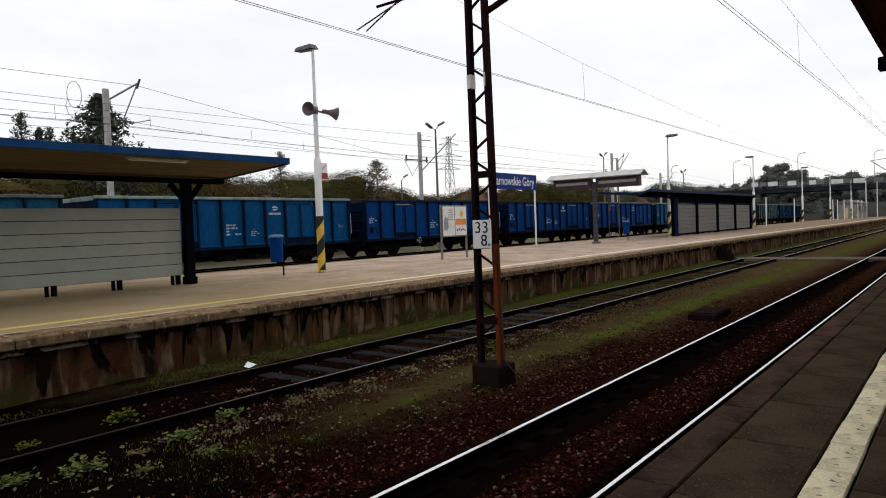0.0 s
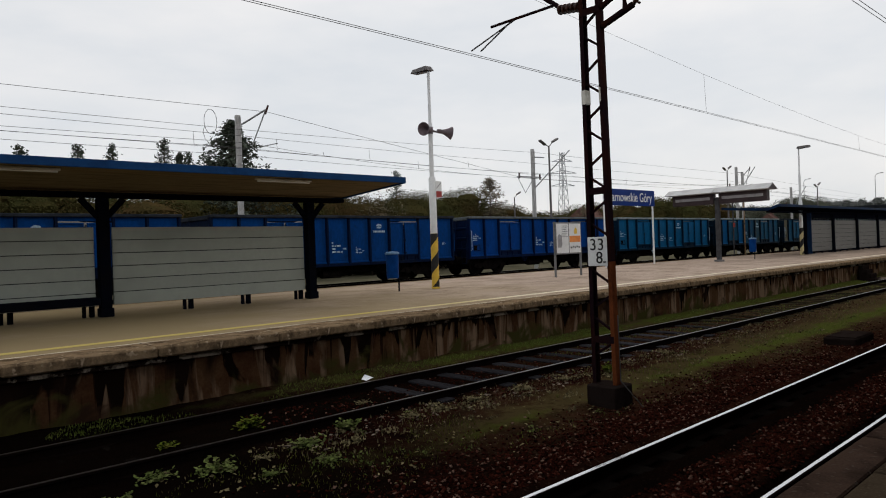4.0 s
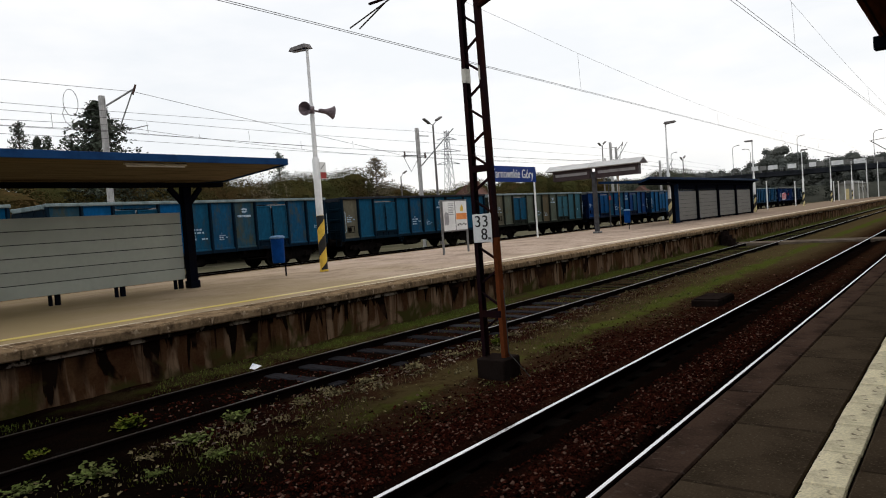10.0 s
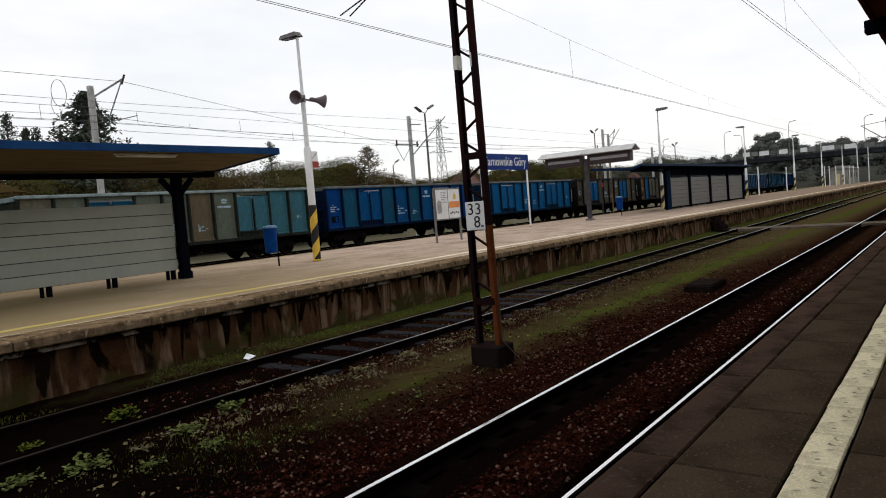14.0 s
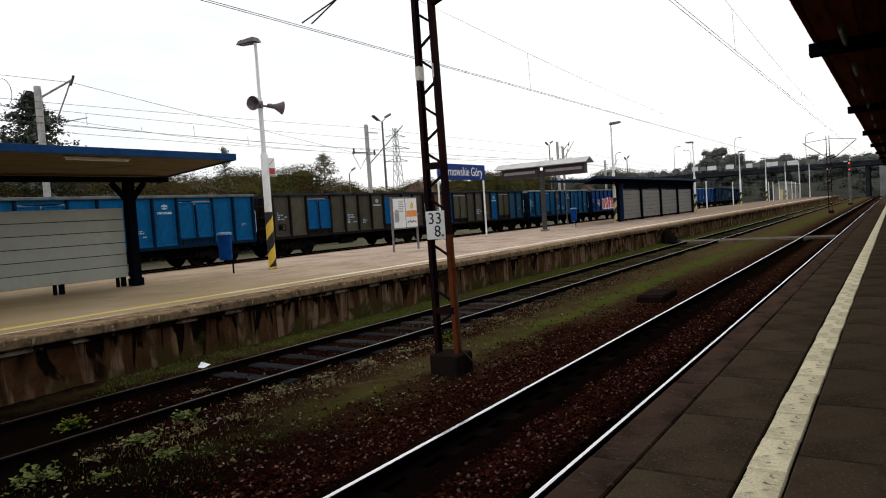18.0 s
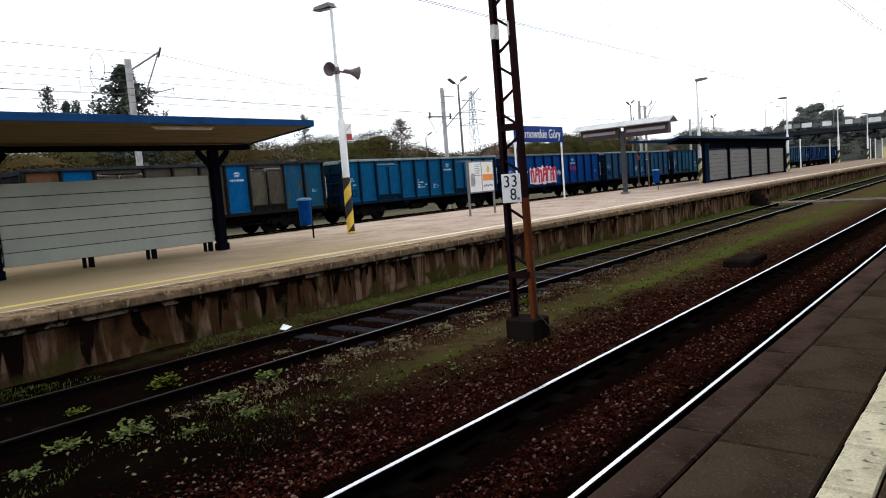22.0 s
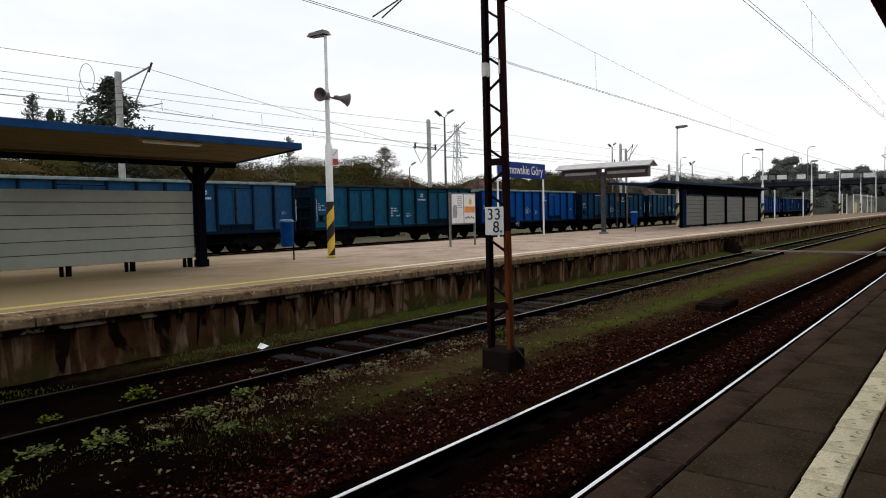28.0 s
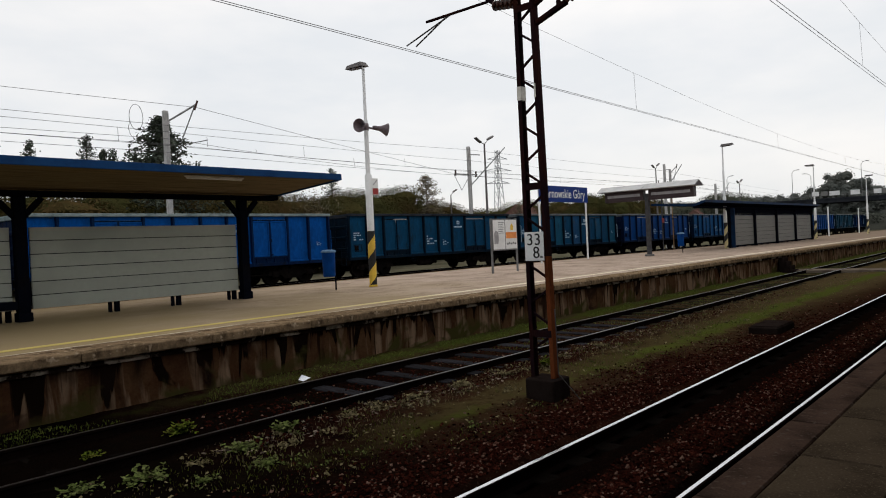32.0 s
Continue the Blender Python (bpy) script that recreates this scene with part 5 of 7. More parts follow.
# ---------------------------------------------------------------- shelters on the far platform
def build_shelter(x0, bays, bay, over, front, sheet, soffit, label, seats):
    """A butterfly-roof shelter: a row of forked posts with a board wall between them."""
    s = thing("platform_shelter", pose(x0, 16.95, Z_FAR), label, "shelter")
    length = bay * bays
    a, b = -over[0], length + over[1]
    big = front > 2
    rise = 0.07 if big else 0.32
    z0, rows = (0.25, 6) if big else (0.15, 7)
    for side in (-1, 1):
        e = 2.85 if side > 0 else -front
        z = (0.07 if side > 0 else rise) * abs(e)
        out = [(0.0, 2.90), (e, 2.90 + z), (e, 2.96 + z), (0.0, 2.97)]
        part("roof_slab", Geo().prism(out, a, b, "x"), M[soffit], s, "boarded roof underside")
        part("roof_cover", Geo().prism([(0.0, 2.975), (e, 2.965 + z), (e, 3.0 + z), (0.0, 3.01)], a, b, "x"), M[sheet], s, "blue roof sheet")
        y0, y1 = sorted((e, e + side * 0.04))
        part("fascia", Geo().box(a - 0.03, b + 0.03, y0 + 0.001 * side, y1 + 0.001 * side, 2.865 + z, 3.03 + z, 0.008), M[sheet], s, "blue edge board")
    for x in (a, b):
        part("gable_trim", Geo().prism([(0.01 - front, 2.86 + rise * front), (0, 2.86), (2.84, 3.06), (2.84, 3.21), (0, 3.02), (0.01 - front, 3.01 + rise * front)], x - 0.02, x + 0.02, "x"), M[sheet], s)
    part("centre_beam", Geo().box(a + 0.05, b - 0.05, -0.16, 0.16, 2.74, 2.86, 0.012), M["navy"], s, "dark steel centre beam")
    for i in range(bays + 1):
        x = bay * i
        g = Geo().box(x - 0.12, x + 0.12, -0.11, 0.11, 0.20, 2.735, 0.012)
        post = part("post", g, M["navy"], s, "dark blue steel post")
        part("foot", Geo().box(x - 0.145, x + 0.145, -0.145, 0.145, 0.0, 0.199, 0.012), M["navy"], post)
        for sx in (-1, 1):
            part("fork", Geo().bar((x + sx * 0.10, 0, 2.30), (x + sx * 0.47, 0, 2.72), 0.12, 0.11, (0, 1, 0)), M["navy"], post)
    for i in range(bays):
        xa, xb = bay * i + 0.20, bay * (i + 1) - 0.20
        wall = part("board_wall", Geo().box(xa, xb, 0.07, 0.10, z0 + 0.02, z0 + 0.303 * rows - 0.02), M["navy"], s)
        for j in range(rows):
            z = z0 + 0.303 * j
            part("board", Geo().box(xa, xb, 0.02, 0.068, z + 0.008, z + 0.295, 0.006), M["panel_grey" if big else "shaded_shutter"], wall, "grey horizontal board")
        if not big:
            part("head_rail", Geo().box(xa, xb, 0.0, 0.09, 2.42, 2.735, 0.01), M["navy"], s, "dark blue rail over the boards")
            part("foot_rail", Geo().box(xa, xb, 0.0, 0.09, 0.05, 0.148, 0.01), M["navy"], s)
            for j in range(9):
                x = xa + (xb - xa) * (j + 0.5) / 9
                part("tab", Geo().box(x - 0.11, x + 0.11, 0.0, 0.06, 2.30, 2.415, 0.008), M["navy"], s)
        for x in (xa + 1.72, xa + 3.30, xb - 0.22):
            part("bench_leg", Geo().box(x - 0.035, x + 0.035, 0.13, 0.20, 0, 0.45), M["navy"], s)
            part("bench_leg", Geo().box(x + 0.12, x + 0.22, 0.13, 0.23, 0, 0.45), M["navy"], s)
        part("bench_seat", Geo().box(xa + 0.3, xb - 0.05, 0.12, 0.56, 0.451, 0.50, 0.01), M["navy"], s)
        if i in seats:
            part("bench_seat", Geo().box(xa - 0.05, xb - 0.05, -0.50, -0.08, 0.30, 0.47, 0.012), M["navy"], s, "dark blue bench along the wall")
        if big:
            t = part("lamp_batten", Geo().box(xa + 2.34, xa + 3.84, -2.55, -2.47, 3.02, 3.07, 0.01), M["dirty_white"], s, "unlit tube lamp")
            part("tube", Geo().rod((xa + 2.39, -2.51, 3.003), (xa + 3.79, -2.51, 3.003), 0.02, 8), M["tube_off"], t)
    if not big:
        part("side_panel", Geo().box(-0.10, -0.03, -0.42, -0.15, 0.02, 2.735, 0.01), M["roof_navy"], s, "navy blue end panel")
    return s


build_shelter(10.95 - 5.55 * 3, 3, 5.55, (1.0, 1.18), 2.85, "blue_paint", "soffit", "long station shelter with a blue-edged roof and grey board wall", (0, 1))
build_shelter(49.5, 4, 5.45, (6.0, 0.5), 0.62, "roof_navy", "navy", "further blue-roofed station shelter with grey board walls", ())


# ---------------------------------------------------------------- lamps, horns, signs, bin
def striped(r, z0, z1, pitch=0.88, share=0.5, phase=0.0):
    """The dark band of a spiral hazard stripe, just proud of the post, cut off at both ends."""
    g, n = Geo(), 40
    turns = int((z1 - z0) / pitch) + 2
    v, f = [], []
    for i in range(-n, turns * n + 1):
        a = 2 * math.pi * (i / n + phase)
        z = z0 + pitch * i / n
        for q in (z, z + share * pitch):
            v.append((r * math.cos(a), r * math.sin(a), min(z1, max(z0, q))))
    for i in range(len(v) // 2 - 1):
        if v[2 * i + 1][2] - v[2 * i][2] > 1e-4 or v[2 * i + 3][2] - v[2 * i + 2][2] > 1e-4:
            f.append((2 * i, 2 * i + 2, 2 * i + 3, 2 * i + 1))
    return g.add(v, f)


def build_lamp(x, y, full, label, side=1):
    s = thing("platform_lamp", pose(x, y, Z_FAR), label, "street lamp", "lamps on the far platform")
    part("lower_pole", Geo().lathe([(0.115, 1.78), (0.115, 3.55), (0.075, 3.62)], 16), M["white_paint"], s, "white painted steel tube", smooth=True)
    part("upper_pole", Geo().lathe([(0.075, 3.60), (0.07, 5.3), (0.05, 5.36), (0.045, 7.02)], 14), M["white_paint"], s, smooth=True)
    base = part("striped_base", Geo().lathe([(0.14, 0.0), (0.14, 0.05), (0.122, 0.06), (0.122, 1.779)], 20), M["yellow_paint" if full else "pale_yellow"], s, "yellow base with black hazard stripes", smooth=True)
    part("stripe", striped(0.1235, 0.06, 1.775), M["black_paint"], base, "black spiral stripe")
    head = Matrix.Translation((0, side * 0.30, 7.05)) @ Matrix.Rotation(radians(-90 if side > 0 else 90), 4, "Z") @ Matrix.Rotation(radians(4), 4, "Y")
    g = Geo()
    g.add([head @ Vector(p) for p in ((-0.46, -0.10, 0.0), (0.40, -0.17, 0.02), (0.40, 0.17, 0.02), (-0.46, 0.10, 0.0), (-0.40, -0.07, 0.12), (0.30, -0.12, 0.16), (0.30, 0.12, 0.16), (-0.40, 0.07, 0.12))],
          [(0, 3, 2, 1), (4, 5, 6, 7), (0, 1, 5, 4), (1, 2, 6, 5), (2, 3, 7, 6), (3, 0, 4, 7)])
    h = part("lamp_head", g, M["lamp_grey"], s, "grey flat lamp head")
    part("lamp_glass", Geo().box(-0.34, 0.30, -0.08, 0.08, -0.035, 0.004, 0.02, head), M["display_strip"], h)
    if full:
        part("clamp", Geo().rod((0, 0, 5.0), (0, 0, 5.22), 0.09, 12).bar((-0.36, -0.05, 5.12), (0.5, -0.05, 5.06), 0.05, 0.05), M["horn_grey"], s)
        for sx, turn in ((-1, -72), (1, 66)):
            m = Matrix.Translation((sx * (0.10 if sx < 0 else 0.24), -0.12, 5.12 + 0.02 * sx * -1)) @ Matrix.Rotation(radians(turn), 4, "Z") @ Matrix.Rotation(radians(98), 4, "X")
            part("horn_speaker", Geo().lathe([(0.05, -0.04), (0.075, 0.06), (0.06, 0.11), (0.10, 0.24), (0.155, 0.36), (0.215, 0.45), (0.205, 0.45), (0.135, 0.36), (0.05, 0.21)], 18, m), M["horn_grey"], s, "grey horn loudspeaker", smooth=True)
        p = part("notice", Geo().box(0.02, 0.28, -0.145, -0.125, 2.92, 3.46, 0.004), M["white_paint"], s, "small white notice with a red lower half")
        part("notice_red", Geo().box(0.03, 0.27, -0.149, -0.1455, 2.94, 3.14), M["red_paint"], p)
        part("notice_mark", Geo().prism([(0.05, 3.22), (0.24, 3.40), (0.24, 3.43), (0.05, 3.25)], -0.149, -0.1455, "y"), M["grey_metal"], p)
    return s


build_lamp(15.32, 16.45, True, "white lamp post with hazard stripes and two horn loudspeakers")
for x, y, side in ((49.1, 17.05, -1), (74.3, 17.3, 1), (98.8, 17.2, -1), (123.5, 17.6, 1), (148.0, 17.7, 1)):
    build_lamp(x, y, False, "white platform lamp with a black and yellow striped foot", side)


def build_bin():
    s = thing("litter_bin", pose(13.92, 16.62, Z_FAR), "blue litter bin hung on a thin dark post", "litter bin")
    part("post", Geo().rod((0, 0, 0), (0, 0, 1.22), 0.025, 8), M["navy"], s)
    part("bucket", Geo().lathe([(0.17, 0.42), (0.185, 0.46), (0.20, 1.16), (0.20, 1.18)], 18, Matrix.Translation((-0.24, 0, 0))), M["bin_blue"], s, "blue sheet steel bucket", smooth=True)
    part("lid", Geo().lathe([(0.225, 1.16), (0.225, 1.20), (0.17, 1.24), (0.02, 1.25)], 18, Matrix.Translation((-0.24, 0, 0))), M["bin_lid"], s, "pale worn blue lid")
    part("strap", Geo().bar((-0.06, 0, 1.0), (0.03, 0, 1.0), 0.04, 0.05).bar((-0.06, 0, 0.6), (0.03, 0, 0.6), 0.04, 0.05), M["navy"], s)
    return s


bin_a = build_bin()
copy_thing(bin_a, pose(41.2, 16.9, Z_FAR))


def build_poster_board():
    s = thing("notice_board", pose(21.85, 16.6, Z_FAR), "notice board with two posters on grey posts", "notice board")
    for x in (0.0, 1.68):
        part("post", Geo().box(x - 0.035, x + 0.035, -0.03, 0.04, 0, 2.16, 0.006), M["grey_metal"], s)
    part("frame", Geo().box(0.0, 1.68, -0.055, -0.031, 0.88, 2.14, 0.008), M["grey_metal"], s)
    a = part("poster", Geo().box(0.05, 0.82, -0.062, -0.057, 0.93, 2.09), M["white_paint"], s, "white poster with small grey print")
    b = part("poster", Geo().box(0.87, 1.63, -0.062, -0.057, 0.93, 2.09), M["white_paint"], s, "white poster with a broad orange band")
    g = Geo()
    for i in range(7):
        g.box(0.38, 0.76 - 0.04 * (i % 3), -0.066, -0.0625, 1.98 - 0.07 * i, 2.0 - 0.07 * i)
    part("print_lines", g, M["grey_metal"], a)
    part("picture", Geo().prism([(0.1, 1.15), (0.34, 1.15), (0.40, 1.30), (0.38, 1.62), (0.2, 1.68), (0.1, 1.55)], -0.066, -0.0625, "y"), M["display_strip"], a)
    part("orange_band", Geo().box(0.89, 1.61, -0.066, -0.0625, 1.35, 1.60), M["orange_paint"], b)
    g = Geo()
    for i in range(5):
        g.box(0.95 + 0.13 * i, 1.03 + 0.13 * i, -0.066, -0.0625, 1.10 + 0.03 * (i % 2), 1.17 + 0.03 * (i % 2))
    part("print_marks", g, M["black_paint"], b)
    part("picture", Geo().prism([(1.2, 1.68), (1.38, 1.68), (1.40, 1.85), (1.3, 1.95), (1.2, 1.84)], -0.066, -0.0625, "y"), M["yellow_paint"], b)
    return s


build_poster_board()


def build_station_sign():
    s = thing("station_name_sign", pose(32.85, 20.0, Z_FAR), "dark blue station name sign reading Tarnowskie Góry on white posts", "station sign")
    for x in (-2.35, 2.42):
        part("post", Geo().rod((x, 0, 0), (x, 0, 3.95), 0.05, 10), M["white_paint"], s, "white steel post")
    board = part("board", Geo().box(-2.45, 2.50, -0.10, -0.055, 3.19, 4.05, 0.012), M["sign_blue"], s, "dark blue sheet")
    me = lettering("Tarnowskie Góry", 0.66, "station_name")
    part("lettering", me, M["white_paint"], board, "white station name", pose(0.02, -0.106, 3.62) @ Matrix.Diagonal((0.92, 1, 1.05, 1)))
    return s


build_station_sign()


def build_departure_board():
    s = thing("departure_board", pose(37.6, 17.36, Z_FAR), "covered departure board with a small metal roof on one post", "departure board")
    part("post", Geo().box(-0.11, 0.11, -0.11, 0.11, 0, 3.55, 0.012), M["post_grey"], s, "dark grey steel post")
    part("post_foot", Geo().box(-0.2, 0.2, -0.2, 0.2, 0, 0.1, 0.01), M["grey_metal"], s)
    for a, b in ((-2.75, -0.16), (0.16, 2.55)):
        box = part("display_case", Geo().box(-0.2, 0.2, a, b, 3.18, 3.76, 0.02), M["display"], s, "dark brown display case")
        part("display_strip", Geo().box(-0.206, -0.201, a + 0.18, b - 0.18, 3.42, 3.58), M["display_strip"], box, "pale split-flap row")
    for sx in (-1, 1):
        for a, b in ((-3.0, 0.02), (0.05, 2.85)):
            part("roof_sheet", Geo().prism([(0.0, 4.10), (sx * 0.62, 3.80), (sx * 0.62, 3.77), (0.0, 4.06)], a, b, "y"), M["roof_sheet"], s, "grey metal roof sheet")
    for y in (-2.98, 2.83):
        part("gable", Geo().prism([(-0.58, 3.77), (0.58, 3.77), (0, 4.05)], y - 0.012, y + 0.012, "y"), M["display"], s)
    return s


build_departure_board()


# ---------------------------------------------------------------- lattice mast between the tracks
def build_mast(x, y, plate, label):
    s = thing("catenary_mast", pose(x, y, -0.74), label, "catenary mast", "lattice masts between the tracks")
    part("footing", Geo().box(-0.20, 0.24, -0.26, 0.22, 0.0, 0.32, 0.02), M["dark_concrete"], s, "dark concrete footing")
    H = 7.6
    leg = {-1: (-0.16, -0.055), 1: (0.175, 0.20)}
    at = lambda sd, z: leg[sd][0] + (leg[sd][1] - leg[sd][0]) * (z - 0.32) / (H - 0.32)  # noqa: E731

    def channel(sd, z0, z1):
        o = [(-0.056, -0.031), (-0.044, -0.031), (-0.044, 0.021), (0.044, 0.021), (0.044, -0.031), (0.056, -0.031), (0.056, 0.031), (-0.056, 0.031)]
        n = len(o)
        p = [(u, at(sd, z) + sd * v, z) for z in (z0, z1) for u, v in o]
        return Geo().add(p, [tuple(range(n)), tuple(range(2 * n - 1, n - 1, -1))] + [(i, n + i, n + (i + 1) % n, (i + 1) % n) for i in range(n)])

    part("leg", channel(-1, 2.05, H), M["mast"], s, "dark painted steel channel")
    part("leg", channel(-1, 0.32, 2.05), M["mast_rust"], s, "rusty lower steel channel")
    part("leg", channel(1, 0.32, H), M["mast"], s, "dark painted steel channel")
    z, side = 0.72, 1
    while z < H - 0.4:
        part("lattice_bar", Geo().bar((0, at(side, z), z), (0, at(-side, z + 0.20), z + 0.20), 0.03, 0.03, (1, 0, 0)), M["mast"], s)
        z, side = z + 0.335, -side
    for z in (0.9, 3.0, 5.55):
        part("tie_plate", Geo().box(-0.064, -0.057, at(-1, z) - 0.02, at(1, z) + 0.02, z, z + 0.10), M["mast"], s)
    # white bands
    for sd in (-1, 1):
        for z0, w in ((4.30, 0.2),):
            yy, half = at(sd, z0) + (0.022 if sd < 0 else 0.0), 0.014 if sd < 0 else 0.036
            part("white_band", Geo().box(-0.060, 0.060, yy - half, yy + half, z0, z0 + w), M["dirty_white"], s, "white painted band")
    if plate:
        p = part("kilometre_plate", Geo().box(-0.100, -0.085, -0.135, 0.185, 1.99, 2.40, 0.006), M["white_paint"], s, "white kilometre plate reading 33 over 8")
        turn = Matrix.Rotation(radians(-90), 4, "Z")
        for txt, yy, zz in (("3", 0.088, 2.285), ("3", -0.038, 2.285), ("8", -0.01, 2.10)):
            part("numeral", lettering(txt, 0.235, "numeral_" + txt), M["black_paint"], p, "black numeral", Matrix.Translation((-0.102, yy, zz)) @ turn)
        part("small_mark", Geo().box(-0.1025, -0.1005, -0.115, -0.07, 2.03, 2.06), M["grey_metal"], p)
    # brackets and insulators to both tracks
    for name, pts, r, m in (
        ("bracket_tube", [(0, 0.55, 5.78), (0, 2.2, 7.05)], 0.035, "mast"),
        ("bracket_tube", [(0, -0.12, 5.35), (0, -0.62, 5.52)], 0.045, "mast"),
        ("bracket_tube", [(0, -0.12, 5.62), (0, -0.46, 5.78), (0, -0.50, 5.50)], 0.04, "mast"),
        ("bracket_tube", [(0, -0.85, 5.75), (0, -2.35, 7.0)], 0.035, "mast"),
        ("registration_arm", [(0, 0.72, 5.87), (0, 1.96, 5.87)], 0.022, "mast"),
        ("registration_arm", [(0, 1.42, 5.87), (0, 2.42, 5.59)], 0.012, "wire"),
        ("registration_arm", [(0, 1.50, 5.87), (0.12, 2.32, 5.58)], 0.012, "wire"),
        ("stay_tube", [(0, 0.14, 7.3), (0, 2.3, 7.08)], 0.025, "mast"),
        ("stay_tube", [(0, -0.1, 7.3), (0, -2.35, 7.05)], 0.025, "mast"),
    ):
        part(name, Geo().line(pts, r, 8), M[m], s)
    for a, b in (((0, 0.2, 5.72), (0, 0.62, 5.78)), ((0, -0.62, 5.52), (0, -0.85, 5.75))):
        g = Geo().rod(a, b, 0.03, 8)
        va, vb = Vector(a), Vector(b)
        for i in range(5):
            c = va.lerp(vb, 0.15 + 0.18 * i)
            g.rod(c, c + (vb - va).normalized() * 0.025, 0.075, 12)
        part("insulator", g, M["insulator"], s, "ribbed brown insulator")
    part("earth_wire", Geo().line([(-0.05, -0.24, 1.3), (-0.06, -0.26, 0.4), (0.1, -0.5, 0.03), (0.4, -1.0, 0.02)], 0.009, 5), M["wire"], s, "thin earthing cable")
    return s


build_mast(8.46, 5.535, True, "rusty dark lattice mast with a white kilometre plate")
build_mast(78.0, 5.4, False, "far dark lattice mast between the tracks")

# overhead wires
def sag(a, b, drop, n=14):
    a, b = Vector(a), Vector(b)
    return [a.lerp(b, i / n) - Vector((0, 0, drop * 4 * (i / n) * (1 - i / n))) for i in range(n + 1)]


def build_overhead(name, way, label, za):
    """A pair of contact wires along the way's points (x, y), with a sagging messenger wire between its supports."""
    s = thing(name, pose(0, 0, 0), label, "overhead wire", "", "structure")
    for dy in (-0.035, 0.035):
        part("contact_wire", Geo().line([Vector((x, y + dy, za)) for x, y in way], 0.005, 5), M["wire"], s)
    for (xa, y0), (xb, y1) in zip(way, way[1:]):
        pts = sag((xa, y0, za + 1.45), (xb, y1, za + 1.45), 0.95 * min(1, (xb - xa) / 60))
        part("messenger_wire", Geo().line(pts, 0.0032, 5), M["wire"], s)
        for p in pts[2:-1:3]:
            part("dropper", Geo().rod((p.x, p.y - 0.035, za), p, 0.0035, 4), M["wire"], s)
    return s


build_overhead("overhead_line_track_2", ((-53.9, 7.32), (8.46, 8.10), (71.3, 9.15), (134.8, 9.0), (198.4, 9.1)), "overhead contact line above the middle track", 4.845)
build_overhead("overhead_line_track_1", ((-56, 3.0), (8.5, 3.12), (74, 3.0), (140, 3.1), (206, 3.0)), "overhead contact line above the near track", 5.02)


# ---------------------------------------------------------------- goods yard: poles, lamps, wires
def build_yard_pole(x, y, h, arm, label):
    s = thing("concrete_pole", pose(x, y, -0.3), label, "catenary pole", "concrete poles of the goods yard")
    part("shaft", Geo().prism([(-0.10, -0.09), (0.10, -0.09), (0.10, 0.09), (-0.10, 0.09)], 0, h, "z"), M["concrete"], s, "pale grey concrete shaft")
    g = Geo()
    for sx in (-0.08, 0.08):
        g.bar((sx, -0.106, 0.3), (sx, -0.106, h - 0.1), 0.04, 0.03, (0, 1, 0))
    part("rib", g, M["concrete"], s)
    if arm:
        part("arm", Geo().rod((0.1, 0, h - 0.45), (1.36, -0.2, h + 0.40), 0.04, 8), M["grey_metal"], s, "slanting steel arm")
        part("strut", Geo().rod((1.32, -0.2, h + 0.36), (0.62, -0.1, h - 1.36), 0.03, 8), M["grey_metal"], s)
        part("registration_arm", Geo().rod((0.66, -0.1, h - 1.46), (1.85, -0.25, h - 1.15), 0.02, 6), M["grey_metal"], s)
        part("insulator", Geo().rod((1.29, -0.2, h + 0.16), (1.44, -0.22, h + 0.58), 0.05, 8), M["insulator"], s)
    else:
        part("cross_arm", Geo().bar((-1.6, 0, h - 2.0), (0.9, 0, h - 1.95), 0.06, 0.08), M["grey_metal"], s)
        part("strut", Geo().rod((0.2, 0, h - 2.7), (4.1, -0.2, h + 0.2), 0.04, 8), M["grey_metal"], s, "slanting steel tube")
        for xx in (-1.5, 0.75):
            part("insulator", Geo().rod((xx, 0, h - 2.12), (xx, 0, h - 1.72), 0.06, 8), M["insulator"], s)
        part("hanging_stay", Geo().line([(-1.7, 0, h - 2.0), (-0.9, 0, h - 3.1), (-0.2, 0, h - 2.3)], 0.02, 5), M["grey_metal"], s)
        part("top_bar", Geo().bar((0.1, 0, h - 0.55), (1.3, 0, h - 0.5), 0.05, 0.06), M["grey_metal"], s)
    return s


build_yard_pole(15.1, 29.0, 8.2, True, "tall concrete pole with a slanting steel arm")
build_yard_pole(38.5, 31.0, 8.6, False, "tall concrete pole with insulators and a long tube")
build_yard_pole(69.2, 30.0, 8.9, False, "tall concrete pole with insulators beside the yard")
build_yard_pole(72.0, 27.0 + 3.6, 8.6, True, "tall concrete pole with a slanting steel arm")
build_yard_pole(84.0, 30.2, 7.4, False, "lower concrete pole with insulators")


def build_yard_lamp(x, y, h, two, label):
    s = thing("yard_lamp", pose(x, y, -0.3), label, "street lamp", "lamps of the goods yard")
    part("pole", Geo().rod((0, 0, 0), (0, 0, h), 0.13, 10, 0.07), M["lamp_grey"], s, "dark grey pole")
    for sx in ((-1, 1) if two else (1,)):
        part("bracket", Geo().rod((0, 0, h - 0.05), (sx * 0.7, 0, h + 0.5 * (1 if sx > 0 else 0.35)), 0.035, 6), M["lamp_grey"], s)
        m = Matrix.Translation((sx * 0.85, 0, h + 0.55 * (1 if sx > 0 else 0.4))) @ Matrix.Rotation(radians(-25 * sx), 4, "Y")
        part("lamp_head", Geo().box(-0.42, 0.42, -0.16, 0.16, -0.07, 0.09, 0.06, m), M["lamp_grey"], s)
    return s


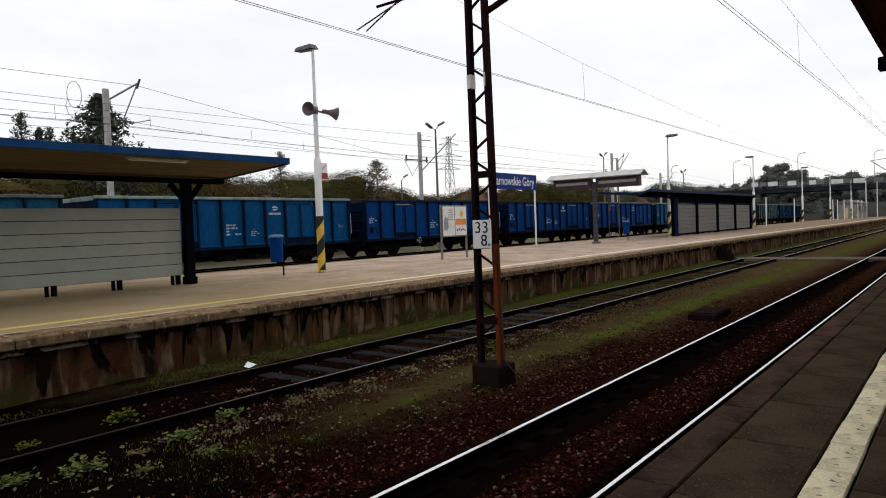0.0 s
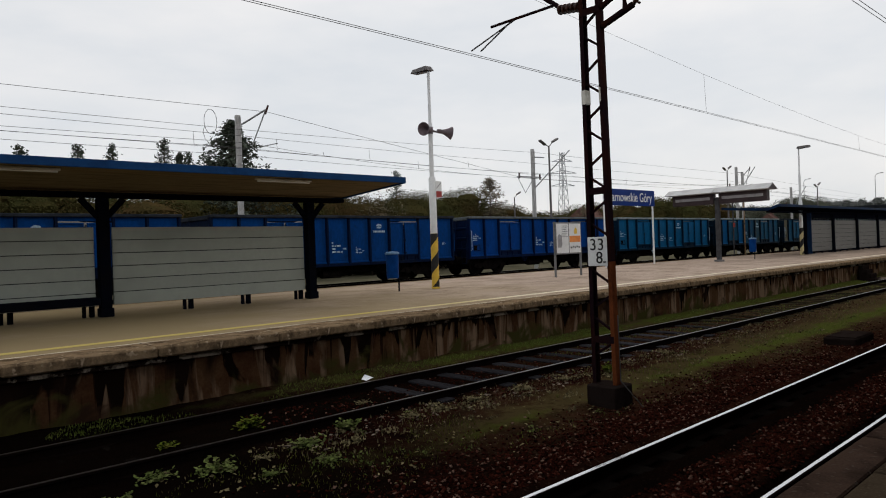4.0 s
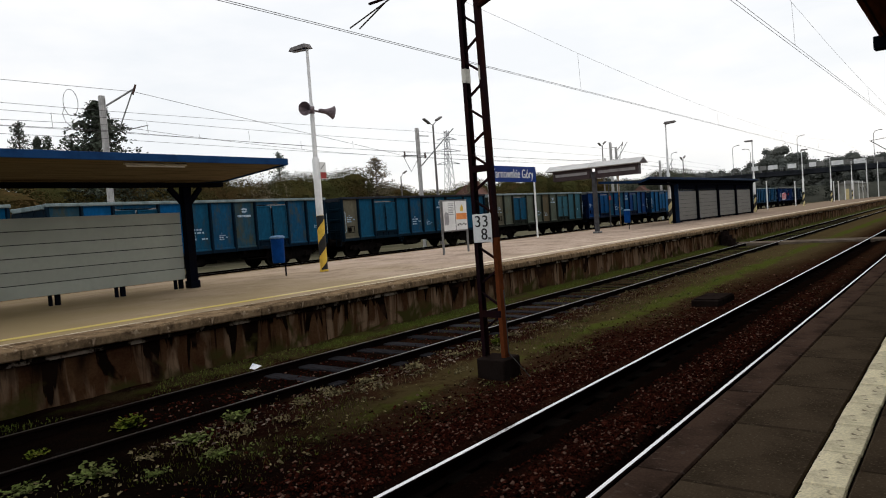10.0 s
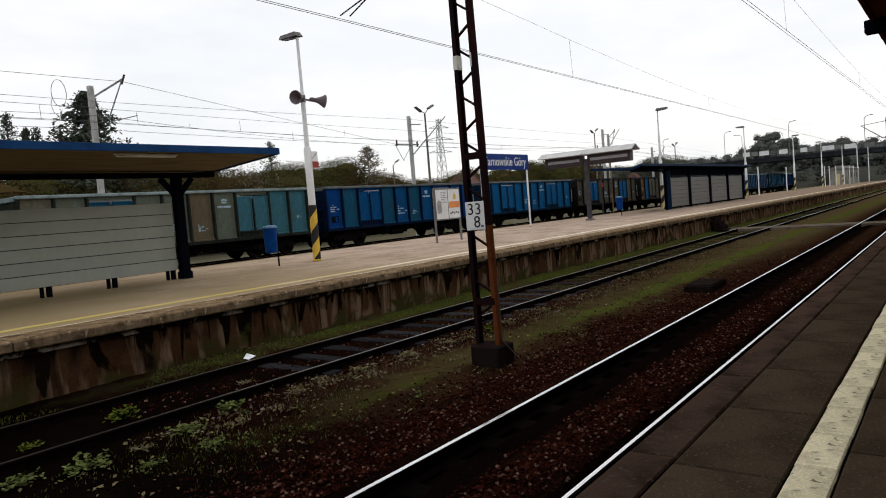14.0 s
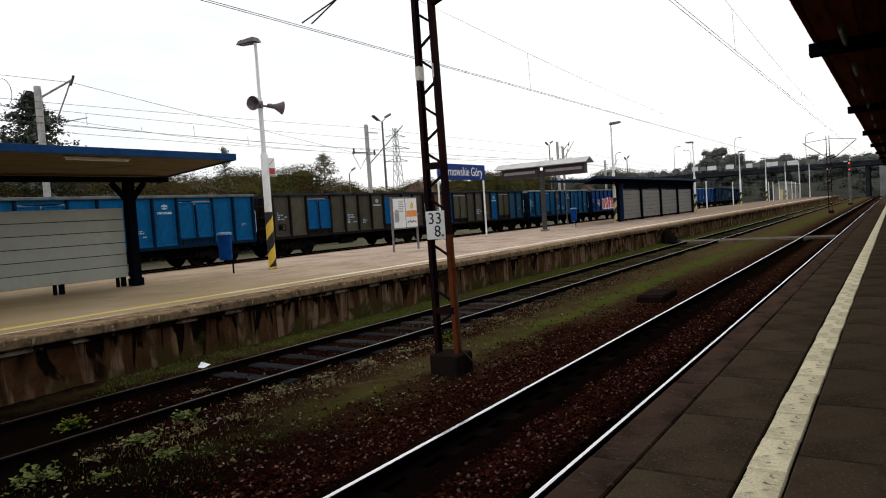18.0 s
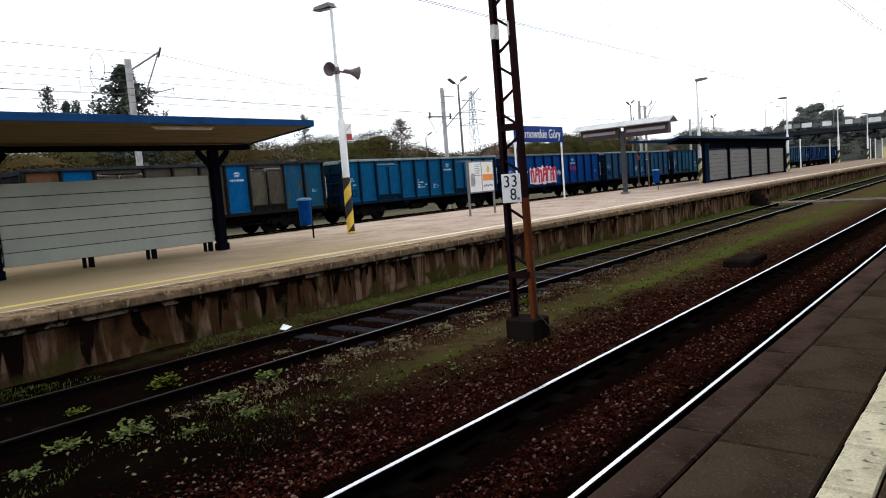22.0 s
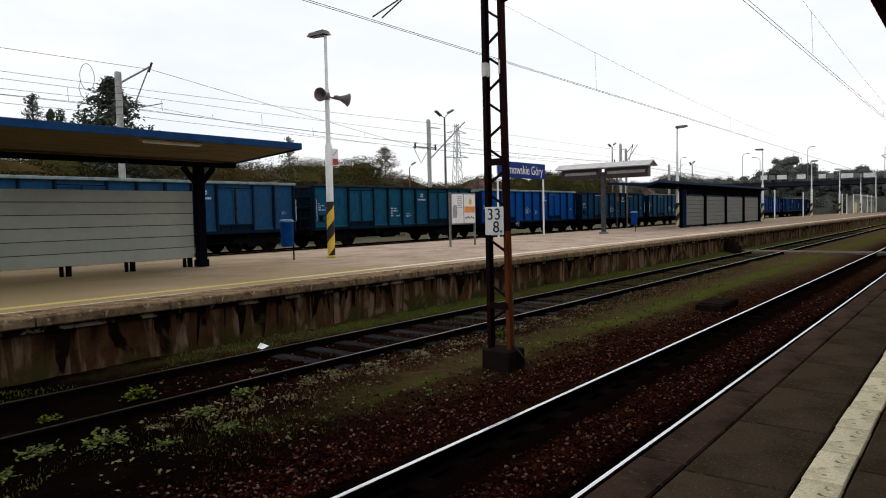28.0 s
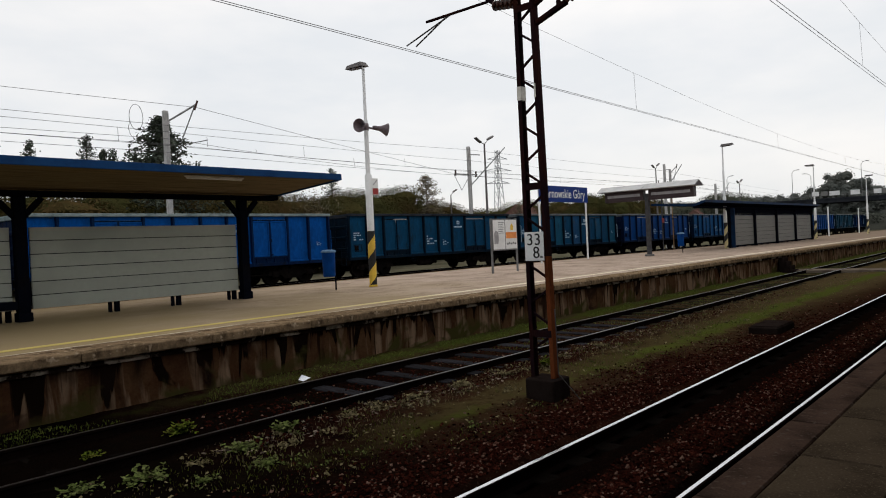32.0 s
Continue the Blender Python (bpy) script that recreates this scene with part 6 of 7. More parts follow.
build_yard_lamp(46.9, 36.0, 10.1, True, "tall double yard lamp on a dark pole")
build_yard_lamp(94.0, 42.0, 11.0, True, "tall double yard lamp")
build_yard_lamp(118.0, 38.5, 9.3, True, "distant double yard lamp")
build_yard_lamp(68.0, 58.0, 8.0, False, "small curved street lamp behind the yard")

s = thing("yard_wires", pose(0, 0, 0), "several thin overhead wires above the goods yard", "overhead wire", "", "structure")
SPANS = ((-45, 28.6), (15.1, 28.6), (38.5, 30.8), (69.2, 30.4), (123, 34.0), (200, 60.0))
for drop, heights in ((0.05, (7.25, 7.20, 8.05, 8.0, 7.6, 7.4)), (0.05, (7.10, 6.92, 7.28, 7.2, 7.0, 7.0)), (0.10, (6.30, 6.38, 6.58, 6.7, 6.5, 6.5)), (0.02, (6.36, 6.33, 6.50, 6.6, 6.4, 6.4)),
                      (0.04, (6.02, 6.04, 6.20, 6.2, 6.1, 6.1)), (0.25, (6.60, 6.62, 6.22, 6.9, 6.7, 6.7))):
    pts = []
    for (xa, ya), (xb, yb), za, zb in zip(SPANS, SPANS[1:], heights, heights[1:]):
        pts += sag((xa, ya, za), (xb, yb, zb), drop, 8)[:-1]
    part("wire", Geo().line(pts, 0.009, 4), M["wire"], s)
part("messenger_wire", Geo().line(sag((-45, 28.8, 8.0), (16.45, 28.8, 8.18), 0.2, 10), 0.010, 4), M["wire"], s)
part("crossing_wire", Geo().line(sag((16.45, 28.8, 8.18), (36.8, 30.8, 6.25), 0.02), 0.011, 4), M["wire"], s)
for x, ya, z0, z1 in ((12.85, 28.6, 6.36, 6.95), (16.9, 28.7, 6.42, 6.9), (19.6, 28.9, 6.40, 6.55), (22.7, 29.2, 6.4, 6.9), (26.5, 29.6, 6.1, 6.6), (31.0, 30.0, 6.5, 6.9), (50.0, 30.6, 6.1, 6.7)):
    part("dropper", Geo().rod((x, ya, z0), (x, ya + 0.05, z1), 0.008, 4), M["wire"], s)
g = Geo()
for i in range(24):
    a, b = 2 * math.pi * i / 24, 2 * math.pi * (i + 1) / 24
    g.rod((13.62 + 0.29 * math.cos(a), 28.6, 7.42 + 0.53 * math.sin(a)), (13.62 + 0.29 * math.cos(b), 28.6, 7.42 + 0.53 * math.sin(b)), 0.012, 4)
g.line([(13.36, 28.6, 7.25), (13.27, 28.6, 6.95), (13.35, 28.6, 6.65), (13.6, 28.6, 6.42), (14.0, 28.6, 6.36)], 0.012, 4)
part("wire_coil", g, M["wire"], s, "coil of spare wire hanging on the line")


def build_pylon():
    s = thing("power_pylon", pose(162, 120, -1), "distant lattice power pylon", "pylon")
    H = 28.6
    w = lambda z: 1.35 * (1 - z / H) ** 1.3 + 0.45  # noqa: E731
    zs = [H * (1 - (1 - i / 11) ** 1.15) for i in range(12)]
    for sx in (-1, 1):
        for sy in (-1, 1):
            part("leg", Geo().line([(sx * w(z), sy * w(z), z) for z in zs], 0.08, 5), M["pylon_grey"], s)
    g = Geo()
    for a, b in zip(zs, zs[1:]):
        for sy in (-1, 1):
            g.rod((-w(a), sy * w(a), a), (w(b), sy * w(b), b), 0.045, 4).rod((w(a), sy * w(a), a), (-w(b), sy * w(b), b), 0.045, 4)
            g.rod((sy * w(a), -w(a), a), (sy * w(b), w(b), b), 0.045, 4)
    part("bracing", g, M["pylon_grey"], s)
    for z, l in ((19.0, 3.0), (22.6, 3.6), (26.0, 2.6)):
        part("cross_arm", Geo().bar((-l, l * 0.6, z), (0, 0, z + 0.9), 0.16, 0.14).bar((l, -l * 0.6, z), (0, 0, z + 0.9), 0.16, 0.14).bar((-l, l * 0.6, z), (l, -l * 0.6, z), 0.14, 0.14), M["pylon_grey"], s)


build_pylon()


# ---------------------------------------------------------------- the end of the station: kiosk, signal, bridge
def build_kiosk():
    s = thing("platform_hut", pose(160.5, 19.0, Z_FAR), "small beige hut at the end of the far platform", "hut")
    part("wall", Geo().box(-9.5, 9.5, -1.6, 1.4, 0, 2.9, 0.03), M["beige"], s)
    part("roof", Geo().prism([(-2.0, 2.91), (1.8, 2.91), (-0.1, 3.55)], -9.9, 9.9, "x"), M["hazy_wall"], s, "grey pitched roof")
    for x in (-7.4, -3.6, 0.2, 4.6):
        w = part("window", Geo().box(x, x + 1.0, -1.64, -1.605, 1.1, 2.3, 0.01), M["window_dark"], s)
        part("frame", Geo().box(x - 0.08, x + 1.08, -1.66, -1.645, 2.3, 2.4), M["white_paint"], w)
    part("door", Geo().box(-9.55, -9.505, -0.4, 0.3, 0, 2.0), M["pale_yellow"], s, "faded yellow door")
    for x, y in ((131.0, 18.3), (136.0, 18.3), (140.5, 17.9), (146.0, 17.3), (151.0, 17.0), (156.0, 16.9), (163.0, 16.8), (89.5, 19.5), (106.6, 19.6)):
        p = thing("white_post", pose(x, y, Z_FAR), "slim white post on the far platform", "post", "slim white posts")
        part("shaft", Geo().rod((0, 0, 0), (0, 0, 3.3), 0.07, 8), M["white_paint"], p)
        part("cap", Geo().box(-0.12, 0.12, -0.12, 0.12, 3.3, 3.36), M["white_paint"], p)


build_kiosk()


def build_twin_posts():
    s = thing("twin_post_stand", pose(48.4, 20.9, Z_FAR), "two slim weathered steel posts at the platform's back edge", "post")
    for x, h, m in ((-0.85, 4.6, "post_grey"), (0.95, 4.1, "rust_post")):
        p = part("post", Geo().rod((x, 0, 0), (x, 0, h), 0.045, 8), M[m], s)
        part("collar", Geo().rod((x, 0, 2.2), (x, 0, 2.32), 0.06, 8), M["post_grey"], p)
    part("plate", Geo().box(-1.0, -0.7, -0.075, -0.05, 2.0, 2.3, 0.006), M["red_paint"], s, "small faded red plate")


build_twin_posts()


def build_signal(x, y, h, label):
    s = thing("railway_signal", pose(x, y, -0.74), label, "railway signal")
    part("footing", Geo().box(-0.3, 0.3, -0.3, 0.3, 0, 0.25, 0.02), M["dark_concrete"], s)
    part("mast", Geo().rod((0, 0, 0.25), (0, 0, h), 0.08, 10), M["lamp_grey"], s)
    head = part("signal_head", Geo().box(-0.12, 0.12, -0.22, 0.22, h - 1.6, h, 0.03), M["black_paint"], s, "black signal head")
    for z, m in ((h - 0.35, "red_light"), (h - 0.8, "window_dark"), (h - 1.25, "red_light")):
        part("lens", Geo().rod((-0.14, 0, z), (-0.121, 0, z), 0.085, 12), M[m], head, "red lit lens" if m == "red_light" else "dark unlit lens")
    part("ladder", Geo().rod((0.2, -0.15, 0.3), (0.2, -0.15, h - 1.6), 0.02, 5).rod((0.2, 0.15, 0.3), (0.2, 0.15, h - 1.6), 0.02, 5), M["grey_metal"], s)


for x, y in ((166.0, 17.2), (187.0, 17.2)):
    p = thing("tall_white_post", pose(x, y, Z_FAR - 0.02 if x < 172 else -0.86), "tall slim white post before the bridge", "post", "tall white posts before the bridge")
    part("shaft", Geo().rod((0, 0, 0), (0, 0, 7.7 if x < 172 else 9.0), 0.11, 8, 0.08), M["white_paint"], p)
    part("cap", Geo().box(-0.5, 0.12, -0.12, 0.12, 7.701 if x < 172 else 9.001, 7.8 if x < 172 else 9.1), M["lamp_grey"], p)
build_signal(115.0, 5.5, 6.3, "tall railway signal showing red")


def build_bridge():
    s = thing("road_bridge", pose(200, 0, -1.0), "long dark road bridge across the tracks", "bridge")
    part("deck", Geo().prism([(-30, 7.6), (120, 8.7), (120, 9.52), (-30, 8.62)], -5, 5, "x"), M["bridge"], s, "dark concrete deck")
    for x in (-5.2, 5.0):
        part("parapet", Geo().prism([(-30, 8.5), (120, 9.4), (120, 9.72), (-30, 8.82)], x, x + 0.2, "x"), M["bridge"], s)
        part("railing", Geo().line([(x + 0.1, -30, 9.85), (x + 0.1, 120, 10.75)], 0.04, 4), M["grey_metal"], s)
        for i in range(60):
            part("railing_post", Geo().box(x + 0.06, x + 0.14, -29 + 2.5 * i, -28.9 + 2.5 * i, 8.8 + 0.015 * i, 9.85 + 0.015 * i), M["grey_metal"], s)
    # panels fixed to the railing on the near side
    for y, wide, white in ((45.1, 1.6, 1), (43.1, 1.5, 0), (40.8, 2.3, 1), (36.3, 2.0, 1), (31.6, 1.6, 1), (29.8, 1.6, 0), (26.2, 2.6, 1), (23.9, 1.8, 0), (21.5, 2.5, 1), (17.5, 2.0, 0)):
        z = 9.49 + 0.022 * y
        part("railing_panel", Geo().box(-5.32, -5.24, y - wide / 2, y + wide / 2, z - 0.55, z + 0.55, 0.02), M["panel_white" if white else "hazy_wall"], s, "white panel fixed to the railing" if white else "grey panel fixed to the railing")
    for y in (5.6, 60.0, 84.0):
        for x in (-3.6, -1.2, 1.2, 3.6):
            part("pier", Geo().rod((x, y, 0), (x, y, 7.59 + 0.0073 * (y + 30)), 0.5, 12), M["bridge"], s, "round dark pier")
    part("abutment", Geo().box(-6, 6, -40, 3.2, 0, 7.52), M["hazy_wall"], s, "pale concrete abutment")
    for y, w, h in ((2.0, -1, 8.6), (19.3, -1, 8.6), (36.5, -1, 9.4), (48.2, 1, 7.4), (52.8, -1, 8.6), (70.0, -1, 8.6)):
        p = thing("bridge_lamp", pose(204, y, 7.79 + 0.006 * y), "tall curved lamp on the bridge", "street lamp", "lamps on the bridge")
        part("pole", Geo().line([(0, 0, 0), (0, 0, h - 0.8), (-0.2, 0.4 * w, h - 0.2), (-0.4, 1.3 * w, h)], 0.07, 6), M["grey_metal"], p)
        part("lamp_head", Geo().box(-0.55, -0.25, 1.6 * w - 0.35, 1.6 * w + 0.35, h - 0.1, h + 0.08, 0.04), M["grey_metal"], p)


build_bridge()


def build_house(x, y, z, w, d, h, turn, label):
    s = thing("house", pose(x, y, z, 0, 0, turn), label, "house", "houses behind the trees")
    part("wall", Geo().box(-w, w, -d, d, 0, h), M["render_wall"], s)
    part("roof", Geo().prism([(-d - 0.5, h - 0.2), (d + 0.5, h - 0.2), (0, h + d * 0.85)], -w - 0.4, w + 0.4, "x"), M["tile_red"], s, "dull red tiled roof")
    part("chimney", Geo().box(w * 0.3, w * 0.3 + 0.6, -0.3, 0.3, h + d * 0.5, h + d * 0.85 + 0.9), M["tile_red"], s)
    for i in range(3):
        xx = -w * 0.7 + i * w * 0.6
        q = part("window", Geo().box(xx, xx + 1.1, -d - 0.05, -d - 0.005, h * 0.45, h * 0.75), M["window_dark"], s)
        part("sill", Geo().box(xx - 0.1, xx + 1.2, -d - 0.15, -d - 0.051, h * 0.42, h * 0.45), M["white_paint"], q)


build_house(99, 68, -1, 5.5, 4.5, 4.5, 20, "distant house with a dull red roof")
build_house(140, 78, -1, 6, 4.5, 4.2, -10, "distant house with a dull red roof")
build_house(160, 62, -1, 6, 4.5, 3.6, 15, "low distant house with a dull red roof")


# ---------------------------------------------------------------- trees
def leaves(points, size, seed, normals=None):
    """Small leaf clumps: a bent quad at each point, lying roughly across its normal where one is given."""
    r = np.random.default_rng(seed)
    n = len(points)
    p = np.asarray(points)
    if normals is None:
        a = r.normal(size=(n, 3))
        a /= np.linalg.norm(a, axis=1)[:, None]
        b = np.cross(a, r.normal(size=(n, 3)))
    else:
        up = np.asarray(normals) + r.normal(size=(n, 3)) * 0.26
        a = np.cross(up, r.normal(size=(n, 3)))
        a /= np.linalg.norm(a, axis=1)[:, None]
        b = np.cross(up, a)
    b /= np.linalg.norm(b, axis=1)[:, None]
    s = size * r.uniform(0.5, 1.4, (n, 1))
    c = np.cross(a, b) * s * 0.25
    v = np.stack([p - a * s, p + b * s * 0.6 + c, p + a * s, p - b * s * 0.6 + c], 1).reshape(-1, 3)
    g = Geo()
    g.v = v.tolist()
    g.f = [(4 * i, 4 * i + 1, 4 * i + 2, 4 * i + 3) for i in range(n)]
    return g


def bulk(geo, x, y, z, w, seed, squash=0.85):
    """The dense inside of a clump of leaves: a small lumpy body that the leaves cover."""
    rows, cols = 5, 8
    v = []
    for i in range(rows + 1):
        a = math.pi * i / rows
        for j in range(cols):
            b = 2 * math.pi * (j + 0.5 * (i % 2)) / cols
            d = Vector((math.sin(a) * math.cos(b), math.sin(a) * math.sin(b), math.cos(a)))
            q = w * (1 + 0.25 * noise.noise(d * 2.1 + Vector((seed, 0, 0))))
            v.append((x + d.x * q, y + d.y * q, max(0.0, z + d.z * q * squash)))
    return geo.add(v, [(i * cols + j, i * cols + (j + 1) % cols, (i + 1) * cols + (j + 1) % cols, (i + 1) * cols + j) for i in range(rows) for j in range(cols)])


def crown_points(r, n, height, width, base):
    """Points in a lumpy crown of several overlapping masses, and the way that each faces."""
    out, way = [], []
    lumps = [(r.normal(0, width * 0.33), r.normal(0, width * 0.33), base + (height - base) * r.uniform(0.15, 0.85), r.uniform(0.20, 0.38) * width) for _ in range(15)]
    lumps.append((0, 0, height - 0.25 * width, 0.3 * width))
    for _ in range(n):
        x, y, z, w = lumps[r.integers(len(lumps))]
        d = r.normal(size=3)
        d /= np.linalg.norm(d)
        q = d * w * (r.uniform(0.74, 1.03) if r.uniform() < 0.96 else r.uniform(1.0, 1.12))
        out.append((x + q[0], y + q[1], max(base * 0.5, z + q[2] * 0.85)))
        way.append((d[0], d[1], d[2] + 0.35))
    return out, way, lumps


def broadleaf(key, seed, height, width, n, size, inner=0.60):
    r = np.random.default_rng(seed)
    base = height * 0.12
    points, ways, lumps = crown_points(r, n, height, width, base)
    crown = leaves(points, size, seed, ways)
    for i, (x, y, z, w) in enumerate(lumps if inner else ()):
        bulk(crown, x, y, max(z, base), w * inner, seed + i * 3.7)
    MESH[key + "_crown"] = crown.mesh(key, False, False)
    g = Geo().rod((0, 0, 0), (0.1, 0, height * 0.35), 0.04 * height * 0.5, 8, 0.02 * height * 0.5).rod((0.1, 0, height * 0.35), (0, 0.1, height * 0.8), 0.01 * height, 6, 0.03)
    for i in range(7):
        a, z = r.uniform(0, 6.28), height * r.uniform(0.25, 0.6)
        g.rod((0, 0, z), (math.cos(a) * width * 0.36, math.sin(a) * width * 0.36, z + height * 0.2), 0.07, 6, 0.02)
    MESH[key + "_trunk"] = g.mesh(key + "_trunk")


def conifer(key, seed, height, width, n, size, sparse, taper=1.0):
    r = np.random.default_rng(seed)
    g = Geo().rod((0, 0, 0), (0, 0, height * 0.98), 0.022 * height, 8, 0.02)
    pts = []
    layers = 34
    for i in range(layers):
        f = i / layers
        z = height * (0.10 + 0.88 * f)
        for b in range(6):
            w = width * 0.5 * (1 - f) ** taper * (r.uniform(0.45, 1.12) if sparse else r.uniform(0.6, 1.15))
            a = r.uniform(0, 6.28)
            tip = Vector((math.cos(a) * w, math.sin(a) * w, z + (0.10 if sparse else 0.02) * w * r.uniform(-1, 2.5) + 0.1))
            g.rod((0, 0, z), tip, 0.03, 5, 0.01)
            for q in range(int(n / (layers * 6))):
                u = 0.2 + 0.85 * r.uniform() ** 0.55 if sparse else r.uniform(0.05, 1.05)
                p = Vector((0, 0, z)).lerp(tip, u)
                pts.append((p.x + r.normal(0, 0.13), p.y + r.normal(0, 0.13), p.z + r.normal(0, 0.10 if sparse else 0.13)))
    MESH[key + "_crown"] = leaves(pts, size, seed).mesh(key, False, False)
    MESH[key + "_trunk"] = g.mesh(key + "_trunk")


for i in range(4):
    broadleaf("broad%d" % i, 20 + i, 8.6, 7.4, 40000, 0.088)
conifer("spruce", 7, 11.7, 13.5, 14000, 0.10, False)
conifer("larch", 9, 8.9, 9.6, 6200, 0.075, True, 0.75)
broadleaf("birch", 31, 6.9, 4.2, 2600, 0.075, 0.0)
conifer("thin_top", 13, 10.4, 8.6, 2300, 0.085, True)


def tree(kind, x, y, z, sx, sz, material, label, turn=0.0):
    t = thing("tree", pose(x, y, z, 0, 0, turn), label, "tree", "trees behind the goods yard")
    m = Matrix.Diagonal((sx, sx, sz, 1))
    part("trunk", MESH[kind + "_trunk"], M["bark"], t, "", m)
    part("crown", MESH[kind + "_crown"], M[material], t, "", m)
    return t


r = random.Random(11)
tree("spruce", 22.4, 44.0, -0.6, 1.28, 0.985, "needle", "tall dark spruce behind the goods yard", 20)
for x, top, turn in ((14.4, 9.5, 0), (16.6, 9.7, 70), (20.16, 10.35, 140), (21.9, 9.5, 200), (40.1, 8.8, 260), (11.0, 9.2, 310)):
    tree("thin_top", x, 50 if x < 39 else 48, -0.6, 1.0, (top + 0.6) / 10.4, "needle" if x < 39 else "hazy_needle", "slim dark conifer with a thin ragged top" if x < 39 else "slim conifer paled by painted haze, with a thin ragged top", turn)
tree("larch", 52.5, 48.0, -0.6, 1.0, 1.045, "larch", "slender larch with thin brownish foliage", 0)
tree("spruce", 19.6, 46.0, -0.6, 0.55, 0.80, "needle", "small ragged spruce beside the tall one", 110)
tree("spruce", 35.2, 50, -0.6, 0.6, 0.70, "needle", "small dark spruce among bushes", 40)
for x, y, sc, sz in ((108, 60, 0.9, 1.16), (114, 62, 1.1, 1.12), (121, 63, 1.2, 1.06), (129, 64, 1.2, 1.10), (138, 66, 1.2, 1.02)):
    tree("broad%d" % (x % 4), x, y, -1.0, sc, sz, "leaf_mid" if x % 2 else "leaf_dark", "dull green tree beyond the goods yard", x * 50.0)
tree("thin_top", 86.0, 60.0, -1.0, 1.1, 0.80, "larch", "slender tree with a ragged brown top", 30)
tree("birch", 32.9, 42.5, -0.6, 1.0, 1.0, "larch", "small birch with sparse pale brown leaves", 0)
tree("broad1", 62.5, 60.0, -0.6, 0.62, 0.78, "leaf_yellow", "small tree with yellowing leaves", 0)
for i in range(34):
    f = i / 33
    x = -12 + 66 * f + r.uniform(-1, 1)
    y = 44 + r.uniform(0, 9) + max(0, x - 38) * 0.35
    h = r.uniform(0.80, 0.94) * (0.84 + 0.10 * math.exp(-((x - 43) / 5.0) ** 2))
    tree("broad%d" % (i % 4), x, y, -0.6, r.uniform(0.75, 1.0), h, ("leaf_dark", "leaf_mid", "leaf_dark")[i % 3], "dense dark green tree in the row behind the yard" if i % 3 != 1 else "bushy tree with brownish autumn leaves", r.uniform(0, 360))
for i in range(16):
    x = 66 + 7.5 * i + r.uniform(-2, 2)
    y = 66 + 0.16 * (x - 66) + r.uniform(-4, 6)
    tree("broad%d" % (i % 4), x, y, -1.0, r.uniform(0.8, 1.2), r.uniform(0.72, 0.95) + 0.42 * math.exp(-((x - 135) / 26) ** 2), ("leaf_dark", "leaf_mid")[i % 2], "dark tree in the distance beyond the yard", r.uniform(0, 360))
for i in range(20):
    y = 58 + 2.9 * i + r.uniform(-1.5, 1.5)
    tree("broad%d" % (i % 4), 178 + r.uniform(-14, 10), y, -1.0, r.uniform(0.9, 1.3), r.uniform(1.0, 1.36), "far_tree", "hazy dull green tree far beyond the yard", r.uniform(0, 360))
# far woods behind the bridge
rr = np.random.default_rng(3)
pts, ways, bodies = [], [], []
for i in range(270):
    y = rr.uniform(-30, 130)
    x = rr.uniform(245, 300)
    hgt = 12.4 + 7.4 * math.exp(-((y - 53.4) / 4.0) ** 4) + 2.2 * math.exp(-((y - 34) / 14) ** 2) + rr.uniform(-2.4, 1.5)
    lumps = [(rr.normal(0, 2.0), rr.normal(0, 2.0), hgt * rr.uniform(0.2, 0.86), rr.uniform(1.3, 2.8)) for _ in range(14)]
    bodies += [(x + a, y + b, c, w * 0.68, i * 1.3) for a, b, c, w in lumps]
    for _ in range(1000):
        a, b, c, w = lumps[rr.integers(14)]
        d = rr.normal(size=3)
        d /= np.linalg.norm(d)
        w *= rr.uniform(0.70, 1.10)
        pts.append((x + a + d[0] * w, y + b + d[1] * w, max(0, c + d[2] * w * 0.85)))
        ways.append((d[0], d[1], d[2] + 0.4))
woods = leaves(pts, 0.32, 4, ways)
for q in bodies:
    bulk(woods, *q)
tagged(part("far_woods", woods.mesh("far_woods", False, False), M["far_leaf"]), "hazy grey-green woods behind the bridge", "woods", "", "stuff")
v, nx, ny = [], 14, 70
for i in range(nx):
    for j in range(ny):
        x, y = 208 + 3.2 * i, -4 + 2.2 * j
        v.append((x, y, -1.02 + 5.2 * min(1, i / 9.0) ** 0.8 * (1 + 0.25 * noise.noise(Vector((x * 0.1, y * 0.08, 2)))) + 0.5 * noise.noise(Vector((x * 0.4, y * 0.4, 4)))))
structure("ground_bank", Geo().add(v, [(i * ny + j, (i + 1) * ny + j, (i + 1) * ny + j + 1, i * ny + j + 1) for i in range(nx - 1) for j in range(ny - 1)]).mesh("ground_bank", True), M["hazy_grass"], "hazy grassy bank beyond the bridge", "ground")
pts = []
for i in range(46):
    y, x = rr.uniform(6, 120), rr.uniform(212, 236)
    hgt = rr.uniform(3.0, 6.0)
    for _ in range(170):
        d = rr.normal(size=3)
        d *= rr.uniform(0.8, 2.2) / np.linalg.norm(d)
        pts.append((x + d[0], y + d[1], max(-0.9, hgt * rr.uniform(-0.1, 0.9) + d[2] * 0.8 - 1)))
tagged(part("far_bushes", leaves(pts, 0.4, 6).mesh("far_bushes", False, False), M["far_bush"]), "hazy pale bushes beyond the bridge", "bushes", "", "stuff")


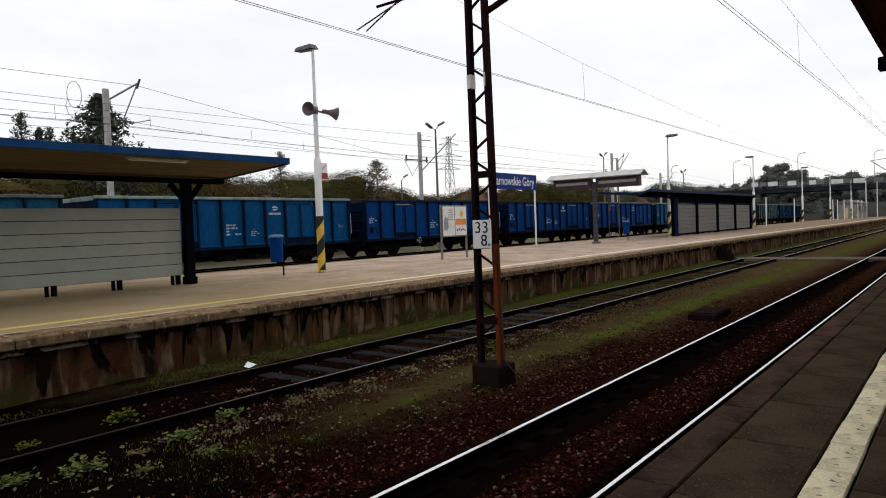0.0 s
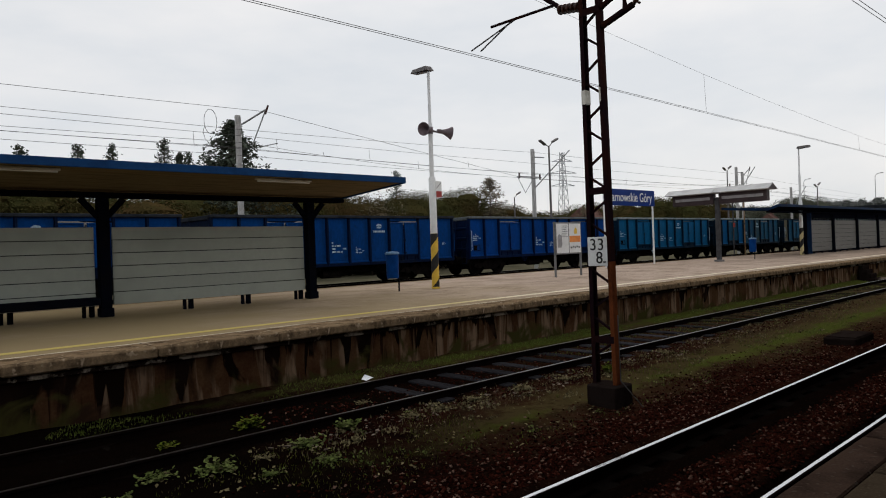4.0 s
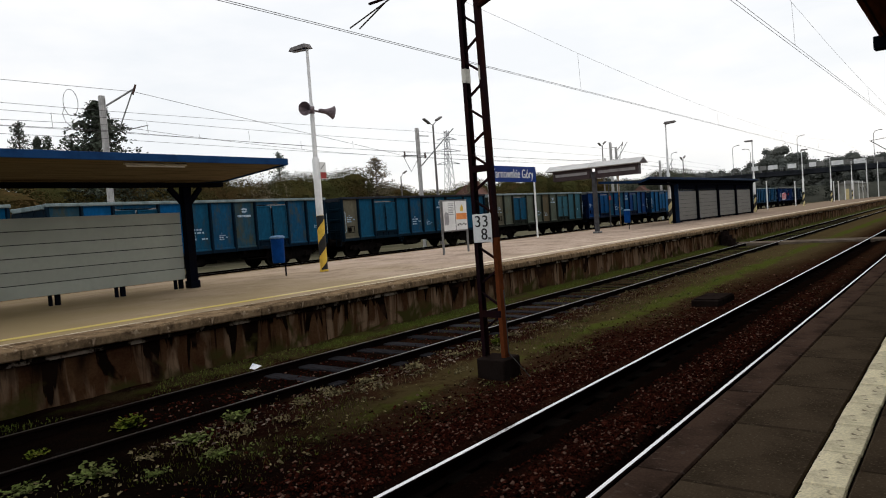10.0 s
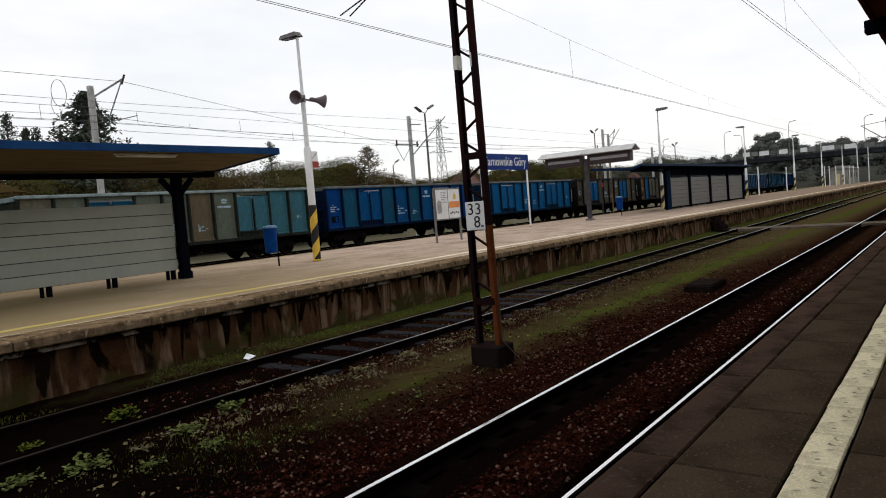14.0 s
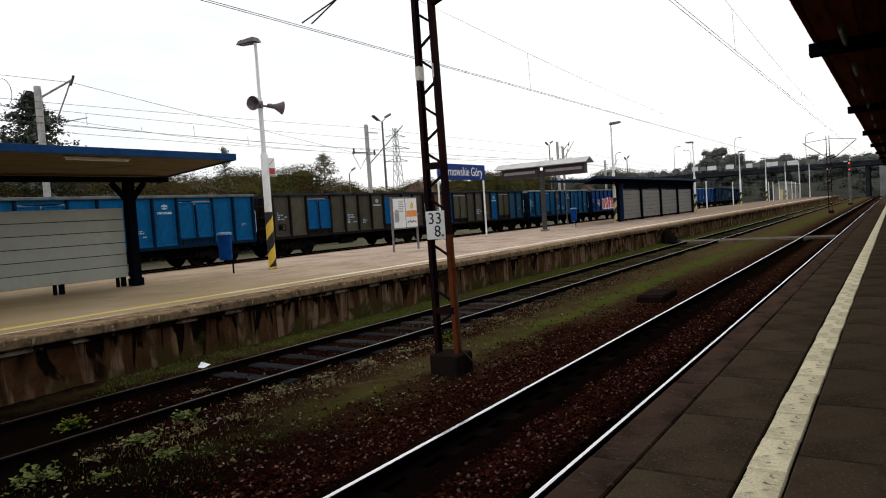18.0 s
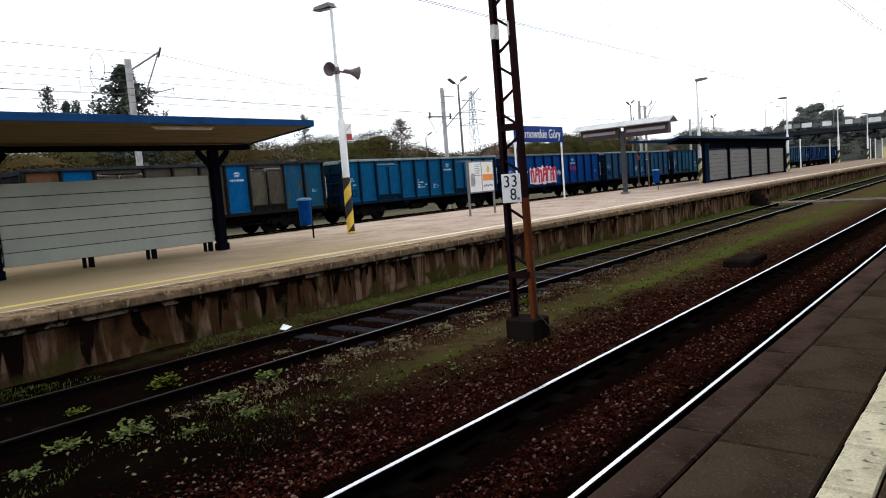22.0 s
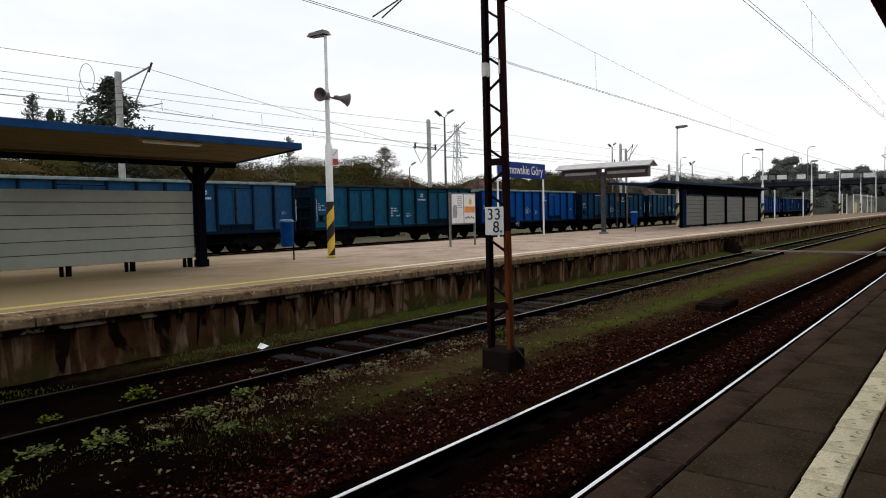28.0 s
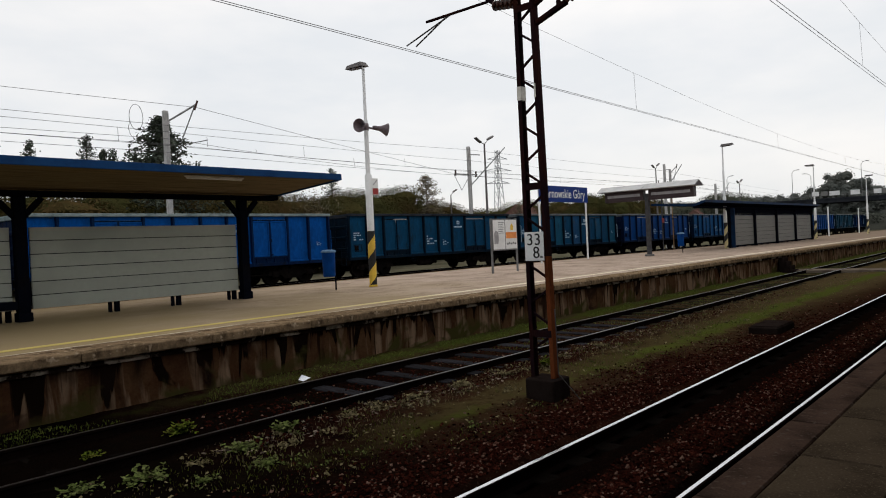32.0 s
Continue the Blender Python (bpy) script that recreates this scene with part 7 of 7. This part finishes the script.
# ---------------------------------------------------------------- on the track bed: slab, litter, weeds, stones
def ground_z(x, y):
    z = -0.74 + 0.035 * bumpy(x, y, 1.3, 1) + 0.02 * bumpy(x, y, 4.5, 2) + shoulder(y) + 0.05 * math.exp(-((y - 6.2) / 1.0) ** 2)
    return z + max(0, y - 9.6) * 0.13


s = thing("concrete_slab", pose(16.2, 4.72, ground_z(16.2, 4.72) - 0.06), "low dark concrete cover slab between the tracks", "cover slab")
part("slab", Geo().box(-0.60, 0.65, -0.30, 0.30, 0.0, 0.20, 0.02), M["dark_concrete"], s)
part("lid", Geo().box(-0.5, 0.6, -0.28, 0.28, 0.201, 0.22, 0.01), M["dark_concrete"], s)
s = thing("litter_paper", pose(7.17, 9.42, Z_RAIL + 0.0, 0, 0, 20), "crumpled white scrap of paper on the rail", "litter")
part("scrap", Geo().add([(-0.12, -0.05, 0.004), (0.0, -0.08, 0.03), (0.13, -0.03, 0.01), (0.09, 0.07, 0.05), (-0.02, 0.05, 0.09), (-0.11, 0.06, 0.02), (0.0, 0.0, 0.07)],
                        [(0, 1, 6), (1, 2, 6), (2, 3, 6), (3, 4, 6), (4, 5, 6), (5, 0, 6), (0, 5, 4, 3, 2, 1)]), M["litter"], s)


def weed_mesh(key, seed, stems, size, tall, leaf):
    """A weed: several arching stems set with small leaves."""
    r = random.Random(seed)
    g = Geo()
    for i in range(stems):
        a, l = r.uniform(0, 6.283), size * r.uniform(0.45, 1.1)
        el = r.uniform(0.25, 1.3) * tall
        d = Vector((math.cos(a), math.sin(a), el)).normalized()
        root = Vector((r.uniform(-0.3, 0.3) * size, r.uniform(-0.3, 0.3) * size, 0))
        for j in range(9):
            f = 0.15 + 0.95 * j / 8
            p = root + d * l * f - Vector((0, 0, 0.35 * l * f * f))
            b = r.uniform(0, 6.283)
            u = Vector((math.cos(b), math.sin(b), r.uniform(-0.3, 0.7))).normalized() * leaf * r.uniform(0.6, 1.3)
            w = Vector((-math.sin(b), math.cos(b), r.uniform(-0.4, 0.4))) * leaf * 0.36
            g.add([p, p + u * 0.55 - w, p + u, p + u * 0.55 + w], [(0, 1, 2, 3)])
    MESH[key] = g.mesh(key, False, False)


for i in range(4):
    weed_mesh("weed%d" % i, 60 + i, 26, 0.21, 0.8, 0.048)
for i in range(2):
    weed_mesh("tuft%d" % i, 80 + i, 34, 0.22, 2.2, 0.055)
# weeds: place, size, kind
for x, y, sc, kind, ml in ((2.78, 7.26, 1.1, "weed0", "weed"), (3.34, 7.05, 1.35, "weed1", "weed"), (4.51, 7.11, 1.2, "weed2", "weed"), (5.3, 7.4, 1.1, "tuft0", "weed"), (4.53, 8.58, 1.1, "tuft1", "grass"),
                           (3.4, 8.58, 0.9, "weed3", "grass"), (6.84, 7.26, 0.9, "weed1", "dry_weed"), (6.42, 8.57, 0.7, "weed0", "dry_weed"), (6.26, 7.26, 0.9, "weed2", "dry_weed"), (3.91, 7.08, 0.7, "weed3", "dry_weed"),
                           (4.28, 6.29, 0.8, "weed1", "weed"), (7.6, 7.3, 0.9, "weed0", "dry_weed"), (8.6, 7.2, 1.0, "weed3", "dry_weed"), (5.0, 6.8, 0.7, "weed2", "dry_weed"), (9.6, 7.1, 0.9, "weed1", "dry_weed"),
                           (10.6, 6.9, 1.1, "tuft1", "grass"), (2.3, 6.9, 0.9, "weed2", "weed"), (3.7, 6.5, 0.7, "weed0", "weed"), (11.5, 7.2, 0.9, "weed2", "dry_weed"), (13.0, 7.1, 1.0, "weed3", "dry_weed")):
    w = thing("weed_plant", pose(x, y, ground_z(x, y) - 0.01, 0, 0, x * 97 % 360), "green leafy weed beside the rail" if ml != "dry_weed" else "pale dry weed beside the rail", "weed", "weeds on the track bed")
    part("leaves", MESH[kind], M[ml], w, "", Matrix.Diagonal((sc, sc, sc, 1)))


def scatter_blades(count, seed, pick, size, key, material, label):
    r = np.random.default_rng(seed)
    g = Geo()
    for _ in range(count):
        q = pick(r)
        if q is None:
            continue
        x, y = q
        z = ground_z(x, y)
        a, h = r.uniform(0, 6.283), size * r.uniform(0.5, 1.3)
        dx, dy = math.cos(a) * h * 0.18, math.sin(a) * h * 0.18
        lx, ly = r.normal(0, 0.4) * h, r.normal(0, 0.4) * h
        n = len(g.v)
        g.v += [(x - dx, y - dy, z - 0.01), (x + dx, y + dy, z - 0.01), (x + lx, y + ly, z + h)]
        g.f.append((n, n + 1, n + 2))
    tagged(part(key, g.mesh(key, False, False), material), label, "grass", "", "stuff")


def verge(r):
    x = 2 + abs(r.normal(0, 16))
    y = 6.2 + r.normal(0, 0.65)
    return (x, y) if 5.1 < y < 7.5 and noise.noise(Vector((x * 0.6, y * 1.1, 5))) > 0.0 - (0.25 if 14 < x < 40 else 0) else None


def wallside(r):
    x, y = 1 + abs(r.normal(6, 22)), 10.36 - abs(r.normal(0, 0.36))
    return (x, y) if noise.noise(Vector((x * 0.5, y, 9))) > -0.25 + max(0, 7 - x) * 0.08 else None


def between(r):
    x, y = r.uniform(11.5, 60), r.uniform(7.9, 9.15)
    return (x, y) if noise.noise(Vector((x * 0.7, y, 3))) > 0.0 else None


def scatter_leaves(count, seed, pick, size, key, material, label):
    """Low patches of small flat leaves."""
    r = np.random.default_rng(seed)
    pts = []
    for _ in range(count):
        q = pick(r)
        if q is None:
            continue
        for _ in range(r.integers(5, 16)):
            x, y = q[0] + r.normal(0, 0.05), q[1] + r.normal(0, 0.05)
            pts.append((x, y, ground_z(x, y) + abs(r.normal(0, 0.03)) + 0.012))
    tagged(part(key, leaves(pts, size, seed).mesh(key, False, False), material), label, "weeds", "", "stuff")


def railside(r):
    x, y = 2.5 + abs(r.normal(0, 10)), 6.85 + r.normal(0, 0.55)
    return (x, y) if noise.noise(Vector((x * 0.8, y * 1.4, 7))) > 0.08 + max(0, 4.5 - x) * 0.2 else None


scatter_leaves(260, 11, railside, 0.024, "weeds_pale", M["dry_weed"], "pale small-leaved weeds along the old rail")
scatter_leaves(150, 12, verge, 0.020, "weeds_green", M["weed"], "small green weeds between the tracks")
def strewn(r):
    x, y = 2.6 + abs(r.normal(0, 9)), r.uniform(5.0, 7.5)
    return (x, y) if noise.noise(Vector((x * 1.1, y * 1.6, 12))) > -0.05 else None


def scatter_single(count, seed, size, key, material, label):
    """Single fallen leaves and scraps lying flat."""
    r = np.random.default_rng(seed)
    pts = [q for q in (strewn(r) for _ in range(count)) if q]
    tagged(part(key, leaves([(x, y, ground_z(x, y) + 0.022) for x, y in pts], size, seed, [(0, -0.2, 1)] * len(pts)).mesh(key, False, False), material), label, "leaves", "", "stuff")


scatter_single(900, 31, 0.024, "fallen_leaves", M["dry_weed"], "pale fallen leaves strewn between the tracks")
scatter_blades(9000, 1, verge, 0.034, "grass_verge", M["grass"], "short patchy grass between the tracks")
scatter_blades(4500, 21, verge, 0.028, "dead_grass_verge", M["dry_weed"], "short dead brown grass between the tracks")
scatter_blades(17000, 2, wallside, 0.034, "grass_wall_foot", M["wall_grass"], "short grass at the foot of the platform wall")
scatter_blades(11000, 3, between, 0.045, "grass_in_track", M["wall_grass"], "grass growing between the old sleepers")
scatter_blades(1200, 4, lambda r: (4 + abs(r.normal(0, 11)), 6.9 + r.normal(0, 0.35)), 0.05, "grass_dry", M["dry_weed"], "pale dry grass along the rail")


def stones(count, seed, pick, size, key, label, material="ballast", flat=1.0):
    """Angular ballast stones, each a squashed and turned eight-sided lump."""
    r = np.random.default_rng(seed)
    base = np.array([(1, 0, 0), (-1, 0, 0), (0, 1, 0), (0, -1, 0), (0, 0, 1), (0, 0, -1)], float)
    tri = np.array([(0, 2, 4), (2, 1, 4), (1, 3, 4), (3, 0, 4), (2, 0, 5), (1, 2, 5), (3, 1, 5), (0, 3, 5)])
    vs, fs = [], []
    for i in range(count):
        x, y = pick(r)
        s = size * r.uniform(0.55, 1.35)
        q = base * r.uniform(0.6, 1.1, (6, 1)) * np.array([1, r.uniform(0.6, 1), r.uniform(0.5, 0.8) * flat]) * s
        a, b = r.uniform(0, 6.28), r.normal(0, 0.5)
        ra = np.array([[math.cos(a), -math.sin(a), 0], [math.sin(a), math.cos(a), 0], [0, 0, 1]])
        rb = np.array([[1, 0, 0], [0, math.cos(b), -math.sin(b)], [0, math.sin(b), math.cos(b)]])
        vs.append(q @ rb.T @ ra.T + (x, y, ground_z(x, y) + s * 0.25))
        fs.append(tri + 6 * i)
    g = Geo()
    g.v, g.f = np.concatenate(vs).tolist(), np.concatenate(fs).tolist()
    tagged(part(key, g.mesh(key, False, False), M[material]), label, "ballast", "", "stuff")


stones(9000, 5, lambda r: (0.8 + abs(r.normal(0, 8)), 2.97 + float(np.clip(r.normal(0, 0.17), -0.36, 0.36))), 0.025, "ballast_in_track", "dark brown ballast stones between the near rails")
stones(14000, 6, lambda r: (0.8 + abs(r.normal(0, 8)), 4.2 + abs(r.normal(0, 0.6))), 0.024, "ballast_shoulder", "dark brown ballast stones beside the near track")
stones(4200, 7, lambda r: (4.6 + abs(r.normal(0, 12)), r.uniform(6.9, 9.2)), 0.026, "ballast_old_track", "dark stones among the old sleepers")
stones(420, 15, lambda r: (4.2 + abs(r.normal(0, 9)), 7.25 + r.normal(0, 0.28)), 0.034, "pale_stones", "pale broken stones along the old rail", "pale_stone", 0.35)
stones(2500, 8, lambda r: (1 + abs(r.normal(0, 10)), r.uniform(1.55, 2.3)), 0.030, "ballast_platform_side", "dark ballast stones along the near platform")


# ---------------------------------------------------------------- single pieces: sleepers, slabs
def box_mesh(key, *a):
    if key not in MESH:
        MESH[key] = Geo().box(*a).mesh(key)
    return MESH[key]


me = box_mesh("sleeper", -0.13, 0.13, -0.97, 0.97, -0.16, 0.0, 0.012)
for i in range(110):
    x = 9.47 - 0.723 * 18 + 0.723 * i
    # near sleepers lie lower and take a near-black tone that paints in shade
    sunk_dark = x < 6.7
    part("sleeper", me, M["dark_sleeper" if sunk_dark else "sleeper" if x < 17 + rnd(-2, 2) else "mossy_sleeper"], track_2, "", pose(x + rnd(-0.02, 0.02), 8.51 + rnd(-0.04, 0.04), Z_RAIL - (0.15 if sunk_dark else 0.115) + rnd(-0.012, 0.006), 0, 0, rnd(-1.2, 1.2)))
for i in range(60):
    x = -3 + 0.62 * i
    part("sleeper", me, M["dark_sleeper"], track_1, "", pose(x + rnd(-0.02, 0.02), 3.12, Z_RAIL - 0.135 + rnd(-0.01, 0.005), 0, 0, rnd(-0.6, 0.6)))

me = box_mesh("coping_near", -0.995, 0.995, -0.145, 0.145, -0.08, 0.0, 0.012)
for i in range(29):
    part("coping_slab", me, M["coping_near"], near_platform, "", pose(-11.0 + 2.0 * i + 0.12, 1.52 + rnd(-0.008, 0.008), rnd(-0.004, 0.003)))
me = box_mesh("slab_near", -0.593, 0.593, -0.296, 0.296, -0.08, 0.0, 0.010)
for i in range(47):
    part("paving_slab", me, M["paving"], near_platform, "", pose(-9.2 + 1.2 * i + 0.64, 1.068, rnd(-0.004, 0.003), 0, 0, rnd(-0.2, 0.2)))
me = box_mesh("slab_white", -0.294, 0.294, -0.11, 0.11, -0.08, 0.003, 0.010)
for i in range(76):
    part("painted_slab", me, M["white_line"], near_platform, "", pose(-5.3 + 0.6 * i + 0.27, 0.648 + rnd(-0.005, 0.005), rnd(-0.003, 0.003)))
me = box_mesh("slab_inner", -0.593, 0.593, -0.39, 0.39, -0.08, 0.0, 0.010)
for i in range(40):
    for j in range(2):
        part("paving_slab", me, M["paving"], near_platform, "", pose(-8.0 + 1.2 * i + 0.3 * j, 0.135 - 0.79 * j, rnd(-0.004, 0.003)))
part("paving_strip", Geo().box(-9, 39.9, -9, -1.06, -0.08, 0.0, 0.008), M["paving"], near_platform)

me = box_mesh("coping_far", -0.997, 0.997, 0.0, 0.78, -0.155, 0.0, 0.022)
for i in range(48):
    part("coping_slab", me, M["coping"], far_platform, "", pose(-13.0 + 2 * i, 10.24 + rnd(-0.018, 0.012), Z_FAR + rnd(-0.008, 0.006), 0, 0, rnd(-0.3, 0.3)))
part("coping_strip", Geo().box(PX0, -14.05, 10.24, 11.02, 0.125, Z_FAR, 0.02), M["coping"], far_platform)


# ---------------------------------------------------------------- what moves
def motions():
    for k, w in WAGONS.items():
        rows = []
        for i in range(33):
            x, y, a = arc(GAP0 + LW * (k - 0.5) + train_at(i))
            rows.append((float(i), pose(x, y, Z3 - 0.15, 0, 0, a)))
        walk(w, rows)
    for x, sets in WHEELS.items():
        first = sets[0]
        walk(first, [(i / 15, Matrix.Translation((x, 0, 0.46)) @ Matrix.Rotation(train_at(i / 15) / 0.46, 4, "Y")) for i in range(481)])
        for other in sets[1:]:
            other.rotation_mode = "QUATERNION"
            data = other.animation_data_create()
            data.action = first.animation_data.action
            data.action_slot = first.animation_data.action_slot


motions()
